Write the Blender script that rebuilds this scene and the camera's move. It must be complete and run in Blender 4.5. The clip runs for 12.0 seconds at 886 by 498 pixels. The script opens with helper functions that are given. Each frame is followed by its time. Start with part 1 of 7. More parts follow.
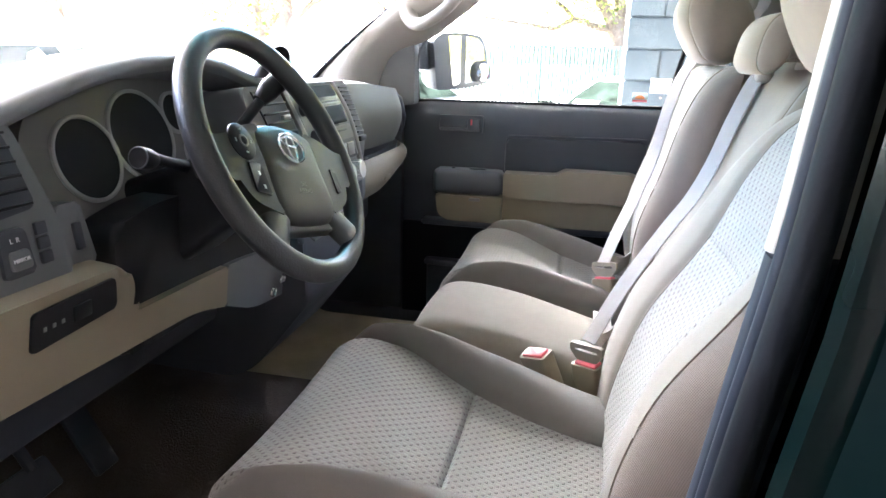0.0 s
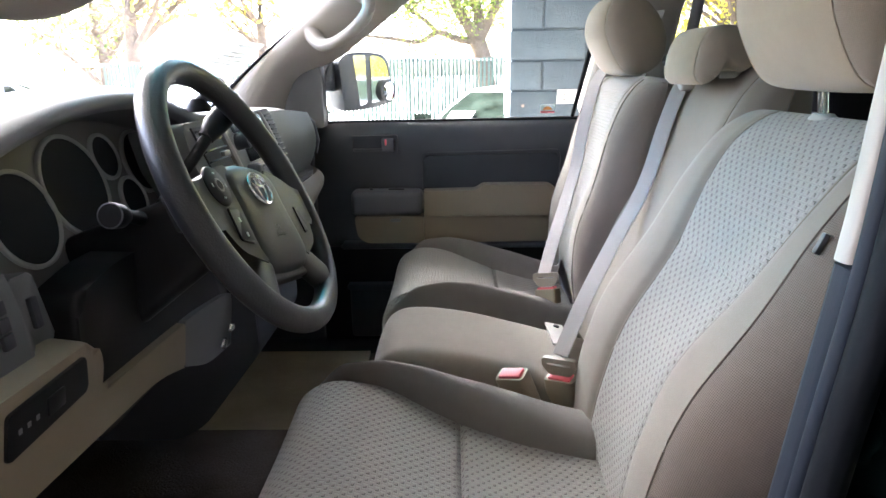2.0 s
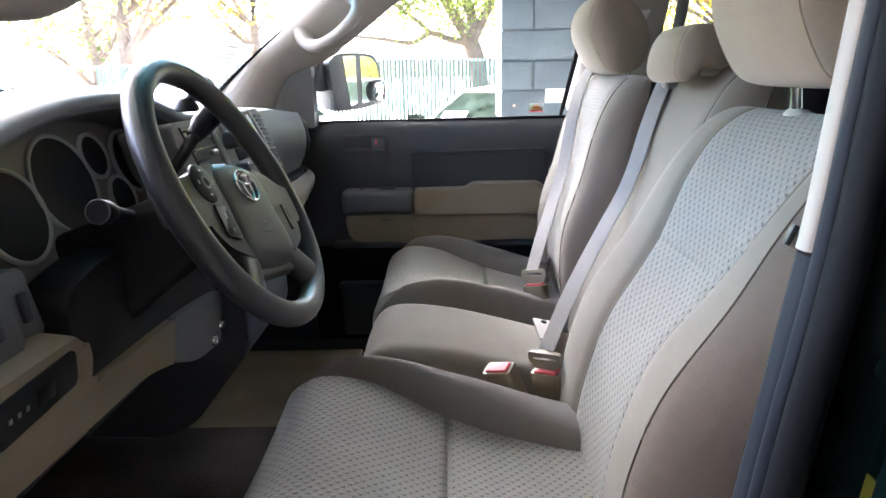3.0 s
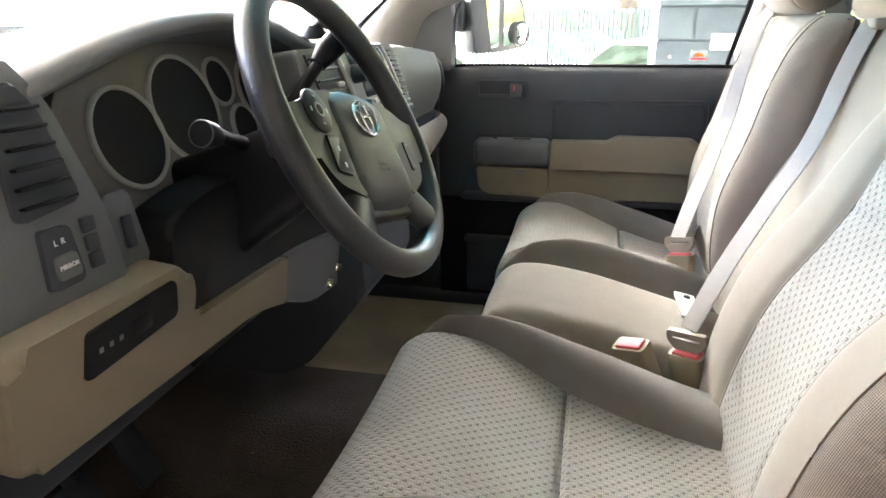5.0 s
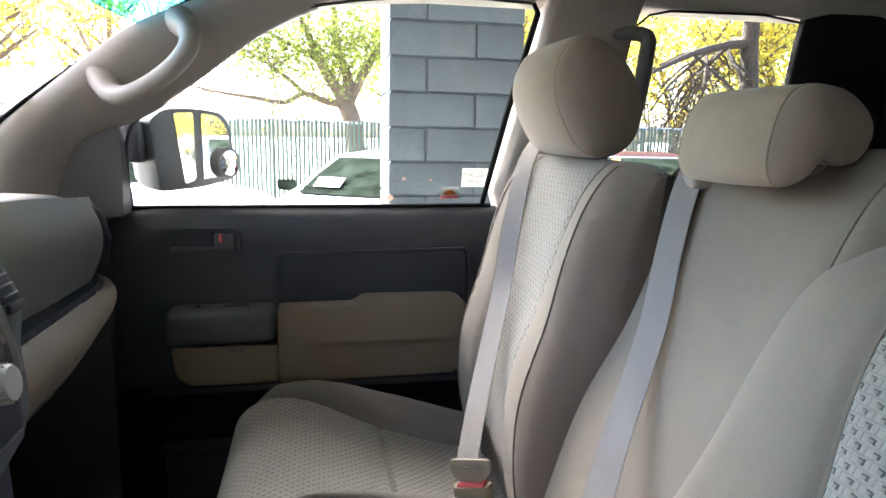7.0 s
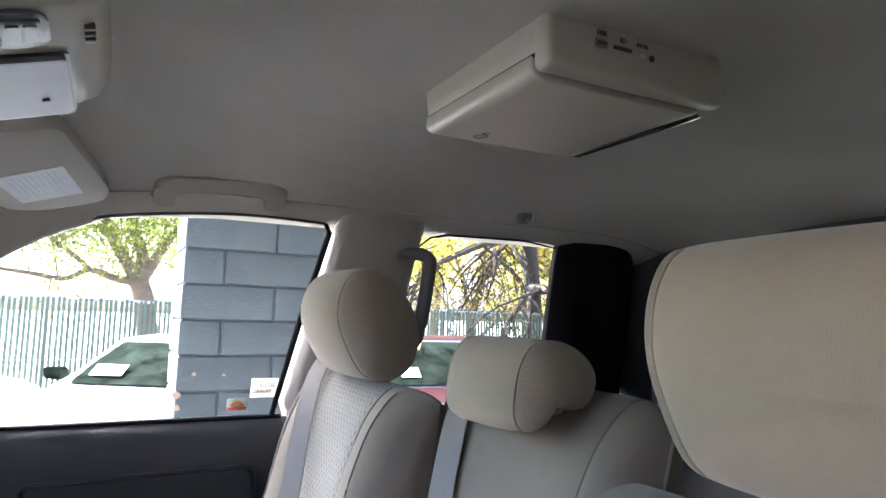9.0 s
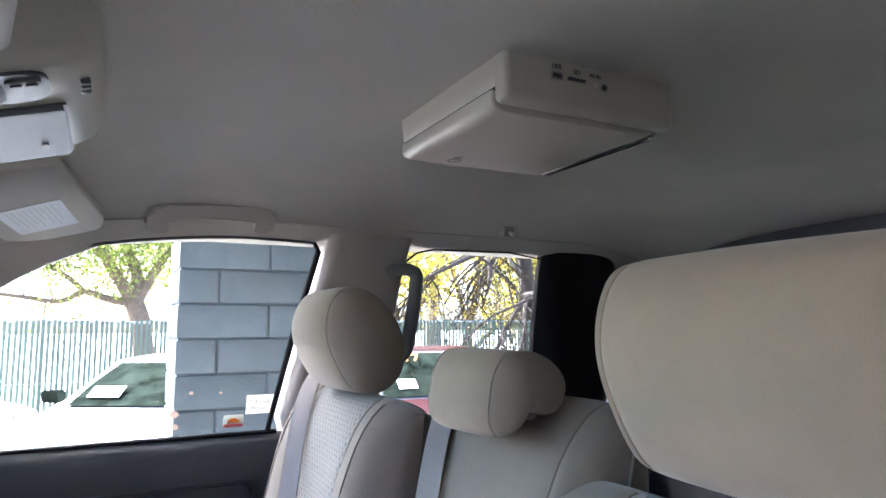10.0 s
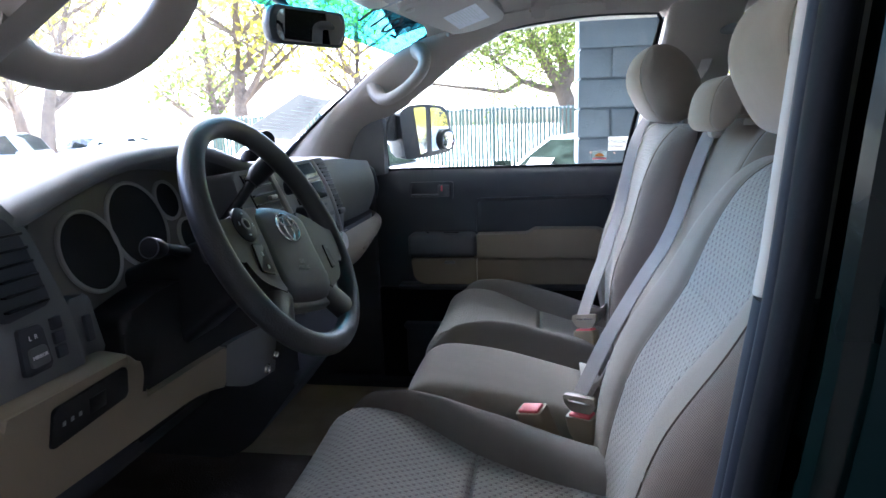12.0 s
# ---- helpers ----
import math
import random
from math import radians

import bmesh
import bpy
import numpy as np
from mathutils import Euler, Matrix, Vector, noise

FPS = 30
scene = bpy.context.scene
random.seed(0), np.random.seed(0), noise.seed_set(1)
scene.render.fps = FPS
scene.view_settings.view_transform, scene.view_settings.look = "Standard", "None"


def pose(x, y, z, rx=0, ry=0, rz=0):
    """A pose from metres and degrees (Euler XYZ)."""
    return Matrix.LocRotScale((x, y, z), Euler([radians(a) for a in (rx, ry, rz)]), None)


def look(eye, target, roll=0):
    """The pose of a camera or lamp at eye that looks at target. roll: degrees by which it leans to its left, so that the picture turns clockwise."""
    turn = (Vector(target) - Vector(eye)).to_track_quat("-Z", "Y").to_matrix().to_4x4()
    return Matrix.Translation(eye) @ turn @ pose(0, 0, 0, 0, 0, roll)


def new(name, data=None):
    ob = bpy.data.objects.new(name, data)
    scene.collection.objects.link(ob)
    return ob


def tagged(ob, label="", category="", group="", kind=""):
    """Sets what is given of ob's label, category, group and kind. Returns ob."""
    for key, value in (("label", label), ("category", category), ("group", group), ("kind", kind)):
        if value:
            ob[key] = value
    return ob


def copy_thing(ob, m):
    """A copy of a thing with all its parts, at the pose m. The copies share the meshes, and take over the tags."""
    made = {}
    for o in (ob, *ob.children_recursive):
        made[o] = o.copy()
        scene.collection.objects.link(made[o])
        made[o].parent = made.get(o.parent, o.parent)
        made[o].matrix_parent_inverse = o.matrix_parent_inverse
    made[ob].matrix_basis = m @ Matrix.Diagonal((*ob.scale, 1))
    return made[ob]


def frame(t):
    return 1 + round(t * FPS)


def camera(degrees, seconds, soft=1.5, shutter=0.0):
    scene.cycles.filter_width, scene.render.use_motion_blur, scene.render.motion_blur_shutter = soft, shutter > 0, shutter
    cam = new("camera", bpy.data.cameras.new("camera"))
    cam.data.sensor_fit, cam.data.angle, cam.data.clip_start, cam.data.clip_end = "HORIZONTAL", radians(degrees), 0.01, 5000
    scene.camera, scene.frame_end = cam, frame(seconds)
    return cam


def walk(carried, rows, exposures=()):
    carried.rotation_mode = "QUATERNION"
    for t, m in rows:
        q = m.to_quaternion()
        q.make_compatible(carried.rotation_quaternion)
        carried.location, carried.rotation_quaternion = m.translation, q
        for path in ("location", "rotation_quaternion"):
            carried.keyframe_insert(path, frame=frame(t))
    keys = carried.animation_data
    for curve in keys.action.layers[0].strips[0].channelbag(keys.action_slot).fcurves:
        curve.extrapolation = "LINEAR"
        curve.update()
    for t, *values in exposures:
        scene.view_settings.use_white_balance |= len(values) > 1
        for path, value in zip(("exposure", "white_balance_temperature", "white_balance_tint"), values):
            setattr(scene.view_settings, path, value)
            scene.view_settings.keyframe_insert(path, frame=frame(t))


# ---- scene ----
cam = camera(68.8, 12.0)
PATH = [
    (0, (0.387, -1.206, 1.491), (-0.022, 0.668, 0.927), 1.5),
    (0.5, (0.355, -1.136, 1.501), (-0.036, 0.746, 0.948), 0.0),
    (1, (0.326, -1.09, 1.505), (-0.011, 0.808, 0.971), -1.5),
    (1.5, (0.262, -1.138, 1.505), (0.178, 0.791, 0.984), -0.6),
    (2, (0.235, -1.184, 1.504), (0.2, 0.746, 0.98), -0.9),
    (2.5, (0.24, -1.198, 1.5), (0.24, 0.733, 0.977), -0.6),
    (3, (0.25, -1.202, 1.501), (0.229, 0.729, 0.979), -1.2),
    (3.5, (0.264, -1.213, 1.498), (0.229, 0.719, 0.981), -1.5),
    (3.7, (0.265, -1.211, 1.495), (0.116, 0.713, 0.967), -1.9),
    (5.3, (0.232, -1.017, 1.465), (-0.183, 0.828, 0.812), -0.2),
    (5.5, (0.221, -0.937, 1.466), (-0.046, 0.943, 0.84), -1.4),
    (6, (0.199, -0.814, 1.477), (0.235, 1.098, 0.891), 0.8),
    (6.5, (0.21, -0.683, 1.497), (0.33, 1.256, 1.021), -0.7),
    (7, (0.237, -0.601, 1.52), (0.605, 1.335, 1.179), 1.0),
    (7.5, (0.257, -0.584, 1.561), (0.884, 1.299, 1.31), 1.1),
    (7.7, (0.268, -0.574, 1.582), (1.096, 1.238, 1.406), 1.5),
    (9.3, (0.257, -0.644, 1.599), (1.166, 1.12, 1.851), 1.2),
    (9.5, (0.262, -0.642, 1.603), (1.186, 1.114, 1.852), -0.6),
    (10, (0.254, -0.694, 1.599), (1.175, 1.065, 1.842), -0.4),
    (10.5, (0.236, -0.794, 1.58), (1.089, 1.008, 1.731), -0.8),
    (11, (0.227, -0.889, 1.555), (0.911, 0.99, 1.532), -0.1),
    (11.5, (0.314, -1.064, 1.512), (0.454, 0.913, 1.244), -0.9),
    (12, (0.352, -1.252, 1.507), (0.045, 0.687, 1.127), -1.8),
]
EXPOSURES = [(0.0, 5.35, 5750, 14), (1.0, 4.9, 6050, 14), (1.5, 4.65, 5950, 14), (2.5, 4.62, 5800, 14), (3.5, 4.6, 5750, 15), (5.5, 5.4, 6400, 10), (6.0, 5.0, 6300, 10), (6.5, 4.65, 6100, 10), (7.0, 4.05, 6050, 13), (7.5, 3.75, 6350, 13),
             (9.5, 4.05, 5500, 17), (10.5, 4.12, 5450, 17), (11.0, 3.88, 5300, 17), (11.5, 3.75, 5200, 16), (12.0, 3.85, 5100, 14)]
walk(cam, [(t, look(eye, target, roll)) for t, eye, target, roll in PATH], EXPOSURES)
# ---- light ----
world = bpy.data.worlds.new("sky")
scene.world = world
world.use_nodes = True
wn = world.node_tree.nodes
sky = wn.new("ShaderNodeTexSky")
sky.sky_type = "NISHITA"
sky.sun_disc = False
SUN_DIR = Vector((-0.36, 0.58, 0.73)).normalized()
sky.sun_elevation = math.asin(SUN_DIR.z)
sky.sun_rotation = math.atan2(SUN_DIR.x, SUN_DIR.y)
sky.dust_density, sky.air_density, sky.ozone_density = 6.0, 0.7, 0.6
world.node_tree.links.new(sky.outputs["Color"], wn["Background"].inputs["Color"])
wn["Background"].inputs["Strength"].default_value = 0.15
sun = new("sun", bpy.data.lights.new("sun", "SUN"))
sun.data.energy, sun.data.angle, sun.data.color = 5.0, radians(0.6), (1.0, 0.94, 0.84)
sun.matrix_world = look(SUN_DIR * 30, (0, 0, 0))


# ---- materials ----
def node(nt, kind, **inputs):
    n = nt.nodes.new("ShaderNode" + kind)
    for k, v in inputs.items():
        n.inputs[k].default_value = v
    return n


def calc(nt, op, a, b=None, c=None):
    n = nt.nodes.new("ShaderNodeMath")
    n.operation = op
    for i, v in enumerate((a, b, c)):
        if v is None:
            continue
        if isinstance(v, (int, float)):
            n.inputs[i].default_value = v
        else:
            nt.links.new(v, n.inputs[i])
    return n.outputs[0]


def mixed(nt, fac, a, b):
    n = nt.nodes.new("ShaderNodeMix")
    n.data_type = "RGBA"
    for sock, v in ((n.inputs[0], fac), (n.inputs[6], a), (n.inputs[7], b)):
        if isinstance(v, (int, float)):
            sock.default_value = v
        elif isinstance(v, tuple):
            sock.default_value = (*v, 1)
        else:
            nt.links.new(v, sock)
    return n.outputs[2]


def noisy(nt, coord, scale, detail=3.0, rough=0.55):
    n = node(nt, "TexNoise", Scale=scale, Detail=detail, Roughness=rough)
    nt.links.new(coord, n.inputs["Vector"])
    return n.outputs["Fac"]


def ramp(nt, value, lo, hi, a=0.0, b=1.0):
    n = nt.nodes.new("ShaderNodeMapRange")
    nt.links.new(value, n.inputs["Value"])
    for k, v in (("From Min", lo), ("From Max", hi), ("To Min", a), ("To Max", b)):
        n.inputs[k].default_value = v
    return n.outputs[0]


def material(name, color, rough=0.6, metal=0.0, vary=0.12, coarse=6.0, grain=350.0, bump=0.15, depth=0.0006, coat=0.0, sheen=0.0, spec=0.5,
             wear_or_reflection=None, each=0.0):
    """A plain surface with broad stains, fine grain and relief."""
    m = bpy.data.materials.new(name)
    m.use_nodes = True
    nt = m.node_tree
    bsdf = nt.nodes["Principled BSDF"]
    co = nt.nodes.new("ShaderNodeTexCoord").outputs["Object"]
    broad, fine = noisy(nt, co, coarse), noisy(nt, co, grain, 2.0)
    dark = tuple(c * (1 - vary) for c in color)
    light = tuple(min(1.0, c * (1 + vary)) for c in color)
    col = mixed(nt, ramp(nt, broad, 0.3, 0.7), dark, light)
    if bump:
        col = mixed(nt, ramp(nt, fine, 0.35, 0.65, 0.0, min(1.0, 2.2 * vary)), col, dark)
    if wear_or_reflection:
        col = mixed(nt, ramp(nt, noisy(nt, co, coarse * 2.7, 6.0, 0.7), 0.56, 0.72, 0.0, 0.6), col, wear_or_reflection)
    if each:
        info = nt.nodes.new("ShaderNodeObjectInfo").outputs["Random"]
        col = mixed(nt, ramp(nt, info, 0.0, 1.0, 0.0, each), col, tuple(c * 0.45 for c in color))
    nt.links.new(col, bsdf.inputs["Base Color"])
    nt.links.new(ramp(nt, broad, 0.25, 0.75, rough - 0.07, rough + 0.07), bsdf.inputs["Roughness"])
    bsdf.inputs["Metallic"].default_value = metal
    bsdf.inputs["Specular IOR Level"].default_value = spec
    bsdf.inputs["Coat Weight"].default_value = coat
    bsdf.inputs["Coat Roughness"].default_value = 0.06
    bsdf.inputs["Sheen Weight"].default_value = sheen
    if bump:
        b = node(nt, "Bump", Strength=bump, Distance=depth)
        nt.links.new(fine, b.inputs["Height"])
        nt.links.new(b.outputs[0], bsdf.inputs["Normal"])
    return m


def uv_axes(nt):
    uv = nt.nodes.new("ShaderNodeUVMap")
    sep = nt.nodes.new("ShaderNodeSeparateXYZ")
    nt.links.new(uv.outputs[0], sep.inputs[0])
    return sep.outputs["X"], sep.outputs["Y"], uv.outputs[0]


def knit(name, color, hole):
    """Seat insert: pale basket weave with staggered rows of short dark slots, each with fold shade painted in."""
    m = bpy.data.materials.new(name)
    m.use_nodes = True
    nt = m.node_tree
    bsdf = nt.nodes["Principled BSDF"]
    u, v, uv = uv_axes(nt)
    co = nt.nodes.new("ShaderNodeTexCoord").outputs["Object"]
    fine, broad, mid = noisy(nt, co, 900.0, 2.0), noisy(nt, co, 9.0), noisy(nt, co, 130.0)
    u = calc(nt, "ADD", u, ramp(nt, mid, 0.3, 0.7, -0.0005, 0.0005))
    v = calc(nt, "ADD", v, ramp(nt, noisy(nt, co, 170.0), 0.3, 0.7, -0.0005, 0.0005))
    rows = calc(nt, "DIVIDE", v, 0.0078)
    row = calc(nt, "FLOOR", rows)
    cols = calc(nt, "ADD", calc(nt, "DIVIDE", u, 0.0150), calc(nt, "MULTIPLY", row, 0.5))
    su = calc(nt, "SUBTRACT", calc(nt, "FRACT", cols), 0.5)
    sv = calc(nt, "SUBTRACT", calc(nt, "FRACT", rows), 0.5)
    fu, fv = calc(nt, "ABSOLUTE", su), calc(nt, "ABSOLUTE", sv)
    slot = calc(nt, "MULTIPLY", ramp(nt, fu, 0.15, 0.21, 1, 0), ramp(nt, fv, 0.23, 0.33, 1, 0))
    # Left and upper part of each slot: shade put into the colour, also sunk.
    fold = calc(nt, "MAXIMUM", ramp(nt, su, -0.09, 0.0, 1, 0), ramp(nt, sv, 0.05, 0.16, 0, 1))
    bars = calc(nt, "MULTIPLY", ramp(nt, fv, 0.36, 0.46, 1, 0), ramp(nt, fu, 0.40, 0.48, 1, 0))
    thread = calc(nt, "SINE", calc(nt, "MULTIPLY", v, 6.283 / 0.0013))
    base = mixed(nt, ramp(nt, broad, 0.3, 0.7), tuple(c * 0.92 for c in color), tuple(c * 1.05 for c in color))
    base = mixed(nt, ramp(nt, fine, 0.4, 0.7, 0, 0.22), base, tuple(c * 0.6 for c in color))
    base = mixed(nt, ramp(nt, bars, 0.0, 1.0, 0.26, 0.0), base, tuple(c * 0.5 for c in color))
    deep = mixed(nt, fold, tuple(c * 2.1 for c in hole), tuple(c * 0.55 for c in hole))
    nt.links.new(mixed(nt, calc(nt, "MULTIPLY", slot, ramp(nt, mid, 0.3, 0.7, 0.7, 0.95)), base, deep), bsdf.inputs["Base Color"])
    bsdf.inputs["Roughness"].default_value = 0.9
    bsdf.inputs["Sheen Weight"].default_value = 0.15
    bsdf.inputs["Specular IOR Level"].default_value = 0.2
    height = calc(nt, "ADD", calc(nt, "MULTIPLY", bars, 0.5), calc(nt, "SUBTRACT", calc(nt, "MULTIPLY", thread, 0.08), calc(nt, "MULTIPLY", slot, fold)))
    b = node(nt, "Bump", Strength=0.8, Distance=0.0018)
    nt.links.new(height, b.inputs["Height"])
    nt.links.new(b.outputs[0], bsdf.inputs["Normal"])
    return m


def cloth(name, color, pitch=0.0022, vary=0.08, ribs=False, depth=0.36):
    """Woven plain cloth: a fine cross weave, or upright ribs, with light soiling."""
    m = bpy.data.materials.new(name)
    m.use_nodes = True
    nt = m.node_tree
    bsdf = nt.nodes["Principled BSDF"]
    u, v, uv = uv_axes(nt)
    co = nt.nodes.new("ShaderNodeTexCoord").outputs["Object"]
    broad, mid, fine = noisy(nt, co, 5.0, 5.0, 0.6), noisy(nt, co, 45.0), noisy(nt, co, 700.0, 2.0)
    if ribs:
        weave = calc(nt, "SINE", calc(nt, "MULTIPLY", calc(nt, "ADD", u, ramp(nt, mid, 0.3, 0.7, 0.0, 0.0007)), 6.283 / pitch))
    else:
        a = calc(nt, "SINE", calc(nt, "MULTIPLY", calc(nt, "ADD", u, v), 6.283 / pitch))
        c = calc(nt, "SINE", calc(nt, "MULTIPLY", calc(nt, "SUBTRACT", u, v), 6.283 / pitch))
        weave = calc(nt, "MULTIPLY", a, c)
    base = mixed(nt, ramp(nt, broad, 0.3, 0.7), tuple(x * (1 - vary) for x in color), tuple(x * (1 + vary) for x in color))
    base = mixed(nt, ramp(nt, mid, 0.45, 0.75, 0, 0.16), base, tuple(x * 0.7 for x in color))
    base = mixed(nt, ramp(nt, fine, 0.4, 0.7, 0, 0.18), base, tuple(x * 0.65 for x in color))
    base = mixed(nt, ramp(nt, weave, -0.2, 0.8, 0, depth), base, tuple(x * 0.62 for x in color))
    nt.links.new(base, bsdf.inputs["Base Color"])
    bsdf.inputs["Roughness"].default_value = 0.92
    bsdf.inputs["Sheen Weight"].default_value = 0.2
    bsdf.inputs["Specular IOR Level"].default_value = 0.2
    b = node(nt, "Bump", Strength=0.09 if ribs else 0.4, Distance=0.0008)
    nt.links.new(calc(nt, "ADD", weave, calc(nt, "MULTIPLY", fine, 0.5)), b.inputs["Height"])
    nt.links.new(b.outputs[0], bsdf.inputs["Normal"])
    return m


def glass(name, tint=(1, 1, 1), gloss=1.0):
    m = bpy.data.materials.new(name)
    m.use_nodes = True
    nt = m.node_tree
    nt.nodes.remove(nt.nodes["Principled BSDF"])
    clear = nt.nodes.new("ShaderNodeBsdfTransparent")
    clear.inputs["Color"].default_value = (*tint, 1)
    shine = node(nt, "BsdfGlossy", Roughness=0.015)
    fres = node(nt, "Fresnel", IOR=1.45)
    mix = nt.nodes.new("ShaderNodeMixShader")
    nt.links.new(calc(nt, "MULTIPLY", fres.outputs[0], gloss), mix.inputs[0])
    nt.links.new(clear.outputs[0], mix.inputs[1])
    nt.links.new(shine.outputs[0], mix.inputs[2])
    nt.links.new(mix.outputs[0], nt.nodes["Material Output"].inputs["Surface"])
    return m


def leafy(name, a, b):
    m = bpy.data.materials.new(name)
    m.use_nodes = True
    nt = m.node_tree
    bsdf = nt.nodes["Principled BSDF"]
    geo = nt.nodes.new("ShaderNodeNewGeometry").outputs["Random Per Island"]
    col = mixed(nt, geo, a, b)
    nt.links.new(col, bsdf.inputs["Base Color"])
    bsdf.inputs["Roughness"].default_value = 0.6
    thin = nt.nodes.new("ShaderNodeBsdfTranslucent")
    nt.links.new(col, thin.inputs["Color"])
    mix = node(nt, "MixShader", Fac=0.55)
    nt.links.new(bsdf.outputs[0], mix.inputs[1])
    nt.links.new(thin.outputs[0], mix.inputs[2])
    nt.links.new(mix.outputs[0], nt.nodes["Material Output"].inputs["Surface"])
    return m


M_THIN = leafy("thin_printed_sheet", (0.78, 0.77, 0.74), (0.74, 0.73, 0.70))
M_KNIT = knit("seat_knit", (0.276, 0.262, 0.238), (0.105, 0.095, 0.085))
M_TAUPE = cloth("seat_cloth_taupe", (0.186, 0.162, 0.132), 0.0020, 0.10, True, 0.06)
M_VELOUR = cloth("bolster_velour", (0.185, 0.168, 0.152), 0.0012, 0.08, False, 0.10)
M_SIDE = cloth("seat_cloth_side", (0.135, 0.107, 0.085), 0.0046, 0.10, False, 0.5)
M_HEAD = cloth("headrest_cloth", (0.318, 0.265, 0.200), 0.0024, 0.10, True, 0.05)
M_HEAD_END = cloth("headrest_end_cloth", (0.270, 0.226, 0.178), 0.0032, 0.10, False, 0.22)
M_TONGUE = material("beige_tongue_plastic", (0.27, 0.235, 0.185), 0.45, vary=0.05, grain=600.0, bump=0.2)
M_WEB = cloth("belt_webbing", (0.375, 0.348, 0.330), 0.0016, 0.05)
M_LINER = material("headliner_felt", (0.44, 0.415, 0.375), 0.95, vary=0.10, coarse=3.0, grain=330.0, bump=0.7, depth=0.0012, spec=0.15)
M_BEIGE = material("beige_plastic", (0.212, 0.176, 0.120), 0.5, vary=0.05, grain=600.0, bump=0.25)
M_TRIM = material("grey_beige_trim", (0.37, 0.34, 0.30), 0.6, vary=0.05, grain=500.0, bump=0.25)
M_DARK = material("charcoal_plastic", (0.145, 0.150, 0.152), 0.48, vary=0.12, grain=500.0, bump=0.3, spec=0.3)
M_DOOR = material("door_charcoal_plastic", (0.050, 0.055, 0.062), 0.45, vary=0.12, grain=500.0, bump=0.3, spec=0.45)
M_INSET = material("door_inset_vinyl", (0.036, 0.040, 0.045), 0.5, vary=0.1, grain=420.0, bump=0.4, spec=0.3)
M_DASH = material("dash_top_grained", (0.195, 0.197, 0.205), 0.48, vary=0.1, grain=420.0, bump=0.4, spec=0.3)
M_OLIVE = material("dark_olive_grey_plastic", (0.128, 0.130, 0.108), 0.46, vary=0.08, grain=450.0, bump=0.3, spec=0.3)
M_BEZEL = material("warm_grey_bezel", (0.185, 0.180, 0.170), 0.42, vary=0.06, grain=700.0, bump=0.15)
M_POST = material("dark_slate_trim", (0.016, 0.020, 0.028), 0.55, vary=0.1, grain=500.0, bump=0.2, spec=0.2)
M_RADIO = material("dark_grey_satin", (0.13, 0.13, 0.13), 0.30, vary=0.06, grain=900.0, bump=0.05)
M_LABEL = material("faded_label_vinyl", (0.55, 0.58, 0.63), 0.6, vary=0.08, coarse=40.0, grain=120.0, bump=0.05)
M_LID = material("grey_blue_lid_plastic", (0.185, 0.20, 0.225), 0.5, vary=0.05, grain=600.0, bump=0.2)
M_SILVER = material("satin_silver_plastic", (0.27, 0.26, 0.245), 0.36, metal=0.55, vary=0.05, grain=900.0, bump=0.05)
M_BLUEGREY = material("slate_switch_plastic", (0.085, 0.09, 0.10), 0.4, vary=0.06, grain=600.0, bump=0.1)
M_BLACK = material("black_plastic", (0.056, 0.059, 0.067), 0.42, vary=0.15, grain=500.0, bump=0.2, spec=0.3)
M_JET = material("jet_black_plastic", (0.010, 0.010, 0.012), 0.4, vary=0.15, grain=600.0, bump=0.15, spec=0.2)
M_RING = material("satin_grey_ring", (0.42, 0.42, 0.41), 0.38, vary=0.05, grain=900.0, bump=0.05)
# White paper coloured grey: the dimness of its backlit side is in the colour.
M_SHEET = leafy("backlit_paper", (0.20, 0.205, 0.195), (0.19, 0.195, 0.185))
M_GLOSS = material("piano_black", (0.012, 0.012, 0.014), 0.12, vary=0.1, bump=0.0, spec=0.6)
M_RUBBER = material("black_rubber_seal", (0.007, 0.008, 0.010), 0.65, vary=0.2, coarse=20.0, grain=300.0, bump=0.2, spec=0.12)
M_LEATHER = material("grey_wheel_leather", (0.032, 0.033, 0.034), 0.36, vary=0.06, coarse=22.0, grain=420.0, bump=0.5, depth=0.0008)
M_PAD = material("grey_airbag_cover", (0.021, 0.022, 0.020), 0.46, vary=0.06, grain=520.0, bump=0.35)
M_SPOKE = material("dark_spoke_plastic", (0.045, 0.045, 0.040), 0.34, vary=0.1, grain=520.0, bump=0.25)
M_CHROME = material("chrome", (0.80, 0.80, 0.80), 0.2, metal=1.0, vary=0.04, bump=0.0)
M_KNOB = material("pale_grey_knob", (0.55, 0.54, 0.52), 0.4, vary=0.04, grain=700.0, bump=0.1)
M_RED = material("red_plastic", (0.62, 0.10, 0.12), 0.45, vary=0.08, grain=400.0, bump=0.1)
M_PAPER = material("printed_paper", (0.62, 0.62, 0.60), 0.8, vary=0.03, bump=0.1)
M_INK = material("dark_ink", (0.04, 0.04, 0.045), 0.7, vary=0.1, bump=0.0)
M_WHITE = material("white_print", (0.75, 0.75, 0.75), 0.6, vary=0.03, bump=0.0)
M_YELLOW = material("yellow_sticker", (0.085, 0.080, 0.006), 0.4, vary=0.06, bump=0.1)
M_GREEN = material("dark_green_paint", (0.0010, 0.0042, 0.0040), 0.30, metal=0.0, vary=0.15, grain=1500.0, bump=0.02, coat=0.25, spec=0.15)
M_CARPET = material("brown_carpet", (0.12, 0.100, 0.086), 0.97, vary=0.25, coarse=9.0, grain=260.0, bump=0.9, depth=0.003, spec=0.1)
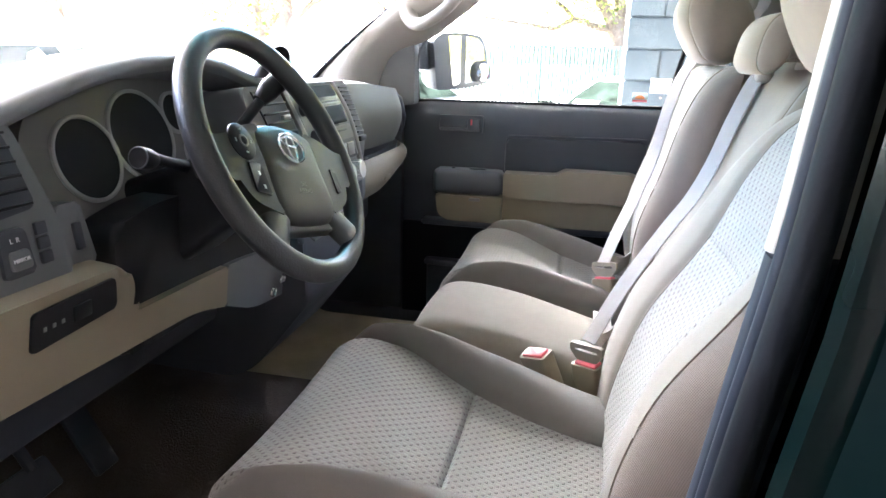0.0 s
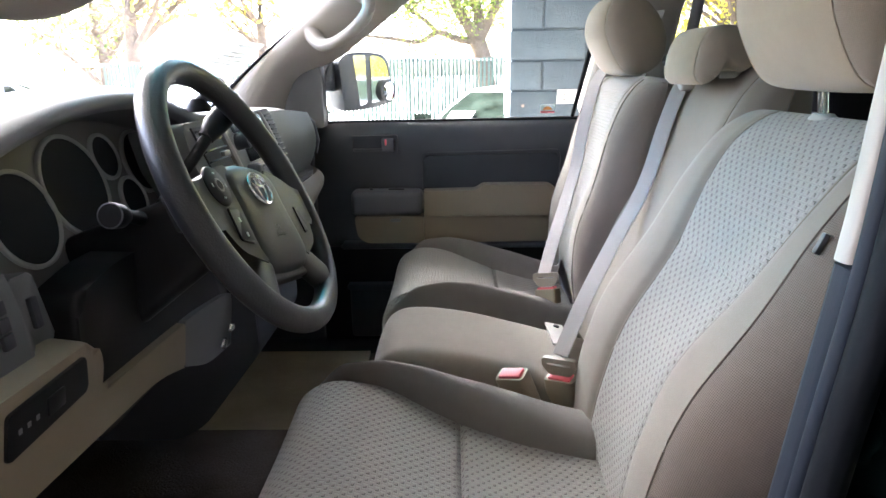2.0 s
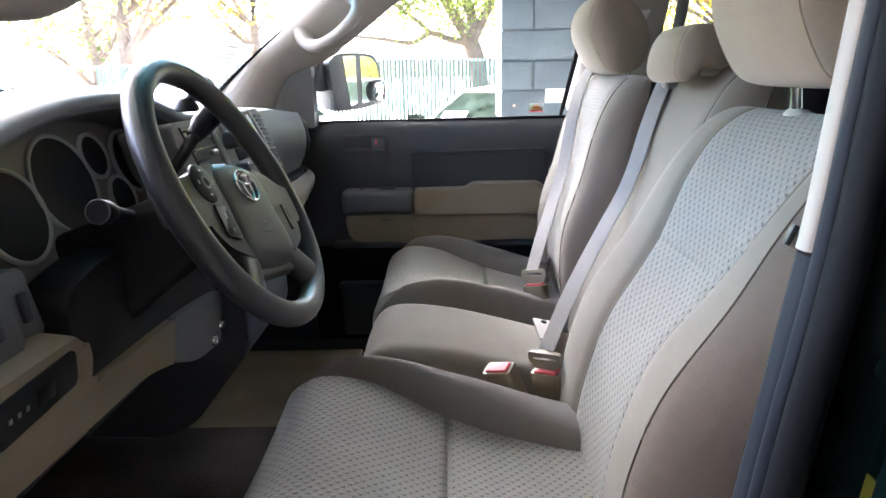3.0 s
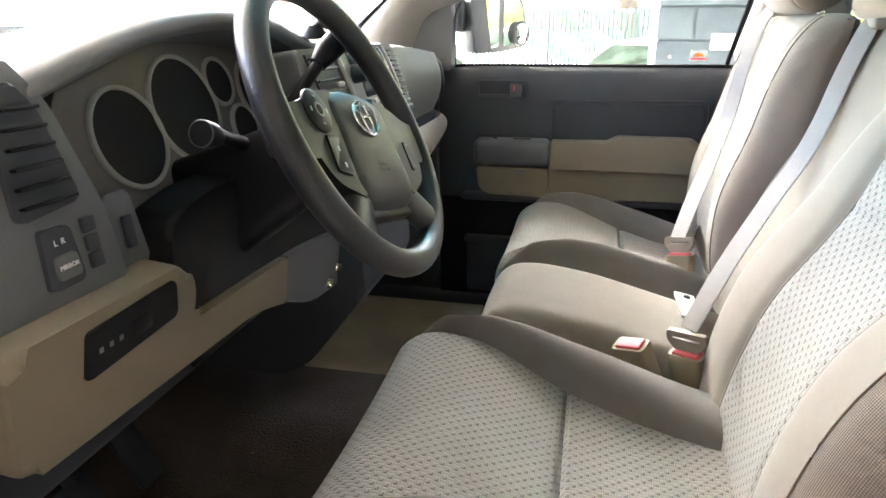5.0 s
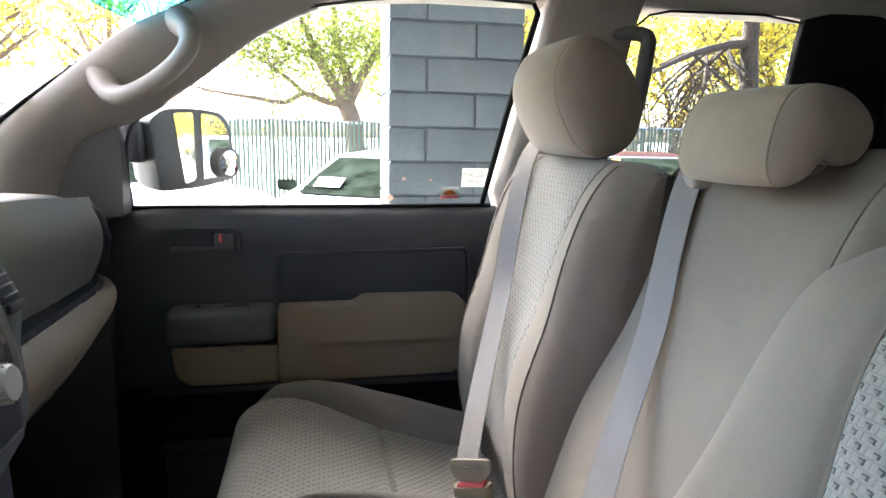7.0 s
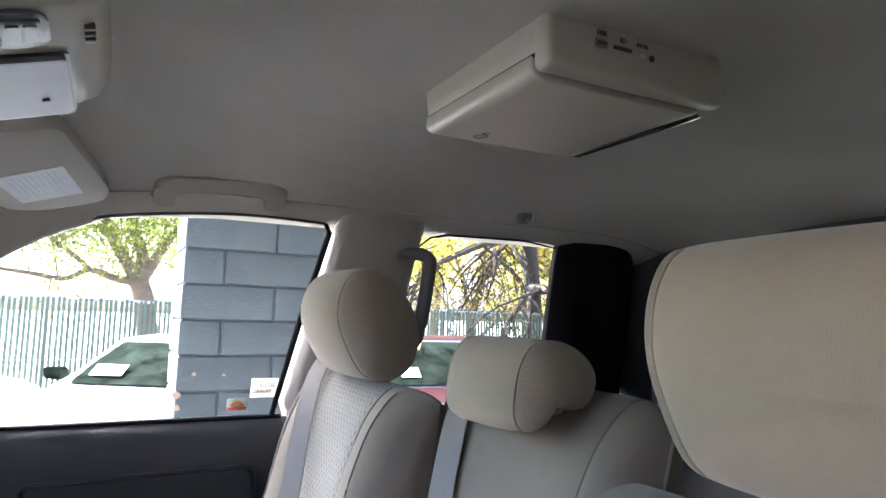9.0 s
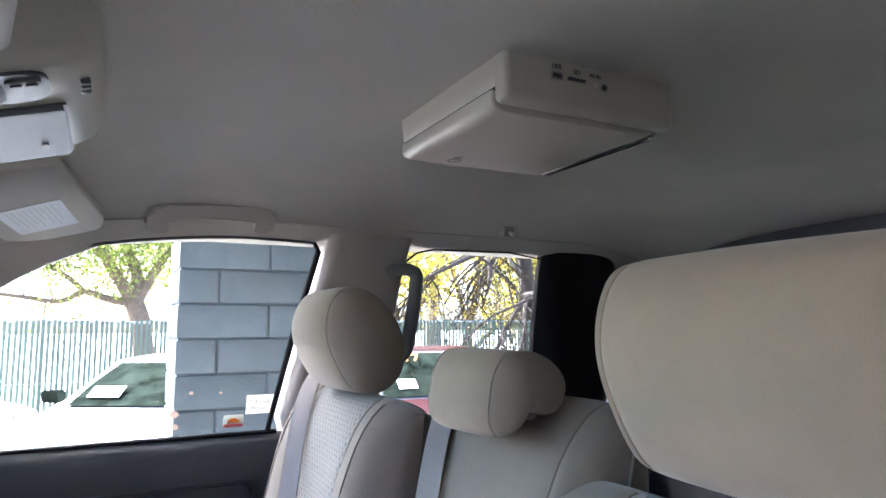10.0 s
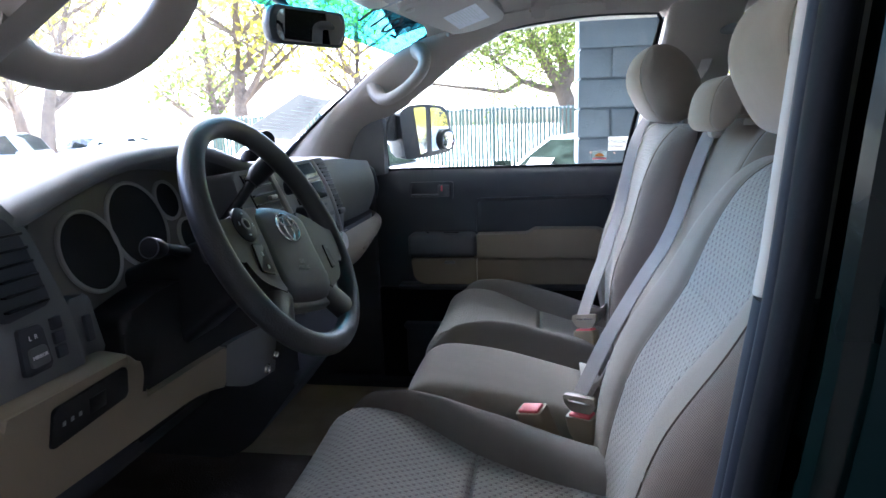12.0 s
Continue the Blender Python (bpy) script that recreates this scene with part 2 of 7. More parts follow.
M_MAT = material("beige_carpet", (0.46, 0.385, 0.28), 0.97, vary=0.15, coarse=9.0, grain=260.0, bump=0.9, depth=0.003, spec=0.1)
M_PEARL = material("visor_vinyl", (0.40, 0.375, 0.335), 0.75, vary=0.05, grain=420.0, bump=0.35)
M_LENS = material("frosted_lens", (0.10, 0.108, 0.122), 0.7, vary=0.04, coarse=30.0, grain=150.0, bump=0.3, spec=0.12)
M_GRIP = material("soft_grip_plastic", (0.33, 0.31, 0.28), 0.7, vary=0.05, grain=500.0, bump=0.25)
M_DVD = material("warm_grey_shell", (0.43, 0.40, 0.335), 0.36, vary=0.04, grain=900.0, bump=0.05)
M_MIRROR = material("mirror_glass", (0.85, 0.87, 0.88), 0.015, metal=1.0, vary=0.01, bump=0.0)
M_GAUGE = material("dark_gauge_face", (0.030, 0.032, 0.037), 0.55, vary=0.2, bump=0.0, spec=0.12)
M_GLASS = glass("window_glass", (0.93, 0.96, 0.95))
M_TINTED = glass("tinted_glass", (0.46, 0.50, 0.48))
M_BAND = glass("blue_sun_band", (0.10, 0.52, 0.68), 0.7)
M_LOGO = material("grey_green_sticker", (0.45, 0.5, 0.5), 0.6, vary=0.05, bump=0.0)
M_ORANGE = material("orange_sticker", (0.75, 0.24, 0.03), 0.6, vary=0.08, bump=0.0)
M_BLOCK = material("slate_blue_block_paint", (0.068, 0.091, 0.112), 0.75, vary=0.14, coarse=4.0, grain=90.0, bump=0.6, depth=0.004, wear_or_reflection=(0.13, 0.145, 0.16), each=0.25)
M_CHIP = material("chipped_paint", (0.35, 0.24, 0.2), 0.9, vary=0.2, bump=0.3)
M_STUCCO = material("grey_stucco", (0.10, 0.095, 0.09), 0.9, vary=0.08, coarse=1.0, grain=60.0, bump=0.5, depth=0.004)
M_CONCRETE = material("canopy_soffit", (0.42, 0.40, 0.38), 0.85, vary=0.1, coarse=1.2, grain=60.0, bump=0.4, depth=0.003)
M_ASPHALT = material("sun_bleached_asphalt", (0.30, 0.285, 0.26), 0.9, vary=0.2, coarse=0.6, grain=70.0, bump=0.7, depth=0.006, wear_or_reflection=(0.36, 0.345, 0.32))
M_SLAT = leafy("green_fence_slat", (0.105, 0.150, 0.120), (0.13, 0.175, 0.145))
M_STEEL = material("galvanised_steel", (0.40, 0.41, 0.41), 0.45, metal=0.7, vary=0.1, bump=0.1)
M_BARK = material("bark", (0.17, 0.125, 0.09), 0.95, vary=0.35, coarse=5.0, grain=38.0, bump=1.0, depth=0.03)
M_BARK_DARK = material("dark_conifer_bark", (0.045, 0.032, 0.024), 0.95, vary=0.4, coarse=5.0, grain=30.0, bump=1.0, depth=0.04)
M_LEAF = leafy("green_leaves", (0.07, 0.11, 0.015), (0.30, 0.33, 0.07))
M_GOLD = leafy("golden_leaves", (0.52, 0.40, 0.05), (0.30, 0.33, 0.05))
M_NEEDLE = leafy("dry_conifer_twigs", (0.02, 0.028, 0.010), (0.07, 0.045, 0.02))
M_CARWHITE = material("white_car_paint", (0.78, 0.78, 0.77), 0.25, vary=0.02, bump=0.0, coat=1.0)
M_CARRED = material("dark_red_car_paint", (0.016, 0.0010, 0.0015), 0.45, vary=0.05, bump=0.0, coat=0.0, spec=0.06)
M_CARGREY = material("grey_car_paint", (0.22, 0.23, 0.25), 0.28, metal=0.4, vary=0.04, bump=0.0, coat=1.0)
M_TYRE = material("tyre_rubber", (0.02, 0.02, 0.021), 0.85, vary=0.15, bump=0.3)
# Green mottle paints foliage reflections into the colour; the surface itself reflects nothing.
M_CARGLASS = material("dark_car_glass", (0.010, 0.0135, 0.0105), 0.3, vary=0.9, coarse=5.0, bump=0.0, spec=0.0, wear_or_reflection=(0.030, 0.034, 0.022))
M_LAMPGLASS = material("clear_lamp_glass", (0.6, 0.62, 0.64), 0.1, metal=0.3, vary=0.03, bump=0.0, coat=1.0)


# ---- building helpers ----
BASES = {}


def thing(name, at, label, category, group="", kind=""):
    ob = new(name)
    ob.empty_display_size = 0.05
    ob.location = at
    BASES[ob.name] = Vector(at)
    return tagged(ob, label, category, group, kind)


def link_mesh(name, bm, mat, smooth=True):
    me = bpy.data.meshes.new(name)
    bmesh.ops.recalc_face_normals(bm, faces=bm.faces)
    bm.to_mesh(me)
    bm.free()
    for m in mat if isinstance(mat, (list, tuple)) else (mat,):
        me.materials.append(m)
    if smooth:
        me.shade_smooth()
        me.set_sharp_from_angle(angle=radians(42))
    return new(name, me)


def part(name, bm, mat, parent=None, label="", smooth=True):
    ob = link_mesh(name, bm, mat, smooth)
    if parent is not None:
        ob.parent = parent
        ob.matrix_parent_inverse = Matrix.Translation(-BASES.get(parent.name, Vector((0, 0, 0))))
    if label:
        ob["label"] = label
    return ob


def setting(name, bm, mat, label, category, smooth=True):
    return tagged(part(name, bm, mat, None, "", smooth), label, category, "", "structure")


def merged(*bms):
    out = bmesh.new()
    for b in bms:
        me = bpy.data.meshes.new("tmp")
        b.to_mesh(me)
        b.free()
        out.from_mesh(me)
        bpy.data.meshes.remove(me)
    return out


def box(a, b, bevel=0.004, seg=2, m=None):
    """A box from corner a to corner b with rounded edges."""
    bm = bmesh.new()
    size = [abs(q - p) for p, q in zip(a, b)]
    mid = [(p + q) / 2 for p, q in zip(a, b)]
    bmesh.ops.create_cube(bm, size=1.0, matrix=Matrix.Translation(mid) @ Matrix.Diagonal((*size, 1)))
    if bevel:
        bmesh.ops.bevel(bm, geom=bm.edges[:], offset=min(bevel, min(size) * 0.48), segments=seg, affect="EDGES", profile=0.5)
    if m is not None:
        bm.transform(m)
    return bm


def rounded(points, r, seg=4):
    """The 2D polygon with its corners rounded; r may be one radius for all or one for each."""
    out = []
    n = len(points)
    rs = r if isinstance(r, (list, tuple)) else [r] * n
    for i in range(n):
        p, a, b = Vector(points[i]), Vector(points[i - 1]), Vector(points[(i + 1) % n])
        da, db = (a - p), (b - p)
        k = min(rs[i], da.length * 0.49, db.length * 0.49)
        if k <= 0:
            out.append(p)
            continue
        s, e = p + da.normalized() * k, p + db.normalized() * k
        for j in range(seg + 1):
            t = j / seg
            out.append((1 - t) ** 2 * s + 2 * t * (1 - t) * p + t * t * e)
    return out


def prism(points, m, depth, bevel=0.003, seg=2):
    """A 2D outline in m's xy plane, drawn out along m's z, its rim rounded."""
    bm = bmesh.new()
    low = [bm.verts.new((p[0], p[1], 0)) for p in points]
    top = [bm.verts.new((p[0], p[1], depth)) for p in points]
    n = len(points)
    bm.faces.new(low[::-1])
    cap = bm.faces.new(top)
    for i in range(n):
        bm.faces.new((low[i], low[(i + 1) % n], top[(i + 1) % n], top[i]))
    if bevel:
        bmesh.ops.bevel(bm, geom=list(cap.edges), offset=bevel, segments=seg, affect="EDGES", profile=0.5)
    bmesh.ops.triangulate(bm, faces=[f for f in bm.faces if len(f.verts) > 4])
    bm.transform(m)
    return bm


def ring_plate(outer, inner, m, depth):
    """A plate with a hole: outer and inner outlines of the same number of points."""
    bm = bmesh.new()
    n = len(outer)
    rows = [[bm.verts.new((p[0], p[1], z)) for p in pts] for pts, z in ((outer, 0), (outer, depth), (inner, depth), (inner, 0))]
    for k in range(4):
        for i in range(n):
            bm.faces.new((rows[k][i], rows[k][(i + 1) % n], rows[(k + 1) % 4][(i + 1) % n], rows[(k + 1) % 4][i]))
    bm.transform(m)
    return bm


def loft(rings, caps=True, closed=True):
    bm = bmesh.new()
    rows = [[bm.verts.new(p) for p in ring] for ring in rings]
    n = len(rows[0])
    for a, b in zip(rows, rows[1:]):
        for i in range(n if closed else n - 1):
            bm.faces.new((a[i], a[(i + 1) % n], b[(i + 1) % n], b[i]))
    if caps and closed:
        bm.faces.new(rows[0][::-1])
        bm.faces.new(rows[-1])
    return bm


def tube(path, radius, sides=10, closed=False, flat=1.0, up=(0, 0, 1)):
    """A round or flattened tube along points. radius: a number or one for each point."""
    pts = [Vector(p) for p in path]
    n = len(pts)
    rings = []
    for i, p in enumerate(pts):
        a = pts[i - 1] if (closed or i) else pts[0]
        b = pts[(i + 1) % n] if (closed or i < n - 1) else pts[-1]
        d = (b - a).normalized()
        ref = Vector(up) if abs(d.dot(Vector(up))) < 0.95 else Vector((1, 0, 0))
        s = d.cross(ref).normalized()
        w = s.cross(d).normalized()
        r = radius[i] if isinstance(radius, (list, tuple)) else radius
        rings.append([p + r * (math.cos(2 * math.pi * k / sides) * s + flat * math.sin(2 * math.pi * k / sides) * w) for k in range(sides)])
    if closed:
        return loft(rings + rings[:1], caps=False)
    return loft(rings)


def smooth_path(points, per=8, closed=False):
    """Catmull-Rom through the points (any dimension)."""
    pts = [np.array(p, float) for p in points]
    n = len(pts)
    out = []
    for i in range(n if closed else n - 1):
        p1, p2 = pts[i], pts[(i + 1) % n]
        p0 = pts[i - 1] if (closed or i) else 2 * p1 - p2
        p3 = pts[(i + 2) % n] if (closed or i + 2 < n) else 2 * p2 - p1
        for j in range(per):
            t = j / per
            out.append(0.5 * (2 * p1 + (p2 - p0) * t + (2 * p0 - 5 * p1 + 4 * p2 - p3) * t * t + (3 * p1 - p0 - 3 * p2 + p3) * t ** 3))
    if not closed:
        out.append(pts[-1])
    return out


def surf(fn, us, vs, skirt=0.012, inner=None):
    """A patch fn(u, v) with its rim turned in (away from the normal, or towards the point inner), and a UV map in metres."""
    grid = np.array([[fn(u, v) for v in vs] for u in us], float)
    nu, nv = len(us), len(vs)
    du, dv = np.gradient(grid, axis=0), np.gradient(grid, axis=1)
    nor = np.cross(du, dv)
    nor /= np.linalg.norm(nor, axis=2, keepdims=True) + 1e-12
    if inner is not None and ((grid - np.array(inner)) * nor).sum() < 0:
        nor = -nor
    au = np.zeros((nu, nv))
    au[1:] = np.cumsum(np.linalg.norm(np.diff(grid, axis=0), axis=2), axis=0)
    av = np.zeros((nu, nv))
    av[:, 1:] = np.cumsum(np.linalg.norm(np.diff(grid, axis=1), axis=2), axis=1)
    au -= au[nu // 2]
    mid = av[nu // 2]
    av = np.tile(mid, (nu, 1))
    if abs(skirt) > 0:
        grid = np.pad(grid, ((1, 1), (1, 1), (0, 0)), mode="edge")
        nor = np.pad(nor, ((1, 1), (1, 1), (0, 0)), mode="edge")
        au, av = np.pad(au, 1, mode="edge"), np.pad(av, 1, mode="edge")
        rim = np.zeros(grid.shape[:2])
        rim[0], rim[-1], rim[:, 0], rim[:, -1] = 1, 1, 1, 1
        grid = grid - rim[..., None] * nor * skirt
        nu, nv = nu + 2, nv + 2
    bm = bmesh.new()
    verts = [[bm.verts.new(grid[i, j]) for j in range(nv)] for i in range(nu)]
    layer = bm.loops.layers.uv.new("UVMap")
    for i in range(nu - 1):
        for j in range(nv - 1):
            f = bm.faces.new((verts[i][j], verts[i + 1][j], verts[i + 1][j + 1], verts[i][j + 1]))
            for loop, (a, b) in zip(f.loops, ((i, j), (i + 1, j), (i + 1, j + 1), (i, j + 1))):
                loop[layer].uv = (au[a, b], av[a, b])
    return bm


def lathe(profile, m, n=24):
    """Turn (radius, height) points round m's z axis."""
    rings = [[m @ Vector((r * math.cos(2 * math.pi * k / n), r * math.sin(2 * math.pi * k / n), h)) for k in range(n)] for r, h in profile]
    return loft(rings)


def hoop(profile, m, n=40):
    """A closed (radius, height) profile turned round m's z axis into a ring."""
    prof = list(profile) + [profile[0]]
    return loft([[m @ Vector((r * math.cos(2 * math.pi * k / n), r * math.sin(2 * math.pi * k / n), h)) for k in range(n)] for r, h in prof], caps=False)


def lettering(text, size, m, depth=0.0004):
    curve = bpy.data.curves.new("letters", "FONT")
    curve.body, curve.size, curve.extrude, curve.align_x, curve.align_y = text, size, depth, "CENTER", "CENTER"
    tmp = bpy.data.objects.new("letters", curve)
    me = tmp.to_mesh()
    bm = bmesh.new()
    bm.from_mesh(me)
    tmp.to_mesh_clear()
    bpy.data.objects.remove(tmp)
    bpy.data.curves.remove(curve)
    bm.transform(m)
    return bm


def frame_of(origin, x_axis, y_axis):
    """The pose with that origin whose x and y axes lie along the two given directions."""
    x = Vector(x_axis).normalized()
    z = x.cross(Vector(y_axis)).normalized()
    y = z.cross(x)
    return Matrix.Translation(origin) @ Matrix((x, y, z)).transposed().to_4x4()


def ease(t, a, b):
    t = min(1.0, max(0.0, (t - a) / (b - a)))
    return t * t * (3 - 2 * t)


def along(points, t):
    """The point at share t of a Catmull-Rom path."""
    n = len(points) - 1
    t = min(max(t, 0.0), 1.0) * n
    i = min(int(t), n - 1)
    t -= i
    p1, p2 = np.array(points[i], float), np.array(points[i + 1], float)
    p0 = np.array(points[i - 1], float) if i else 2 * p1 - p2
    p3 = np.array(points[i + 2], float) if i + 2 <= n else 2 * p2 - p1
    return 0.5 * (2 * p1 + (p2 - p0) * t + (2 * p0 - 5 * p1 + 4 * p2 - p3) * t * t + (3 * p1 - p0 - 3 * p2 + p3) * t ** 3)


# ---- cab shell ----
def table(rows, t):
    xs, ys = zip(*rows)
    return float(np.interp(t, xs, ys))


def liner_z(x, y):
    z = 1.878 - 0.080 * (abs(y) / 0.735) ** 3.2
    front = -0.06 + 0.09 * (y / 0.68) ** 2
    z -= 0.10 * (1 - 0.6 * min(1.0, abs(y) / 0.68) ** 2) * max(0.0, 1 - max(0.0, x - front) / 0.40) ** 1.2
    z -= 0.045 * ease(x, 1.35, 1.72)
    return z


def liner_pt(u, v):
    y = 0.775 * v
    front = -0.06 + 0.09 * min(1.0, abs(y) / 0.68) ** 2
    x = front + (1.74 - front) * u
    return (x, y, liner_z(x, min(0.76, abs(y))))


setting("ceiling", surf(liner_pt, np.linspace(0, 1, 50), np.linspace(-1, 1, 40), -0.012), M_LINER, "pale taupe felt headliner of the cab roof", "ceiling")

setting("roof", surf(lambda u, v: (-0.10 + 1.93 * u, 0.80 * v, 1.935 - 0.09 * abs(v) ** 3 - 0.05 * (1 - ease(u, 0, 0.1))), np.linspace(0, 1, 12), np.linspace(-1, 1, 12), 0.02),
        M_GREEN, "dark green painted steel roof of the pickup cab", "roof")


def floor_pt(u, v):
    x, y = -0.86 + 2.6 * u, 0.80 * v
    z = 0.62 + 0.12 * (1 - ease(abs(y), 0.10, 0.24)) + 0.40 * (1 - ease(x, -0.86, -0.50)) ** 2
    return (x, y, z)


setting("floor", surf(floor_pt, np.linspace(0, 1, 40), np.linspace(-1, 1, 40), 0.03), M_CARPET, "dark brown carpeted cab floor with a raised tunnel", "floor")
setting("firewall", box((-0.90, -0.82, 0.60), (-0.84, 0.82, 1.40), 0.01), M_BLACK, "black lined bulkhead in front of the footwells", "wall")

mat_ob = part("floor_mat", surf(lambda u, v: (-0.56 + 0.52 * u, 0.23 + 0.52 * v, 0.640 + 0.30 * (1 - ease(-0.56 + 0.52 * u, -0.60, -0.42)) ** 2 * 0.6 + 0.02 * (1 - ease(v, 0, 0.15))), np.linspace(0, 1, 20), np.linspace(0, 1, 20), 0.012), M_MAT)
tagged(mat_ob, "beige carpeted floor mat in the passenger footwell", "floor mat")

# passenger door
DOOR = frame_of((0, 0.80, 0), (1, 0, 0), (0, 0, 1))
door = thing("door_1", (0.2, 0.85, 0.62), "closed passenger door with charcoal trim and beige armrest", "door", "", "structure")
TRIM_Y = [(0.62, 0.83), (0.70, 0.805), (0.85, 0.80), (1.0, 0.803), (1.2, 0.805), (1.30, 0.800), (1.335, 0.805), (1.355, 0.818), (1.366, 0.845)]
part("trim_panel", surf(lambda u, v: (-0.20 + 0.845 * u + 0.045 * u * max(0.0, (v - 1.0) / 0.37), table(TRIM_Y, v) + 0.02 * (1 - ease(u, 0, 0.12)), v), np.linspace(0, 1, 30), np.linspace(0.62, 1.366, 60), 0.02), M_DOOR, door)
part("outer_panel", box((-0.22, 0.87, 0.50), (0.66, 0.98, 1.355), 0.02), M_GREEN, door, "dark green painted outer door skin")
inset_rim = rounded([(0.135, 1.142), (0.564, 1.142), (0.566, 1.278), (0.135, 1.271)], 0.022)
inset_gap = rounded([(0.139, 1.146), (0.560, 1.146), (0.562, 1.274), (0.139, 1.267)], 0.020)
part("inset_border", ring_plate(inset_rim, inset_gap, DOOR @ Matrix.Translation((0, 0, -0.004)), 0.0085), M_DOOR, door)
part("inset_panel", prism(rounded([(0.143, 1.150), (0.556, 1.150), (0.556, 1.268), (0.143, 1.262)], 0.018), DOOR @ Matrix.Translation((0, 0, -0.004)), 0.010, 0.004), M_INSET, door, "dark charcoal cloth door insert")
arm_dark = part("armrest_switch_block", box((-0.078, 0.738, 1.086), (0.1415, 0.815, 1.163), 0.018, 4), M_BLUEGREY, door, "slate plastic armrest front with window switch")
part("switch", box((0.035, 0.765, 1.162), (0.085, 0.782, 1.167), 0.002), M_BLACK, arm_dark)
part("lock_switch", box((-0.022, 0.768, 1.162), (-0.012, 0.778, 1.168), 0.002), M_BLACK, arm_dark)
arm_poly = rounded([(0.1445, 1.086), (0.552, 1.086), (0.556, 1.150), (0.53, 1.178), (0.325, 1.179), (0.300, 1.164), (0.1445, 1.162)], [0.002, 0.01, 0.02, 0.02, 0.008, 0.008, 0.004])
part("armrest_pad", prism(arm_poly, DOOR @ Matrix.Translation((0, 0, -0.015)), 0.078, 0.014, 4), M_BEIGE, door, "padded beige armrest")
bin_poly = rounded([(-0.070, 1.083), (-0.062, 1.020), (-0.035, 1.000), (0.1415, 1.000), (0.1415, 1.083)], [0.008, 0.02, 0.02, 0.002, 0.002], 5)
bin_door = part("storage_bin_door", prism(bin_poly, DOOR @ Matrix.Translation((0, 0, -0.015)), 0.066, 0.008, 3), M_BEIGE, door, "beige lidded storage bin")
part("pull_tab", box((0.040, 0.738, 1.068), (0.073, 0.752, 1.077), 0.003), M_BEZEL, bin_door, "grey pull tab")
low_poly = rounded([(0.1445, 1.083), (0.1445, 1.000), (0.525, 1.003), (0.540, 1.02), (0.550, 1.083)], [0.002, 0.002, 0.02, 0.02, 0.01], 5)
part("armrest_lower_panel", prism(low_poly, DOOR @ Matrix.Translation((0, 0, -0.015)), 0.068, 0.008, 3), M_BEIGE, door, "beige lower armrest panel")
part("armrest_ledge", box((-0.115, 0.750, 0.980), (0.565, 0.81, 0.996), 0.006), M_BLACK, door, "black ledge under the armrest")
handle_ring = rounded([(-0.080, 1.268), (0.066, 1.268), (0.068, 1.326), (-0.078, 1.324)], 0.012)
handle_hole = rounded([(-0.072, 1.276), (0.058, 1.276), (0.060, 1.318), (-0.070, 1.316)], 0.010)
pull = part("handle_bezel", ring_plate(handle_ring, handle_hole, DOOR @ Matrix.Translation((0, 0, -0.002)), 0.008), M_DOOR, door)
part("handle_cup", prism(handle_hole, DOOR @ Matrix.Translation((0, 0, -0.004)), 0.0045, 0.0), M_BLACK, pull, "black handle recess")
part("release_lever", box((-0.069, 0.789, 1.2785), (0.020, 0.798, 1.2865), 0.003), M_BLUEGREY, pull, "slate inside release lever")
part("lever_tip", box((0.018, 0.787, 1.278), (0.056, 0.797, 1.316), 0.004), M_BLUEGREY, pull)
part("lock_tab", box((0.028, 0.7845, 1.296), (0.034, 0.788, 1.314), 0.002), M_RED, pull, "red unlocked marker")
pocket = part("map_pocket", box((-0.10, 0.765, 0.68), (0.55, 0.81, 0.845), 0.015, 3), M_BLACK, door, "black moulded door pocket")
part("pocket_lip", box((-0.105, 0.758, 0.842), (0.555, 0.81, 0.862), 0.006), M_BLACK, pocket)
part("lower_trim", box((-0.19, 0.790, 0.64), (0.61, 0.812, 0.978), 0.008, 3), M_JET, door, "black lower door trim")


def glass_y(z):
    return 0.848 - (z - 1.366) * 0.255


PANE = [(-0.151, 1.366), (0.601, 1.371), (0.640, 1.58), (0.683, 1.775), (0.672, 1.793), (0.53, 1.797), (0.40, 1.790), (0.25, 1.771), (0.15, 1.742), (0.07, 1.700), (-0.01, 1.632), (-0.07, 1.572), (-0.130, 1.535), (-0.150, 1.47)]
window = thing("window_1", (0.25, 0.85, 1.366), "passenger door window with clear glass and black seal", "window", "", "structure")


def pane_solid(outline, thick=0.004):
    bm = bmesh.new()
    a = [bm.verts.new((x, glass_y(z), z)) for x, z in outline]
    b = [bm.verts.new((x, glass_y(z) + thick, z)) for x, z in outline]
    n = len(a)
    bm.faces.new(a)
    bm.faces.new(b[::-1])
    for i in range(n):
        bm.faces.new((a[i], b[i], b[(i + 1) % n], a[(i + 1) % n]))
    bmesh.ops.triangulate(bm, faces=bm.faces[:])
    return bm


pane = part("pane", pane_solid(PANE), M_GLASS, window, smooth=False)
pane.visible_shadow = False
edge = [(x, glass_y(z) - 0.004, z) for x, z in PANE]
part("window_seal", tube(edge[1:5], [0.006, 0.007, 0.007, 0.005], 8, up=(0, 1, 0)), M_RUBBER, window, "black rubber rear run channel")
part("sill_strip", tube([(-0.17, 0.842, 1.362), (0.2, 0.842, 1.364), (0.62, 0.842, 1.366)], 0.006, 8), M_RUBBER, window)
part("top_seal", tube(smooth_path(edge[4:] + edge[:1], 3), 0.0032, 8, up=(0, 1, 0)), M_DOOR, window)
GL = frame_of((0.581, glass_y(1.43) + 0.006, 1.430), (-1, 0, 0), (0, -0.25, 0.97))
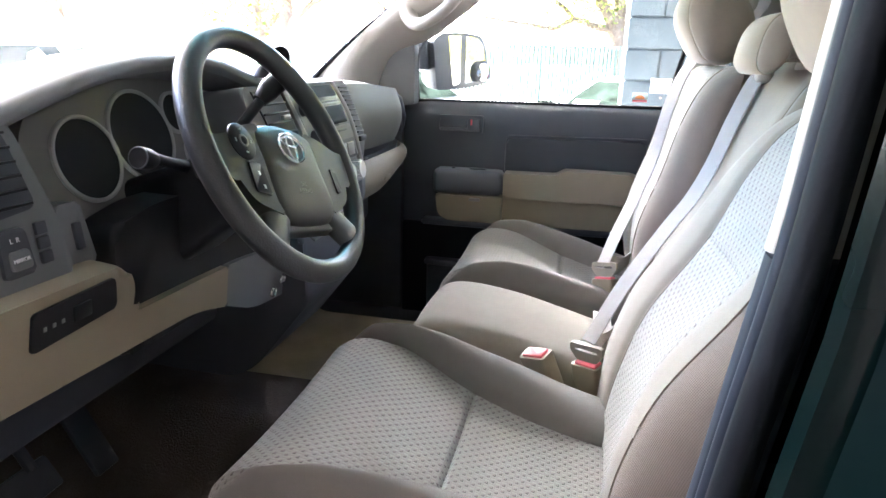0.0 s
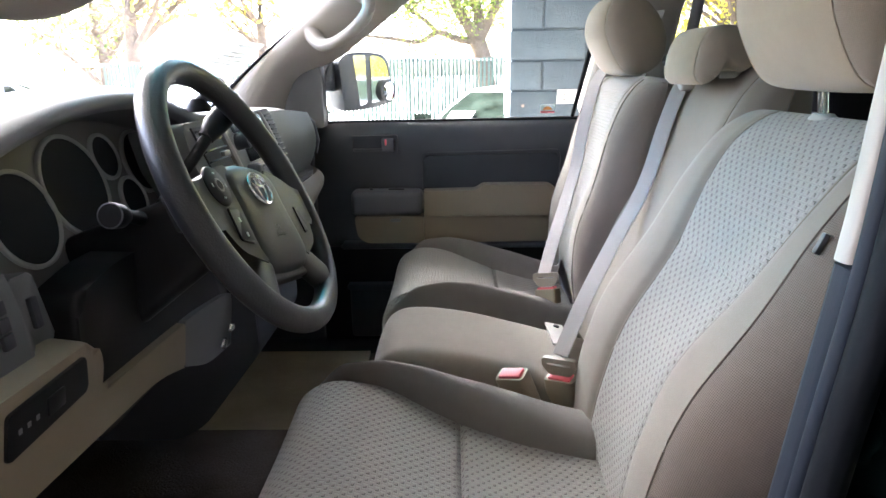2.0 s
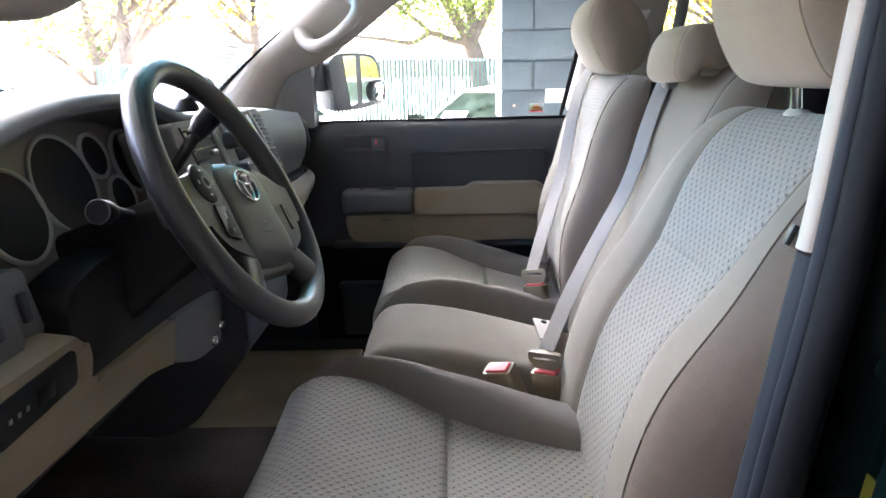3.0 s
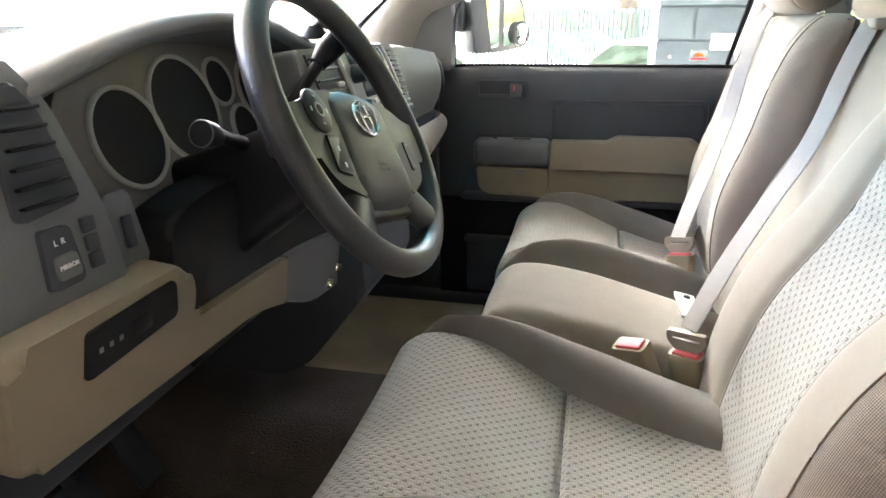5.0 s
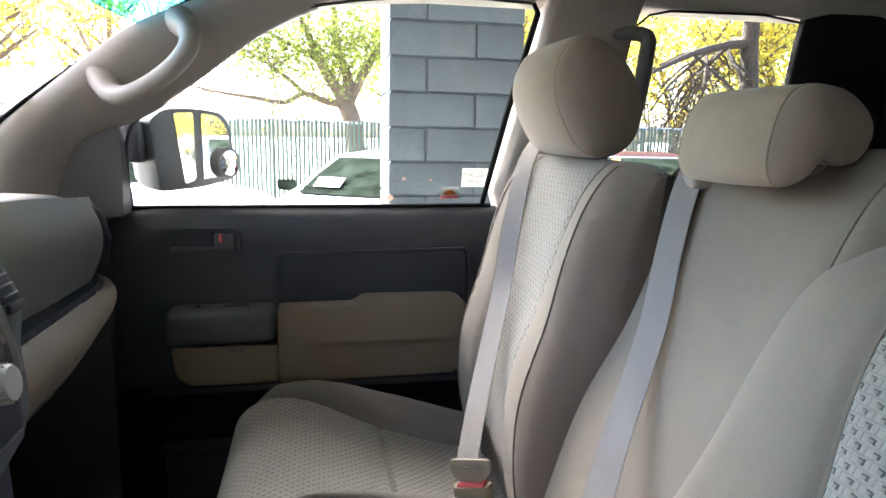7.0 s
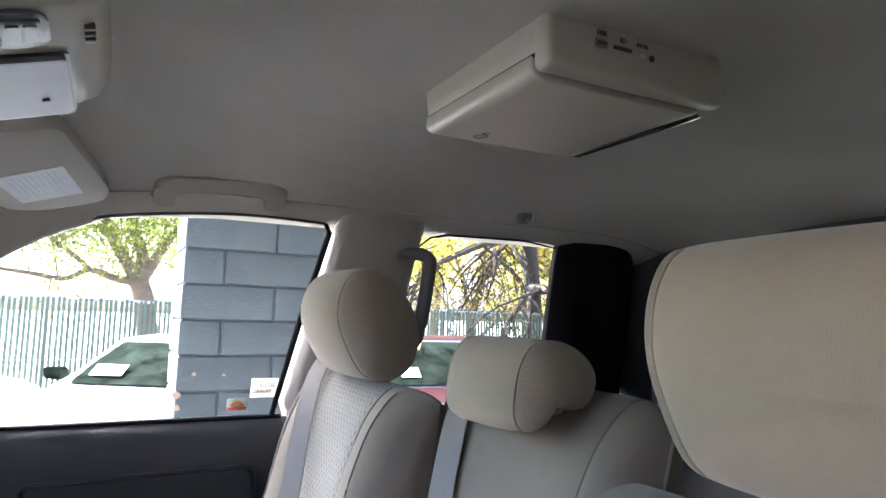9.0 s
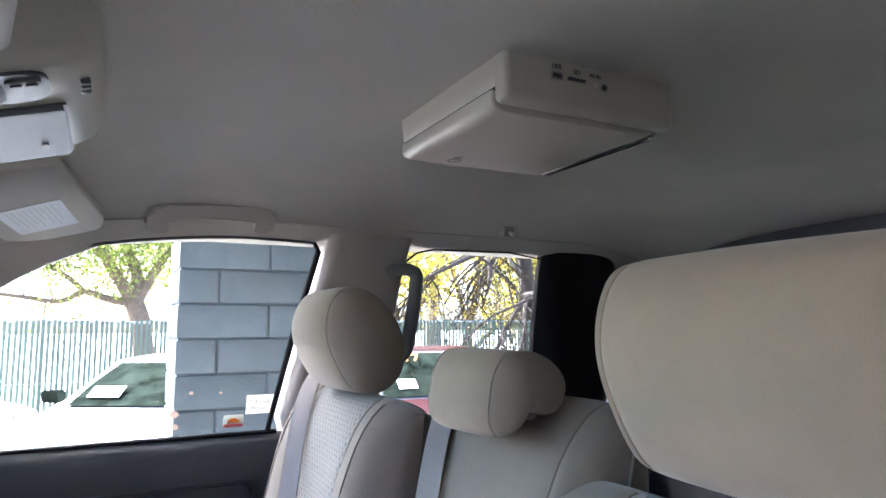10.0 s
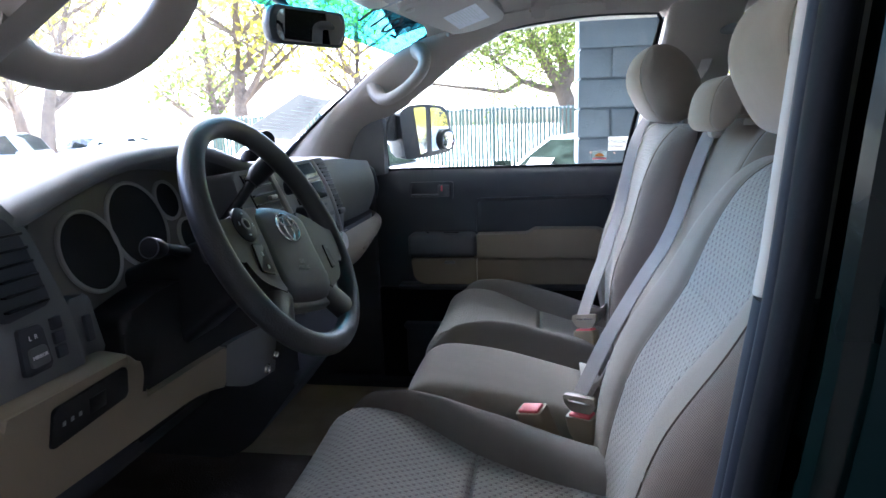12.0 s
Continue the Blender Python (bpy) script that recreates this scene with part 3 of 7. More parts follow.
sticker = tagged(part("security_sticker", box((-0.030, -0.022, 0.0), (0.030, 0.022, 0.0006), 0.0, m=GL), M_THIN), "white security guard sticker on the door glass", "sticker")
part("print_line", lettering("SECURITY", 0.0125, GL @ Matrix.Translation((0.004, 0.006, -0.0008)) @ Matrix.Rotation(math.pi, 4, "Y") @ Matrix.Diagonal((-1, 1, 1, 1))), M_INK, sticker)
part("print_line", lettering("GUARD", 0.0125, GL @ Matrix.Translation((0.006, -0.008, -0.0008)) @ Matrix.Rotation(math.pi, 4, "Y") @ Matrix.Diagonal((-1, 1, 1, 1))), M_INK, sticker)
SQ = frame_of((0.5255, glass_y(1.395) + 0.006, 1.395), (-1, 0, 0), (0, -0.25, 0.97))
small = tagged(part("orange_decal", prism(rounded([(-0.022, -0.014), (0.022, -0.014), (0.022, 0.014), (-0.022, 0.014)], 0.004), SQ, 0.0006, 0.0), M_LOGO), "small square orange and red decal on the door glass", "sticker")
part("sun_mark", prism([(0.014 * math.cos(a), 0.011 * math.sin(a) - 0.004) for a in np.linspace(0, math.pi, 10)], SQ @ Matrix.Translation((0, 0, -0.0012)), 0.0008, 0.0), M_ORANGE, small)
part("red_bar", box((-0.021, -0.0135, -0.0012), (0.021, -0.007, -0.0004), 0.0, m=SQ), M_RED, small)


def pillar_a(side, name):
    """Windshield pillar trim with its moulded grab handle."""
    p = thing(name, (-0.2, side * 0.74, 1.40), "grey-beige windshield pillar trim with a moulded grab handle", "pillar", "windshield pillars", "structure")
    # stations up the pillar: windshield edge, inner crown, door edge
    st = [(-0.47, 1.41, -0.35, 1.40, -0.270, 1.36), (-0.41, 1.47, -0.315, 1.465, -0.248, 1.445), (-0.31, 1.556, -0.245, 1.545, -0.212, 1.505),
          (-0.21, 1.635, -0.160, 1.62, -0.116, 1.546), (-0.12, 1.70, -0.06, 1.695, -0.004, 1.620), (-0.04, 1.738, 0.05, 1.748, 0.120, 1.710), (0.04, 1.765, 0.14, 1.785, 0.235, 1.766)]
    rings = []
    for k, (ax, az, bx, bz, cx, cz) in enumerate(st):
        f = k / (len(st) - 1)
        ya, yb, yc = 0.725 - 0.045 * f, 0.690 - 0.015 * f, 0.800 - 0.055 * f
        rings.append([Vector(q) for q in smooth_path([(ax, side * (ya + 0.035), az), (ax + 0.012, side * ya, az), ((ax + bx) / 2, side * (yb + 0.004), (az + bz) / 2 + 0.006), (bx, side * yb, bz),
                      ((bx + cx) / 2, side * (0.5 * (yb + yc) - 0.012), (bz + cz) / 2), (cx, side * yc, cz), (cx, side * (yc + 0.035), cz)], 4)])
    bm = loft([[Vector(v) for v in q] for q in smooth_path([np.array(r) for r in rings], 5)], closed=False)
    part("pillar_trim", bm, M_TRIM, p)
    dz = -0.016 if side < 0 else 0.0
    gp = smooth_path([(x, y, z + dz) for x, y, z in ((-0.150, side * 0.706, 1.612), (-0.128, side * 0.672, 1.588), (-0.095, side * 0.644, 1.583), (-0.052, side * 0.634, 1.602), (-0.014, side * 0.634, 1.632), (0.010, side * 0.640, 1.664), (0.012, side * 0.656, 1.694), (-0.004, side * 0.686, 1.716))], 6)
    n = len(gp) - 1
    part("grab_handle", tube(gp, [0.0170 + 0.010 * abs(2 * i / n - 1) ** 5 for i in range(n + 1)], 16, flat=1.35, up=(0, 1, 0)), M_TRIM, p, "moulded grab handle")
    for q, w in ((gp[3], gp[5]), (gp[n - 3], gp[n - 5])):
        part("mount_seam", tube([Vector(q) + 0.002 * (Vector(w) - Vector(q)).normalized(), Vector(q) - 0.002 * (Vector(w) - Vector(q)).normalized()], 0.0215, 18, flat=1.3, up=(0, 1, 0)), M_PEARL, p)
    part("sail_panel", prism(rounded([(-0.32, 1.34), (-0.151, 1.352), (-0.149, 1.49), (-0.155, 1.545), (-0.20, 1.545), (-0.28, 1.45)], 0.008), frame_of((0, side * 0.835, 0), (1, 0, 0), (0, 0, 1)), side * 0.055, 0.004), M_DARK, p, "charcoal mirror corner panel")
    return p


pillar_a(1, "pillar_1")
pillar_a(-1, "pillar_2")


def upright(name, stations, mat, label, category="pillar"):
    """A trim post from stations of (z, x0, x1, y inner, y outer)."""
    rings = []
    for z, x0, x1, yi, yo in stations:
        pts = rounded([(x0, yo), (x0, yi), (x1, yi), (x1, yo)], [0, 0.022, 0.022, 0], 3)
        rings.append([(p[0], p[1], z) for p in pts])
    return setting(name, loft(rings), mat, label, category)


upright("pillar_3", [(0.62, 0.62, 0.80, 0.80, 0.90), (1.30, 0.655, 0.83, 0.795, 0.90), (1.40, 0.622, 0.845, 0.772, 0.88), (1.60, 0.662, 0.868, 0.732, 0.82), (1.74, 0.690, 0.885, 0.700, 0.79), (1.80, 0.700, 0.90, 0.690, 0.78), (1.83, 0.70, 0.91, 0.680, 0.77)],
        M_TRIM, "grey-beige centre pillar trim behind the passenger door")
grab = thing("pillar_grab_handle", (0.87, 0.72, 1.54), "dark grey-beige vertical grab handle on the centre pillar", "grab handle")
part("grip", tube(smooth_path([(0.835, 0.722, 1.736), (0.868, 0.702, 1.738), (0.893, 0.688, 1.734), (0.903, 0.683, 1.722), (0.902, 0.682, 1.70), (0.893, 0.682, 1.63), (0.880, 0.682, 1.565), (0.872, 0.686, 1.542), (0.858, 0.700, 1.530), (0.835, 0.722, 1.528)], 5), 0.0150, 14, flat=1.35, up=(0, 1, 0)), M_DARK, grab)

rear_door = thing("door_2", (1.2, 0.80, 0.62), "rear access door with dark trim below its window", "door", "rear doors", "structure")
part("trim_panel", box((0.80, 0.79, 0.62), (1.75, 0.90, 1.375), 0.02), M_DARK, rear_door)
part("corner_trim", loft([[(x, y, z) for x, y in rounded([(x0, glass_y(z) + 0.006), (x0, glass_y(z) - 0.012), (x0 + 0.05, yi), (1.52, yi - 0.012), (1.60, yi + 0.05), (1.60, glass_y(z) + 0.05)], [0, 0.004, 0.03, 0.04, 0.02, 0])] for z, x0, yi in ((1.34, 1.322, 0.78), (1.6, 1.305, 0.745), (1.745, 1.298, 0.72), (1.80, 1.30, 0.70))]), M_JET, rear_door, "black rear corner trim")
RPANE = [(0.845, 1.372), (1.33, 1.372), (1.325, 1.62), (1.318, 1.782), (1.20, 1.796), (0.975, 1.793), (0.930, 1.783), (0.900, 1.758), (0.882, 1.720), (0.868, 1.66)]
rwin = thing("window_2", (1.1, 0.8, 1.372), "rear side window of the extended cab", "window", "", "structure")
rp = part("pane", pane_solid(RPANE), M_GLASS, rwin, smooth=False)
rp.visible_shadow = False
part("window_seal", tube([(x, glass_y(z) - 0.006, z) for x, z in RPANE], 0.0026, 8, closed=True, up=(0, 1, 0)), M_RUBBER, rwin)

# back of the cab
rear = thing("wall_rear", (1.72, 0, 0.62), "dark rear cab wall with a sliding rear window", "wall", "", "structure")
part("lower_panel", box((1.70, -0.86, 0.60), (1.78, 0.86, 1.40), 0.02), M_BLACK, rear)
part("corner_panel", box((1.60, 0.60, 1.38), (1.78, 0.86, 1.80), 0.03, 3), M_BLACK, rear)
part("corner_panel", box((1.60, -0.86, 1.38), (1.78, -0.60, 1.80), 0.03, 3), M_BLACK, rear)
part("header", box((1.70, -0.62, 1.800), (1.78, 0.62, 1.86), 0.008), M_BLACK, rear)
for y in (0.205, -0.205):
    part("window_post", box((1.70, y - 0.014, 1.38), (1.73, y + 0.014, 1.81), 0.004), M_BLACK, rear)
for y0, y1 in ((-0.60, -0.215), (-0.195, 0.195), (0.215, 0.60)):
    q = part("pane", box((1.722, y0, 1.395), (1.727, y1, 1.803), 0.0), M_TINTED, rear, smooth=False)

# driver's side behind the open door
left = thing("wall_left", (1.1, -0.85, 0.55), "driver side cab wall behind the open door", "wall", "", "structure")
part("trim_panel", box((0.72, -0.90, 0.62), (1.75, -0.80, 1.375), 0.02), M_DARK, left)
LP = [(0.80, 1.372), (1.33, 1.372), (1.318, 1.785), (0.86, 1.793)]
bm = pane_solid(LP)
bm.transform(Matrix.Diagonal((1, -1, 1, 1)))
q = part("pane", bm, M_TINTED, left, smooth=False)
part("corner_trim", box((1.32, -0.86, 1.36), (1.62, -0.72, 1.81), 0.02), M_BLACK, left)
part("outer_skin", box((0.62, -0.985, 0.50), (1.80, -0.90, 1.37), 0.03, 4), M_GREEN, left, "dark green rear door skin")

# driver's centre pillar, seals and painted door jamb
bpost = thing("pillar_4", (0.6, -0.75, 0.62), "driver side centre pillar with pale trim, rubber seal and green jamb", "pillar", "", "structure")


def post(stations, yi, yo, r):
    return loft([[(p[0], p[1], z) for p in rounded([(x0, yi), (x1, yi), (x1, yo), (x0, yo)], r, 3)] for z, x0, x1 in stations])


part("upper_trim", post([(1.366, 0.517, 0.80), (1.40, 0.521, 0.805), (1.50, 0.529, 0.82), (1.62, 0.539, 0.84), (1.82, 0.562, 0.87)], -0.713, -0.733, 0.007), M_TRIM, bpost, "pale grey-beige upper pillar trim")
part("lower_trim", post([(0.62, 0.430, 0.76), (0.95, 0.463, 0.78), (1.20, 0.497, 0.79), (1.363, 0.518, 0.80)], -0.713, -0.738, 0.007), M_POST, bpost, "slate lower pillar trim")
SEAL = [(0.60, 0.440), (0.95, 0.478), (1.20, 0.507), (1.36, 0.528), (1.50, 0.539), (1.62, 0.550), (1.84, 0.576)]
part("seal_lip", tube(smooth_path([(x - 0.002, -0.7405, z) for z, x in SEAL], 4), 0.0085, 10, up=(1, 0, 0)), M_POST, bpost, "slate textured seal lip")
part("door_seal", tube(smooth_path([(x + 0.005, -0.7575, z) for z, x in SEAL], 4), 0.0150, 14, flat=0.9, up=(1, 0, 0)), M_RUBBER, bpost, "thick black rubber door seal")
JAMB = [(0.030, -0.742), (0.052, -0.768), (0.056, -0.772), (0.056, -0.785), (0.050, -0.789), (0.047, -0.815), (0.040, -0.842), (0.010, -0.858), (-0.010, -0.862), (-0.016, -0.868), (-0.012, -0.878), (0.004, -0.884), (0.006, -0.892), (-0.004, -0.900), (0.010, -0.925), (0.07, -0.968), (0.16, -0.972), (0.16, -0.742)]
part("jamb_panel", loft([[(x + a, b, z) for a, b in JAMB] for z, x in SEAL]), M_GREEN, bpost, "dark green painted door jamb")
part("striker", box((0.500, -0.835, 1.02), (0.555, -0.80, 1.06), 0.006), M_STEEL, bpost)


def jamb_x(z):
    return table(SEAL, z)


for z0, z1, y0, y1, off in ((1.165, 1.203, -0.7865, -0.7725, 0.0545), (1.150, 1.194, -0.812, -0.791, 0.0455)):
    part("label_sticker", loft([[(jamb_x(z) + off, y0, z), (jamb_x(z) + off, y1, z), (jamb_x(z) + off + 0.004, y1, z), (jamb_x(z) + off + 0.004, y0, z)] for z in (z0, z1)]), M_YELLOW, bpost, "yellow sticker on the jamb")
part("roof_rail", tube(smooth_path([(-0.12, -0.72, 1.70), (0.10, -0.725, 1.775), (0.35, -0.725, 1.815), (0.65, -0.735, 1.82), (1.3, -0.73, 1.80)], 4), 0.028, 10, flat=0.7), M_RUBBER, bpost, "black seal along the roof rail")
OD = frame_of((-0.30, -0.935, 0), (0.46, -0.89, 0), (0, 0, 1))
odoor = thing("door_3", (-0.1, -1.35, 0.55), "dark green driver door standing open beside the seat", "door", "", "structure")
part("outer_panel", box((0.0, 0.52, -0.11), (0.97, 1.355, -0.05), 0.02, 3, m=OD), M_GREEN, odoor, "dark green painted outer door skin")
part("trim_panel", box((0.03, 0.56, -0.05), (0.94, 1.36, 0.0), 0.02, 3, m=OD), M_DOOR, odoor, "charcoal inner door trim")
part("armrest_pad", box((0.30, 1.02, 0.0), (0.86, 1.13, 0.055), 0.02, 3, m=OD), M_BEIGE, odoor, "padded beige armrest")
part("window_frame", tube([OD @ Vector(p) for p in ((0.05, 1.36, -0.06), (0.30, 1.62, -0.035), (0.50, 1.75, -0.01), (0.80, 1.795, 0.0), (0.95, 1.78, 0.0), (0.96, 1.36, -0.06))], 0.018, 8), M_RUBBER, odoor, "black window frame")
q = part("pane", prism([(0.06, 1.36), (0.95, 1.36), (0.94, 1.78), (0.80, 1.79), (0.50, 1.745), (0.30, 1.615)], OD @ Matrix.Translation((0, 0, -0.06)), 0.004, 0.0), M_GLASS, odoor, smooth=False)
q.visible_shadow = False
sill = setting("sill_left", box((-0.60, -0.93, 0.50), (0.56, -0.76, 0.635), 0.02, 3), M_GREEN, "dark green painted driver door sill", "sill")

setting("sill_right", box((-0.62, 0.775, 0.50), (0.72, 0.93, 0.665), 0.02, 3), M_BLACK, "black sill trim under the passenger door", "sill")

# windshield
wind = thing("windshield", (-0.4, 0, 1.40), "laminated windshield with a blue sun band", "windshield", "", "structure")


def wind_pt(y, s, off=0.0):
    """s runs from the dash to the roof."""
    lo = (-0.47 - 0.24 * (1 - (y / 0.74) ** 2), 1.38)
    hi = (0.03 - 0.085 * (1 - (y / 0.70) ** 2), 1.765 + 0.045 * (1 - (y / 0.70) ** 2))
    return (lo[0] + (hi[0] - lo[0]) * s - 0.62 * off, y, lo[1] + (hi[1] - lo[1]) * s + 0.03 * math.sin(math.pi * s) + 0.78 * off)


q = part("pane", surf(lambda u, v: wind_pt(0.735 * u, v, 0.012), np.linspace(-1, 1, 16), np.linspace(0, 1.04, 16), 0.004), M_GLASS, wind)
q.visible_shadow = False
q = part("sun_band", surf(lambda u, v: wind_pt(0.725 * u, v, 0.004), np.linspace(-1, 1, 16), np.linspace(0.80, 1.03, 6), 0.001), M_BAND, wind, "translucent blue sun band")
q.visible_shadow = False
part("edge_band", surf(lambda u, v: wind_pt(0.70 + 0.035 * u, v, 0.006), np.linspace(0, 1, 4), np.linspace(0, 1.03, 16), 0.003), M_BLACK, wind, "black ceramic edge")
part("edge_band", surf(lambda u, v: wind_pt(-0.70 - 0.035 * u, v, 0.006), np.linspace(0, 1, 4), np.linspace(0, 1.03, 16), 0.003), M_BLACK, wind, "black ceramic edge")
yo = Vector(wind_pt(0.475, 0.935, 0.0))
yx = (Vector(wind_pt(0.30, 0.885)) - Vector(wind_pt(0.36, 0.885))).normalized()
yy = (Vector(wind_pt(0.33, 0.95)) - Vector(wind_pt(0.33, 0.82))).normalized()
year = thing("year_numerals", yo, "large dark painted year numerals on the windshield", "numerals")
for k, ch in enumerate("2011"):
    part("numeral", lettering(ch, 0.100, frame_of(yo, yx, yy) @ Matrix.Diagonal((1.25, 1, 1, 1)) @ Matrix.Translation((0.062 * (k - 1.5), 0, 0)), 0.0008), M_INK, year)

for side, nm in ((1, "kick_panel_right"), (-1, "kick_panel_left")):
    setting(nm, box((-0.90, side * 0.80, 0.55), (-0.195, side * 0.90, 1.40), 0.01), M_BLACK, "black side panel of the footwell", "wall")


# trim between the headliner and the window tops
EDGE_Z = [(-0.12, 1.495), (-0.07, 1.566), (-0.01, 1.632), (0.07, 1.700), (0.15, 1.742), (0.25, 1.771), (0.40, 1.790), (0.53, 1.797), (0.68, 1.795), (0.78, 1.802), (0.93, 1.795), (1.20, 1.797), (1.32, 1.784), (1.62, 1.76)]


def rail_pt(x, v, side):
    zt = smooth_edge(x) + 0.004
    yt = glass_y(zt) - 0.010
    yl = 0.655 - 0.03 * (1 - ease(x, 0.0, 0.25))
    zl = liner_z(x, yl) - 0.003
    bow = 0.010 * math.sin(math.pi * v)
    return (x, side * (yl + (yt - yl) * v ** 0.85 - bow * 0.4), zl + (zt - zl) * v ** 1.6 - bow * 0.2)


def smooth_edge(x):
    return float(np.mean([table(EDGE_Z, x + d) for d in (-0.02, 0.0, 0.02)]))


for side, nm in ((1, "roof_rail_right"), (-1, "roof_rail_left")):
    setting(nm, surf(lambda x, v: rail_pt(x, v, side), np.linspace(0.02, 1.60, 60), np.linspace(0, 1, 12), 0.008, inner=(0.8, side * 0.9, 1.95)), M_LINER, "pale taupe roof rail trim above the side windows", "trim")


# ---- seats ----
CUSH = [(0.03, 0.80), (-0.015, 0.86), (-0.035, 0.93), (-0.020, 0.990), (0.030, 1.022), (0.100, 1.020), (0.170, 0.999), (0.241, 0.977), (0.330, 0.955), (0.430, 0.940), (0.52, 0.935)]


def insert_half(s):
    """Half width of the cushion's knit insert: narrow at the back, flaring over the front edge."""
    x = along(CUSH, s)[0]
    if s < 0.35:
        return 0.206
    return table([(0.02, 0.206), (0.06, 0.204), (0.10, 0.197), (0.15, 0.182), (0.20, 0.158), (0.241, 0.143), (0.33, 0.122), (0.44, 0.102), (0.52, 0.095)], x)


def cushion_pt(y, s, dx, yc, dz=0.0, wide=0.25, high=0.050):
    x, z = along(CUSH, s)
    a = abs(y)
    panel = insert_half(s)
    z -= 0.010 * max(0.0, 1 - (y / panel) ** 2)
    z -= 0.007 * math.exp(-((a - panel) / 0.006) ** 2)
    if a < panel and s > 0.3:
        z -= 0.011 * math.exp(-((x - 0.241) / 0.0045) ** 2)
    t = (a - panel) / (wide - panel)
    front = 1 - ease(s, 0.24, 0.44)
    if t > 0:
        lift = high * math.sin(math.pi * min(1.0, t) ** 0.85) ** 0.75 * (1 - front)
        z += lift * (1 - 0.45 * ease(x, 0.28, 0.48)) * ease(x, -0.05, 0.06)
    e = max(0.0, (a - 0.19) / (wide - 0.19))
    z -= 0.19 * e ** 2.4 * (1 - 0.6 * front) + 0.05 * front * ease(e, 0.3, 1.0)
    x += 0.060 * front * e ** 2
    return (x + dx, yc + y, z + dz)


BACK = [(-0.01, 0.0), (0.010, 0.10), (0.016, 0.20), (0.006, 0.31), (0.0, 0.40), (-0.014, 0.465), (-0.045, 0.508), (-0.082, 0.515), (-0.118, 0.485), (-0.14, 0.40), (-0.14, 0.18), (-0.14, 0.0)]


def back_half(s):
    """Half width of the backrest's knit insert: it widens towards the shoulders."""
    return 0.098 + 0.051 * ease(along(BACK, min(s, 0.6))[1], 0.214, 0.474)


def back_pt(y, s, xb, yc, zb, length, rake, wide=0.283, panel=None, lumbar=1.65, seam=0.60, thick=0.14, wing=1.0, shoulder=0.02, crease=1.0, turn=0.087):
    k = length / 0.52
    path = [(-0.01, 0.0), (0.010 * lumbar, 0.10), (0.016 * lumbar, 0.20), (0.006, 0.31), (0.0, 0.40), (-0.014, 0.465), (-0.045, 0.508), (-0.082, 0.515), (-0.118, 0.485), (-thick, 0.40), (-thick, 0.18), (-thick, 0.0)]
    d, h = along(path, s)
    a = abs(y)
    share = max(0.0, h / 0.52)
    if panel is None:
        panel = back_half(s)
    sh = shoulder * (max(0.0, a - 0.125) / (wide - 0.125)) ** 4
    h2 = h * (1 - sh * share ** 3)
    t = (a - panel) / (wide - panel)
    front = 1 - ease(s, 0.38, 0.60)
    if t > 0:
        env = ease(h, -0.03, 0.12) * (1 - ease(h, 0.30, 0.50))
        d += wing * 0.012 * math.sin(math.pi * min(1.0, t) ** 0.75) * env * front
    d -= crease * 0.004 * math.exp(-((a - panel) / 0.008) ** 2) * (1 if s < 0.6 else 0)
    if a < panel:
        d -= 0.0028 * math.exp(-((h - seam * 0.52) / 0.0045) ** 2) * front
        d -= 0.008 * max(0.0, 1 - (y / panel) ** 2) * front
    e = max(0.0, (a - (wide - turn)) / turn)
    mid = -0.07
    d = mid + (d - mid) * math.sqrt(max(0.0, 1 - min(1.0, e) ** (1.9 if turn > 0.06 else 2.6)))
    y2 = y * (1 - 0.03 * share ** 3)
    h2 *= k
    return (xb + h2 * math.sin(rake) - d * math.cos(rake), yc + y2, zb + h2 * math.cos(rake) + d * math.sin(rake))


def headrest_parts(parent, at, half, depth, height, section, mat, lean=0.0, end=0.036):
    """Headrest: middle cover and two domed ends, divided by a sunk seam. section: (x, z) outline for half sizes of one."""
    ring = smooth_path(section, 6, closed=True)
    ring.append(ring[0])
    flat = half - end

    def spot(p, g, y):
        bow = 0.030 * min(1.0, abs(y) / half) ** 3 * max(0.0, -p[0]) * g
        return (at[0] + depth * p[0] * g + lean * height * p[1] * g + bow, at[1] + y, at[2] + height * p[1] * g)

    def cover(u, v):
        y = flat * u
        g = 1 - 0.035 * math.exp(-((flat - abs(y)) / 0.005) ** 2) - 0.02 * (u * u)
        return spot(along_closed(ring, v), g, y)

    part("headrest_cover", surf(cover, np.linspace(-1, 1, 29), np.linspace(0, 1, 60), 0.0), mat, parent)
    for side in (1, -1):
        def dome(u, v, side=side):
            g = (1 - u ** 2.4) ** 0.5 * (0.95 + 0.02 * math.sin(math.pi * min(1.0, u * 2.5))) if u < 0.999 else 0.0
            return spot(along_closed(ring, v), g, side * (flat + end * u ** 0.8))
        part("headrest_piping", tube([spot(along_closed(ring, v), 0.957, side * flat) for v in np.linspace(0, 1, 60, endpoint=False)], 0.0015, 6, closed=True, up=(0, 1, 0)), mat, parent)
        part("headrest_end", surf(dome, np.concatenate([np.linspace(0, 0.9, 12), [0.95, 0.98, 1.0]]), np.linspace(0, 1, 60), 0.0), M_HEAD_END if mat is M_HEAD else mat, parent)


def along_closed(ring, v):
    n = len(ring) - 1
    i = min(int(v * n), n - 1)
    f = v * n - i
    return np.array(ring[i]) * (1 - f) + np.array(ring[i + 1]) * f


VB = np.linspace(0, 1, 101)
SB0 = 0.276
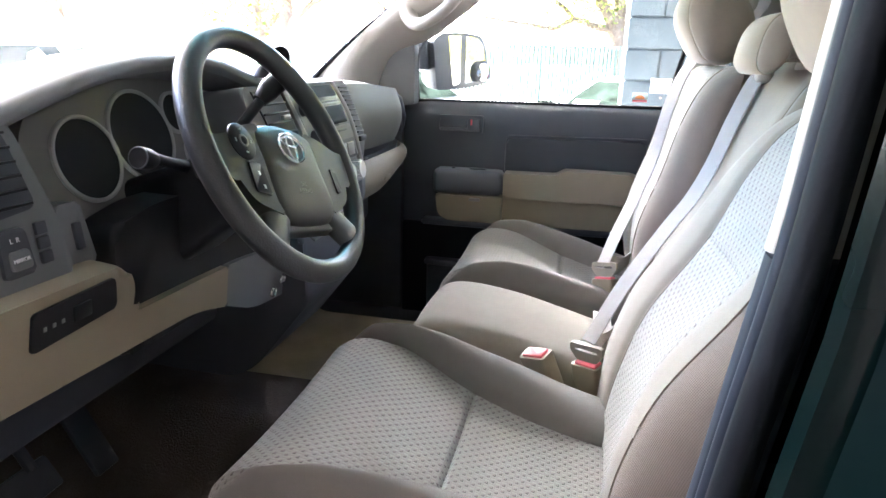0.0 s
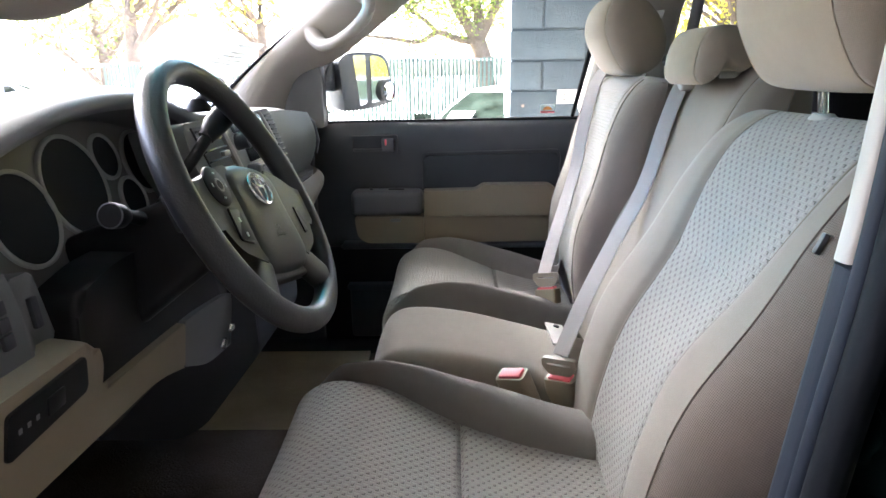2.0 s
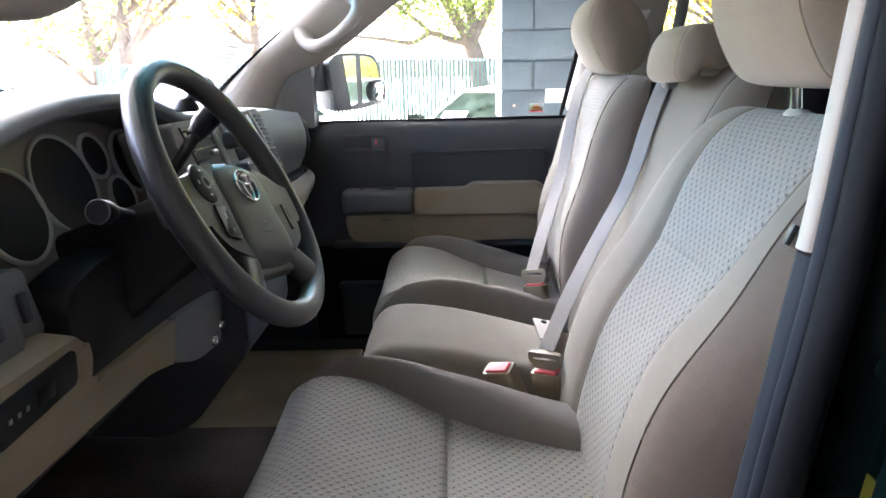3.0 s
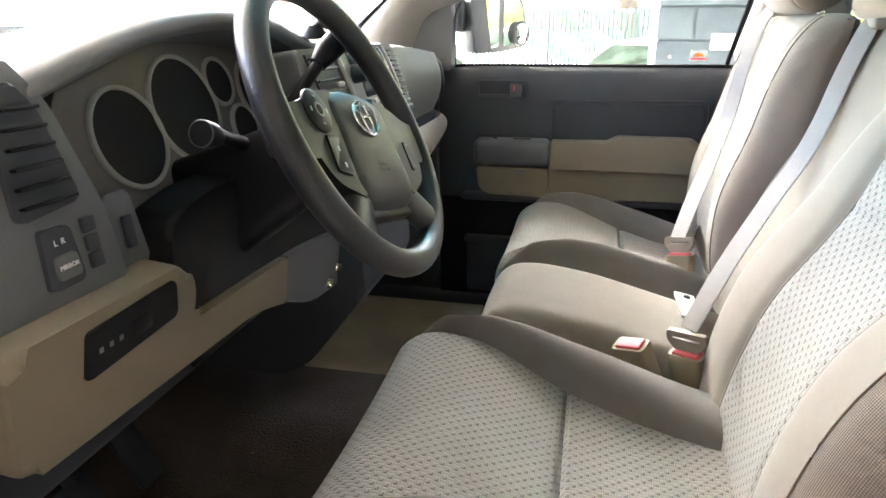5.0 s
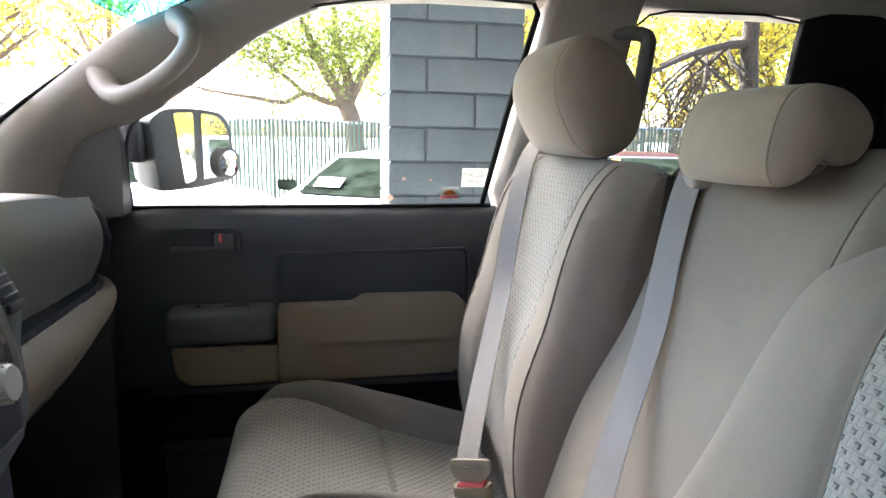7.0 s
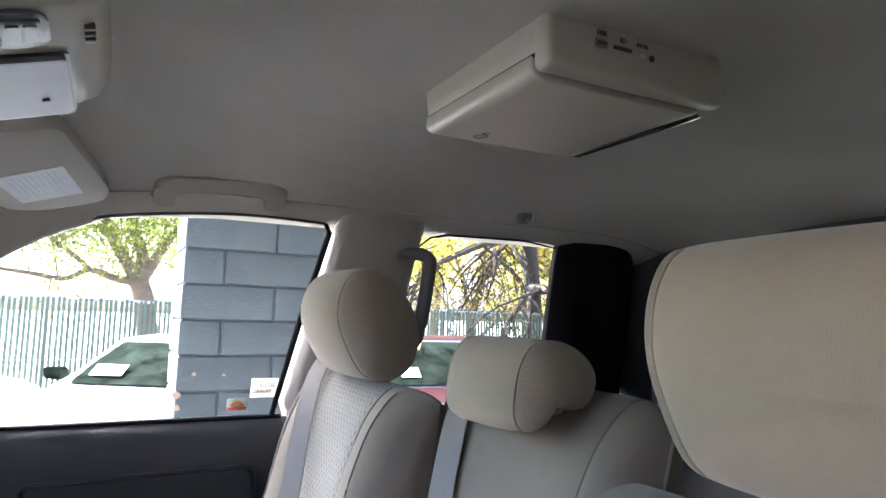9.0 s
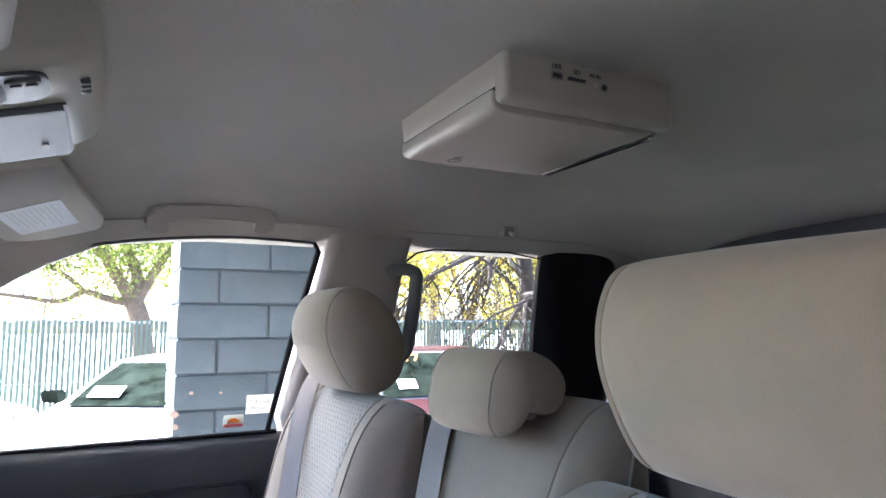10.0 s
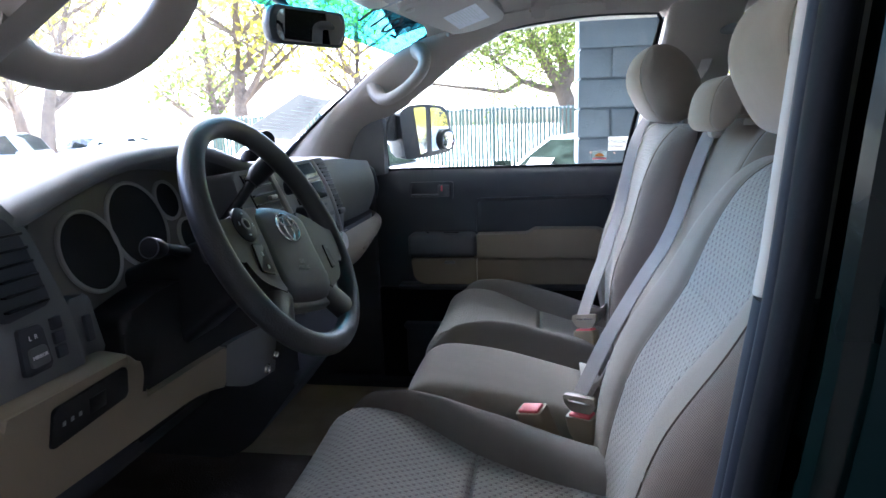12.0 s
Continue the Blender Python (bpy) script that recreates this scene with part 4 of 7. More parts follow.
TEAR = [(-0.95, -0.10), (-0.86, 0.42), (-0.45, 0.86), (0.05, 1.0), (0.55, 0.82), (0.92, 0.35), (1.0, -0.15), (0.78, -0.66), (0.35, -0.95), (-0.15, -1.0), (-0.62, -0.80)]


def bucket_seat(name, yc, dx, xb, length, rake, label, head_x, head_y, head_z, back_y, high=0.050, dz=0.0, head_half=0.132, plain=0):
    seat = thing(name, (0.25 + dx, yc, 0.62), label, "seat", "front seats")
    vs1 = np.concatenate([np.linspace(0, 0.685, 66), [0.690, 0.694, 0.697, 0.70]])
    vs2 = np.concatenate([[0.70, 0.703, 0.706, 0.710], np.linspace(0.715, 1, 28)])
    ci = (0.25 + dx, yc, 0.80)
    bi = (xb + 0.5 * length * math.sin(rake) + 0.07, back_y, 0.925 + 0.45 * length)
    ys = np.linspace(-1, 1, 31)
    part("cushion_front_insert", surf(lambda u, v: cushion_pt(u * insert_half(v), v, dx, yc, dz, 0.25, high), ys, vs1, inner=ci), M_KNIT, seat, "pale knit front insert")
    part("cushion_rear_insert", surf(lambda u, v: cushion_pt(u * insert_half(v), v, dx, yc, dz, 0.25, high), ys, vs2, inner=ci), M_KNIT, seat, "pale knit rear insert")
    for side in (1, -1):
        part("cushion_bolster", surf(lambda u, v: cushion_pt(side * (insert_half(v) + (0.25 - insert_half(v)) * u), v, dx, yc, dz, 0.25, high), np.linspace(0, 1, 22), np.linspace(0.0, 1.0, 101), inner=ci), M_VELOUR, seat, "smooth grey-taupe velour side bolster")
    part("seat_base", box((0.02 + dx, yc - 0.23, 0.66), (0.50 + dx, yc + 0.23, 0.87), 0.03, 3), M_DARK, seat, "charcoal seat base")
    for side in (1, -1):
        part("seat_rail", box((-0.02 + dx, yc + side * 0.18 - 0.02, 0.625), (0.50 + dx, yc + side * 0.18 + 0.02, 0.67), 0.006), M_STEEL, seat)
    zb = 0.925 + dz
    args = (xb, back_y, zb, length, rake)
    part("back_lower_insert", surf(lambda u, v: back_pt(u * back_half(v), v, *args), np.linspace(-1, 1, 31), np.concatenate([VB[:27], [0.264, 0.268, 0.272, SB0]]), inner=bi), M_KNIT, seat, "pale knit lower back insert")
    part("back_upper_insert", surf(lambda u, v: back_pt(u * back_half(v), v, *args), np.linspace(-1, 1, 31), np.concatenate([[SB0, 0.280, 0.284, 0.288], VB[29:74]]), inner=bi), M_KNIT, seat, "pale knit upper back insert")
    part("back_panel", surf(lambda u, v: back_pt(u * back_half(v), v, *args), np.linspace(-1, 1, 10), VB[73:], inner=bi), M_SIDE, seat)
    for side in (1, -1):
        edge = 0.191 if side != plain else 0.283
        part("back_bolster", surf(lambda u, v: back_pt(side * (back_half(v) + (edge - back_half(v)) * u), v, *args), np.linspace(0, 1, 16 if side != plain else 34), VB, inner=bi), M_TAUPE, seat, "taupe cloth back bolster")
        rim = [back_pt(side * back_half(v), v, *args) for v in np.linspace(0.02, 0.56, 60)]
        part("insert_piping", tube([(p[0] + 0.0004, p[1], p[2]) for p in rim], 0.0024, 6), M_TAUPE, seat)
        if side != plain:
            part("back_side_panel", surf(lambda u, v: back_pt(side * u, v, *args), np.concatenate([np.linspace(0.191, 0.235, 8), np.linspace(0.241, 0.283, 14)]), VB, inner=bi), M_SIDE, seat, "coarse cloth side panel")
            seam = [back_pt(side * 0.191, s, *args) for s in np.linspace(0.03, 0.55, 40)]
            part("side_piping", tube([(p[0] - 0.0008, p[1] + side * 0.0006, p[2]) for p in seam], 0.0013, 6), M_SIDE, seat)
        hx = xb + length * math.sin(rake) + (0.075 - 0.9 * (rake - 0.13) * 0.10) * math.cos(rake)
        top = zb + length * math.cos(rake) - 0.036
        py = head_y + side * 0.070
        guide = part("post_guide", lathe([(0.0, -0.02), (0.020, -0.02), (0.020, 0.005), (0.014, 0.011), (0.0, 0.012)], Matrix.Translation((hx, py, top)) @ Matrix.Diagonal((0.75, 1.2, 1, 1)), 20), M_TRIM, seat, "grey-beige post guide")
        part("headrest_post", tube([(hx, py, top), (hx - 0.012, py, head_z - 0.02)], 0.0065, 12), M_CHROME, seat, "chrome headrest post")
    headrest_parts(seat, (head_x, head_y, head_z), head_half, 0.0746, 0.0885, TEAR, M_HEAD, -0.2, 0.032)
    return seat


driver = bucket_seat("car_seat", -0.4155, 0.0, 0.4295, 0.595, radians(23.2), "beige cloth driver seat with pale knit inserts", 0.660, -0.402, 1.5655, -0.358, head_half=0.139, plain=1)
part("airbag_tag", box((-0.003, -0.005, -0.011), (0.003, 0.0015, 0.011), 0.001, m=Matrix.Translation((0.595, -0.563, 1.337)) @ Matrix.Rotation(radians(23), 4, "Y")), M_BLACK, driver, "black fabric tag in the side seam")
bucket_seat("car_seat", 0.4155, 0.10, 0.516, 0.584, radians(7.8), "beige cloth passenger seat with pale knit inserts", 0.627, 0.409, 1.581, 0.420, 0.048)


def middle_cushion(u, v):
    x, z = along([(0.13, 0.82), (0.085, 0.90), (0.078, 0.97), (0.105, 1.020), (0.16, 1.034), (0.26, 1.022), (0.36, 0.997), (0.45, 0.972), (0.52, 0.955)], v)
    e = max(0.0, (abs(u) - 0.10) / 0.045)
    drop = 1 - math.sqrt(max(0.0, 1 - min(1.0, e) ** 2.5))
    z -= 0.05 * drop + 0.010 * (u / 0.14) ** 2
    x += 0.03 * drop * (1 - ease(v, 0.2, 0.5))
    return (x, u - 0.004, z)


middle = thing("car_seat", (0.3, 0, 0.62), "narrow taupe cloth centre jump seat with low headrest", "seat", "front seats")
part("cushion", surf(middle_cushion, np.linspace(-0.145, 0.145, 31), np.linspace(0, 1, 44), 0.02, inner=(0.3, 0, 0.85)), M_TAUPE, middle)
part("cushion_side", box((0.12, -0.146, 0.70), (0.50, 0.140, 0.935), 0.02, 3), M_SIDE, middle)
margs = (0.505, 0.0354, 0.935, 0.637, radians(18.2))
mkw = dict(wide=0.2065, panel=0.162, lumbar=1.3, seam=-2.0, wing=0.0, shoulder=0.05, crease=0.9, turn=0.055)
part("backrest", surf(lambda u, v: back_pt(u, v, *margs, **mkw), np.concatenate([np.linspace(-0.2065, -0.170, 12), np.linspace(-0.167, -0.157, 6), np.linspace(-0.152, 0.152, 26), np.linspace(0.157, 0.167, 6), np.linspace(0.170, 0.2065, 12)]), np.linspace(0, 1, 70), 0.004), M_TAUPE, middle)
for u in (-0.162, 0.162):
    line = [back_pt(u, t, *margs, **mkw) for t in np.linspace(0.04, 0.60, 40)]
    part("back_seam", tube([(p[0] - 0.0002, p[1], p[2]) for p in line], 0.0011, 6), M_SIDE, middle)
COMMA = [(-1.0, -0.31), (-0.84, 0.45), (-0.50, 0.92), (0.0, 1.02), (0.47, 0.90), (0.85, 0.55), (1.0, 0.17), (0.93, -0.22), (0.73, -0.50), (0.47, -0.56), (0.17, -0.46), (-0.14, -0.60), (-0.44, -0.91), (-0.74, -1.0), (-0.97, -0.74)]
headrest_parts(middle, (0.676, -0.004, 1.526), 0.096, 0.059, 0.047, COMMA, M_HEAD, 0.0, 0.024)
part("headrest_mount", box((0.715, -0.045, 1.480), (0.775, 0.035, 1.502), 0.008), M_TRIM, middle, "grey-beige headrest mount")
plate = tagged(part("latch_strap", box((0.428, 0.012, 0.974), (0.466, 0.125, 0.980), 0.002, m=Matrix.Translation((0.447, 0, 0.977)) @ Matrix.Rotation(radians(12), 4, "Y") @ Matrix.Translation((-0.447, 0, -0.977))), M_WEB), "pale grey striped latch flap at the seat crease", "strap")
part("rivet", lathe([(0.0, 0.0), (0.007, 0.0), (0.006, 0.003), (0.0, 0.004)], Matrix.Translation((0.449, 0.100, 0.982)) @ Matrix.Rotation(radians(12), 4, "Y"), 14), M_BLACK, plate)


M_REAR = cloth("rear_seat_cloth", (0.085, 0.088, 0.098), 0.0030, 0.12, True, 0.2)
bench = thing("rear_bench_seat", (1.40, 0, 0.62), "dark slate-grey cloth rear bench seat behind the front seats", "seat")
part("seat_cushion", surf(lambda u, v: (1.10 + 0.42 * v, u, 0.93 - 0.03 * v - 0.10 * max(0.0, abs(u) - 0.60) / 0.06), np.linspace(-0.66, 0.66, 24), np.linspace(0, 1, 10), 0.18, inner=(1.3, 0, 0.6)), M_REAR, bench)
for y0, y1 in ((-0.66, -0.23), (-0.225, 0.195), (0.20, 0.66)):
    part("backrest", loft([[(x + 0.02 * k, y, z) for x, y in rounded([(1.52, y0 + e), (1.50, (y0 + y1) / 2), (1.52, y1 - e), (1.64, y1 - e), (1.64, y0 + e)], 0.03)] for k, (z, e) in enumerate(((0.90, 0.0), (1.06, 0.0), (1.19, 0.0), (1.235, 0.012), (1.250, 0.035)))]), M_REAR, bench)
    headrest_parts(bench, (1.60, 1.16 * (y0 + y1) / 2, 1.345), 0.115, 0.045, 0.085, COMMA, M_REAR, 0.0, 0.026)

# ---- seat belts ----
def ribbon(path, width_dir, width, thick=0.0014):
    """Webbing along points, its width along width_dir."""
    pts = smooth_path(path, 6)
    rings = []
    for i, p in enumerate(pts):
        d = Vector(pts[min(i + 1, len(pts) - 1)]) - Vector(pts[max(i - 1, 0)])
        w = Vector(width_dir)
        w = (w - d.normalized() * w.dot(d.normalized())).normalized() * width / 2
        n = d.cross(w).normalized() * thick
        p = Vector(p)
        rings.append([p - w - n, p + w - n, p + w + n, p - w + n])
    bm = loft(rings)
    layer = bm.loops.layers.uv.new("UVMap")
    for f in bm.faces:
        for l in f.loops:
            l[layer].uv = (l.vert.co.y, l.vert.co.z)
    return bm


def buckle(at, lean_x, lean_y, latched, label):
    b = thing("seat_belt_buckle", at, label, "seat belt buckle", "seat belt buckles")
    m = Matrix.Translation(at) @ Matrix.Rotation(radians(lean_x), 4, "Y") @ Matrix.Rotation(radians(lean_y), 4, "X") @ Matrix.Rotation(radians(58), 4, "Z")
    part("housing", loft([[m @ Vector((p[0], p[1], z)) for p in rounded([(-w, -0.027), (w, -0.027), (w, 0.027), (-w, 0.027)], 0.008, 3)] for z, w in ((-0.085, 0.012), (-0.06, 0.016), (-0.004, 0.0175), (0.0, 0.016))]), M_BEIGE, b)
    part("release_button", box((-0.012, -0.021, -0.004), (0.012, 0.021, 0.0045), 0.003, 3, m=m), M_RED, b, "red press button")
    part("stalk", box((-0.006, -0.016, -0.13), (0.006, 0.016, -0.08), 0.003, m=m), M_BLACK, b)
    if latched:
        slot = [(-0.014, 0.0245), (0.014, 0.0245), (0.022, 0.0252), (0.022, 0.0285), (-0.022, 0.0285), (-0.022, 0.0252)]
        tm = m @ frame_of((-0.005, 0, 0), (0, 1, 0), (0, 0, 1))
        t = part("tongue", ring_plate(rounded([(-0.020, 0.006), (0.020, 0.006), (0.032, 0.022), (0.031, 0.038), (-0.031, 0.038), (-0.032, 0.022)], 0.006), rounded(slot, 0.001), tm, 0.009), M_TONGUE, b, "beige latched tongue with a webbing slot")
        part("tongue_blade", box((-0.0015, -0.012, -0.002), (0.0015, 0.012, 0.018), 0.0005, m=m), M_STEEL, t)
    return b


buckle((0.330, -0.178, 1.010), -22, 8, False, "open belt buckle with a red button by the driver seat")
buckle((0.420, -0.142, 0.985), -8, 4, True, "latched belt buckle with a red button at the centre seat")
buckle((0.452, 0.262, 1.012), -6, -12, True, "latched belt buckle with a red button at the passenger seat")

belt_p = thing("passenger_seat_belt", (0.6, 0.45, 1.02), "pale beige seat belt fastened across the empty passenger seat", "seat belt", "seat belts")
part("shoulder_strap", ribbon([(0.446, 0.275, 1.045), (0.470, 0.322, 1.105), (0.505, 0.390, 1.175), (0.546, 0.460, 1.273), (0.574, 0.495, 1.400), (0.607, 0.545, 1.478), (0.652, 0.585, 1.526), (0.72, 0.632, 1.56), (0.78, 0.675, 1.62), (0.80, 0.690, 1.66)], (0.65, -0.72, 0.10), 0.036), M_WEB, belt_p)
part("lap_strap", ribbon([(0.450, 0.290, 1.040), (0.49, 0.40, 1.005), (0.53, 0.55, 0.985), (0.56, 0.66, 0.93)], (0.3, 0, 1), 0.047), M_WEB, belt_p)
belt_m = thing("middle_seat_belt", (0.55, -0.05, 1.0), "pale beige seat belt fastened down the centre seat back", "seat belt", "seat belts")
part("shoulder_strap", ribbon([(0.418, -0.138, 1.025), (0.470, -0.083, 1.115), (0.540, -0.004, 1.205), (0.583, 0.040, 1.257), (0.615, 0.066, 1.319), (0.644, 0.096, 1.393), (0.678, 0.124, 1.468), (0.712, 0.140, 1.512)], (0.66, -0.72, 0.0), 0.031), M_WEB, belt_m)
part("belt_guide", box((0.676, 0.108, 1.462), (0.706, 0.142, 1.488), 0.008, 3), M_TRIM, belt_m, "grey-beige shoulder guide")
part("lap_strap", ribbon([(0.420, -0.135, 1.015), (0.45, -0.04, 0.992), (0.475, 0.06, 0.984), (0.485, 0.13, 0.965)], (0.4, 0, 1), 0.045), M_WEB, belt_m)

belt_r = thing("rear_seat_belt", (1.62, 0.2, 1.30), "grey rear seat belt hanging against the dark rear wall", "seat belt", "seat belts")
part("shoulder_strap", ribbon([(1.586, 0.664, 1.24), (1.588, 0.664, 1.45), (1.590, 0.668, 1.56), (1.598, 0.670, 1.60)], (0, 1, 0.0), 0.045), M_WEB, belt_r)

# ---- dashboard ----
FACE = frame_of((0, 0, 0), (0, 1, 0), (0, 0, 1))


def face(x, tilt=0.0, y=0.0, z=0.0):
    """A plane facing the seats at x: local (across, up) from (y, z); tilt leans its top towards the windshield."""
    a = radians(tilt)
    return frame_of((x, y, z), (0, 1, 0), (-math.sin(a), 0, math.cos(a)))


dash = thing("dashboard", (-0.4, 0, 1.0), "charcoal and beige pickup dashboard with round gauges", "dashboard")
TOP_Z = [(-0.79, 1.395), (-0.70, 1.430), (-0.62, 1.458), (-0.52, 1.484), (-0.44, 1.494), (-0.36, 1.497), (-0.27, 1.492), (-0.20, 1.474), (-0.13, 1.455), (0.0, 1.448), (0.15, 1.444), (0.43, 1.430), (0.65, 1.408), (0.79, 1.385)]
TOP_X = [(-0.79, -0.22), (-0.70, -0.175), (-0.62, -0.170), (-0.20, -0.175), (-0.10, -0.175), (0.0, -0.168), (0.15, -0.165), (0.45, -0.172), (0.62, -0.190), (0.70, -0.225), (0.79, -0.29)]


def smooth_table(rows, t):
    return float(np.mean([table(rows, t + d) for d in (-0.04, -0.02, 0, 0.02, 0.04)]))


def top_pt(u, v):
    zr, xr = smooth_table(TOP_Z, u), smooth_table(TOP_X, u)
    hump = max(0.0, zr - 1.447)
    path = [(-0.80, 1.345), (-0.62, 1.375), (-0.46, 1.400 + 0.5 * hump), (xr - 0.13, min(zr, 1.445) - 0.006 + 0.95 * hump), (xr - 0.05, zr), (xr - 0.008, zr - 0.006), (xr, zr - 0.020), (xr - 0.012, zr - 0.030)]
    p = along(path, v)
    return (p[0], u, p[1])


part("dash_top", surf(top_pt, np.linspace(-0.79, 0.79, 70), np.linspace(0, 1, 40), -0.01), M_DASH, dash, "dark grained dash top with an instrument hood")
part("dash_core", box((-0.82, -0.79, 0.98), (-0.30, 0.79, 1.345), 0.02), M_BLACK, dash)
part("hood_underside", surf(lambda u, v: (smooth_table(TOP_X, u) - 0.012 - 0.105 * v, u, smooth_table(TOP_Z, u) - 0.028 - 0.020 * v), np.linspace(-0.62, -0.10, 24), np.linspace(0, 1, 6), -0.003), M_DASH, dash)
CL = face(-0.222, 16, 0, 1.30)
bez = part("cluster_bezel", prism(rounded([(-0.600, -0.03), (-0.596, 0.085), (-0.55, 0.140), (-0.46, 0.170), (-0.30, 0.176), (-0.15, 0.162), (-0.105, 0.11), (-0.11, -0.03)], [0.01, 0.03, 0.05, 0.05, 0.05, 0.04, 0.03, 0.01], 5), CL @ Matrix.Translation((0, 0, -0.02)), 0.02, 0.004), M_BEZEL, dash, "warm grey instrument bezel")
for gy, gs, r in ((-0.497, 0.058, 0.0535), (-0.382, 0.076, 0.0635), (-0.291, 0.103, 0.030), (-0.262, 0.036, 0.031), (-0.200, 0.084, 0.046), (-0.143, 0.045, 0.030)):
    c = CL @ Matrix.Translation((gy, gs, 0.0))
    g = part("gauge", lathe([(0.0, 0.0), (r, 0.0), (r, 0.0022), (0.0, 0.0024)], c, 40), M_GAUGE, bez, "dark unlit gauge face")
    part("gauge_ring", hoop([(r - 0.0015, 0.0), (r + 0.0035, 0.0), (r + 0.0035, 0.004), (r + 0.002, 0.0055), (r - 0.0002, 0.0055), (r - 0.0018, 0.004)], c, 48), M_RING, g, "thin pale grey ring")
# end vent and switches by the driver door
LF = face(-0.158, 6, 0, 1.25)
lend = part("left_end_panel", prism(rounded([(-0.775, 0.0), (-0.775, 0.13), (-0.745, 0.19), (-0.70, 0.205), (-0.665, 0.165), (-0.635, 0.075), (-0.625, 0.0)], 0.012), LF @ Matrix.Translation((0, 0, -0.03)), 0.03, 0.004), M_DARK, dash, "charcoal end panel")
vent = part("end_vent", prism(rounded([(-0.728, 0.078), (-0.725, 0.16), (-0.700, 0.185), (-0.680, 0.16), (-0.660, 0.084)], 0.01), LF, 0.004, 0.001), M_BLACK, lend, "black end air vent")
for k in range(6):
    part("slat", box((-0.722 + 0.001 * k, 0.088 + 0.0145 * k, 0.003), (-0.668 - 0.0028 * k, 0.091 + 0.0145 * k, 0.010), 0.001, m=LF), M_JET, vent)
sw = part("mirror_switch", prism(rounded([(-0.716, 0.020), (-0.712, 0.070), (-0.682, 0.068), (-0.678, 0.020)], 0.005), LF, 0.005, 0.0015), M_BLACK, lend, "black mirror adjuster")
part("rocker", prism(rounded([(-0.708, 0.027), (-0.707, 0.047), (-0.685, 0.047), (-0.683, 0.027)], 0.004), LF @ Matrix.Translation((0, 0, 0.004)), 0.004, 0.001), M_DARK, sw)
part("print_line", lettering("MIRROR", 0.0055, LF @ Matrix.Translation((-0.696, 0.037, 0.0085))), M_WHITE, sw)
part("print_line", lettering("L  R", 0.007, LF @ Matrix.Translation((-0.697, 0.057, 0.0058))), M_WHITE, sw)
for k in range(3):
    part("button", box((-0.668, 0.024 + 0.0155 * k, 0.0), (-0.654, 0.0375 + 0.0155 * k, 0.005), 0.0015, m=LF), M_BLACK, lend)
dim = part("dimmer_panel", prism(rounded([(-0.620, 0.0), (-0.620, 0.075), (-0.585, 0.075), (-0.575, 0.0)], 0.006), face(-0.172, 6, 0, 1.25) @ Matrix.Translation((0, 0, -0.03)), 0.03, 0.003), M_DARK, dash)
part("dimmer_wheel", box((-0.605, 0.020, 0.0), (-0.594, 0.052, 0.006), 0.002, m=face(-0.172, 6, 0, 1.25)), M_BLACK, dim)
# beige knee panel with its tray, and the dark panel round the column
KF = face(-0.150, -7, 0, 1.10)
knee = part("knee_panel", prism(rounded([(-0.79, 0.045), (-0.79, 0.155), (-0.62, 0.152), (-0.578, 0.150), (-0.560, 0.120), (-0.568, 0.082), (-0.43, 0.078), (-0.345, 0.074), (-0.345, 0.006), (-0.43, 0.030), (-0.58, 0.036)], [0.02, 0.02, 0.02, 0.03, 0.03, 0.012, 0.03, 0.004, 0.004, 0.04, 0.04], 5), KF @ Matrix.Translation((0, 0, -0.06)), 0.06, 0.012, 4), M_BEIGE, dash, "beige moulded knee panel")
part("socket_panel", prism(rounded([(-0.344, 0.074), (-0.30, 0.072), (-0.18, 0.058), (-0.135, 0.045), (-0.12, -0.05), (-0.25, -0.035), (-0.344, 0.006)], [0.004, 0.03, 0.03, 0.01, 0.01, 0.04, 0.004], 5), KF @ Matrix.Translation((0, 0, -0.06)), 0.058, 0.010, 4), M_DARK, dash, "charcoal panel under the column")
tray = part("storage_tray", prism(rounded([(-0.722, 0.098), (-0.717, 0.140), (-0.600, 0.142), (-0.598, 0.104)], 0.006), KF, 0.0035, 0.001), M_JET, knee, "black control tray")
for a in (-0.706, -0.694, -0.682):
    part("control_icon", box((a, 0.117, 0.003), (a + 0.0045, 0.122, 0.0042), 0.0005, m=KF), M_BEZEL, tray)
part("control_button", box((-0.666, 0.112, 0.003), (-0.640, 0.130, 0.0055), 0.001, m=KF), M_JET, tray)
part("column_surround", prism(rounded([(-0.578, 0.02), (-0.574, 0.19), (-0.50, 0.205), (-0.24, 0.205), (-0.15, 0.16), (-0.14, 0.02)], 0.02), face(-0.156, -3, 0, 1.10) @ Matrix.Translation((0, 0, -0.05)), 0.05, 0.01, 3), M_JET, dash, "black column surround")

# centre stack
ST = face(-0.150, 8, 0, 1.44)
stack = part("centre_console", prism(rounded([(-0.26, 0.0), (0.190, 0.0), (0.225, -0.05), (0.270, -0.13), (0.236, -0.178), (0.226, -0.24), (0.203, -0.276), (0.12, -0.295), (-0.10, -0.295), (-0.13, -0.20), (-0.20, -0.12), (-0.25, -0.06)], 0.012), ST @ Matrix.Translation((0, 0, -0.08)), 0.08, 0.006, 3), M_DARK, dash, "charcoal centre stack")
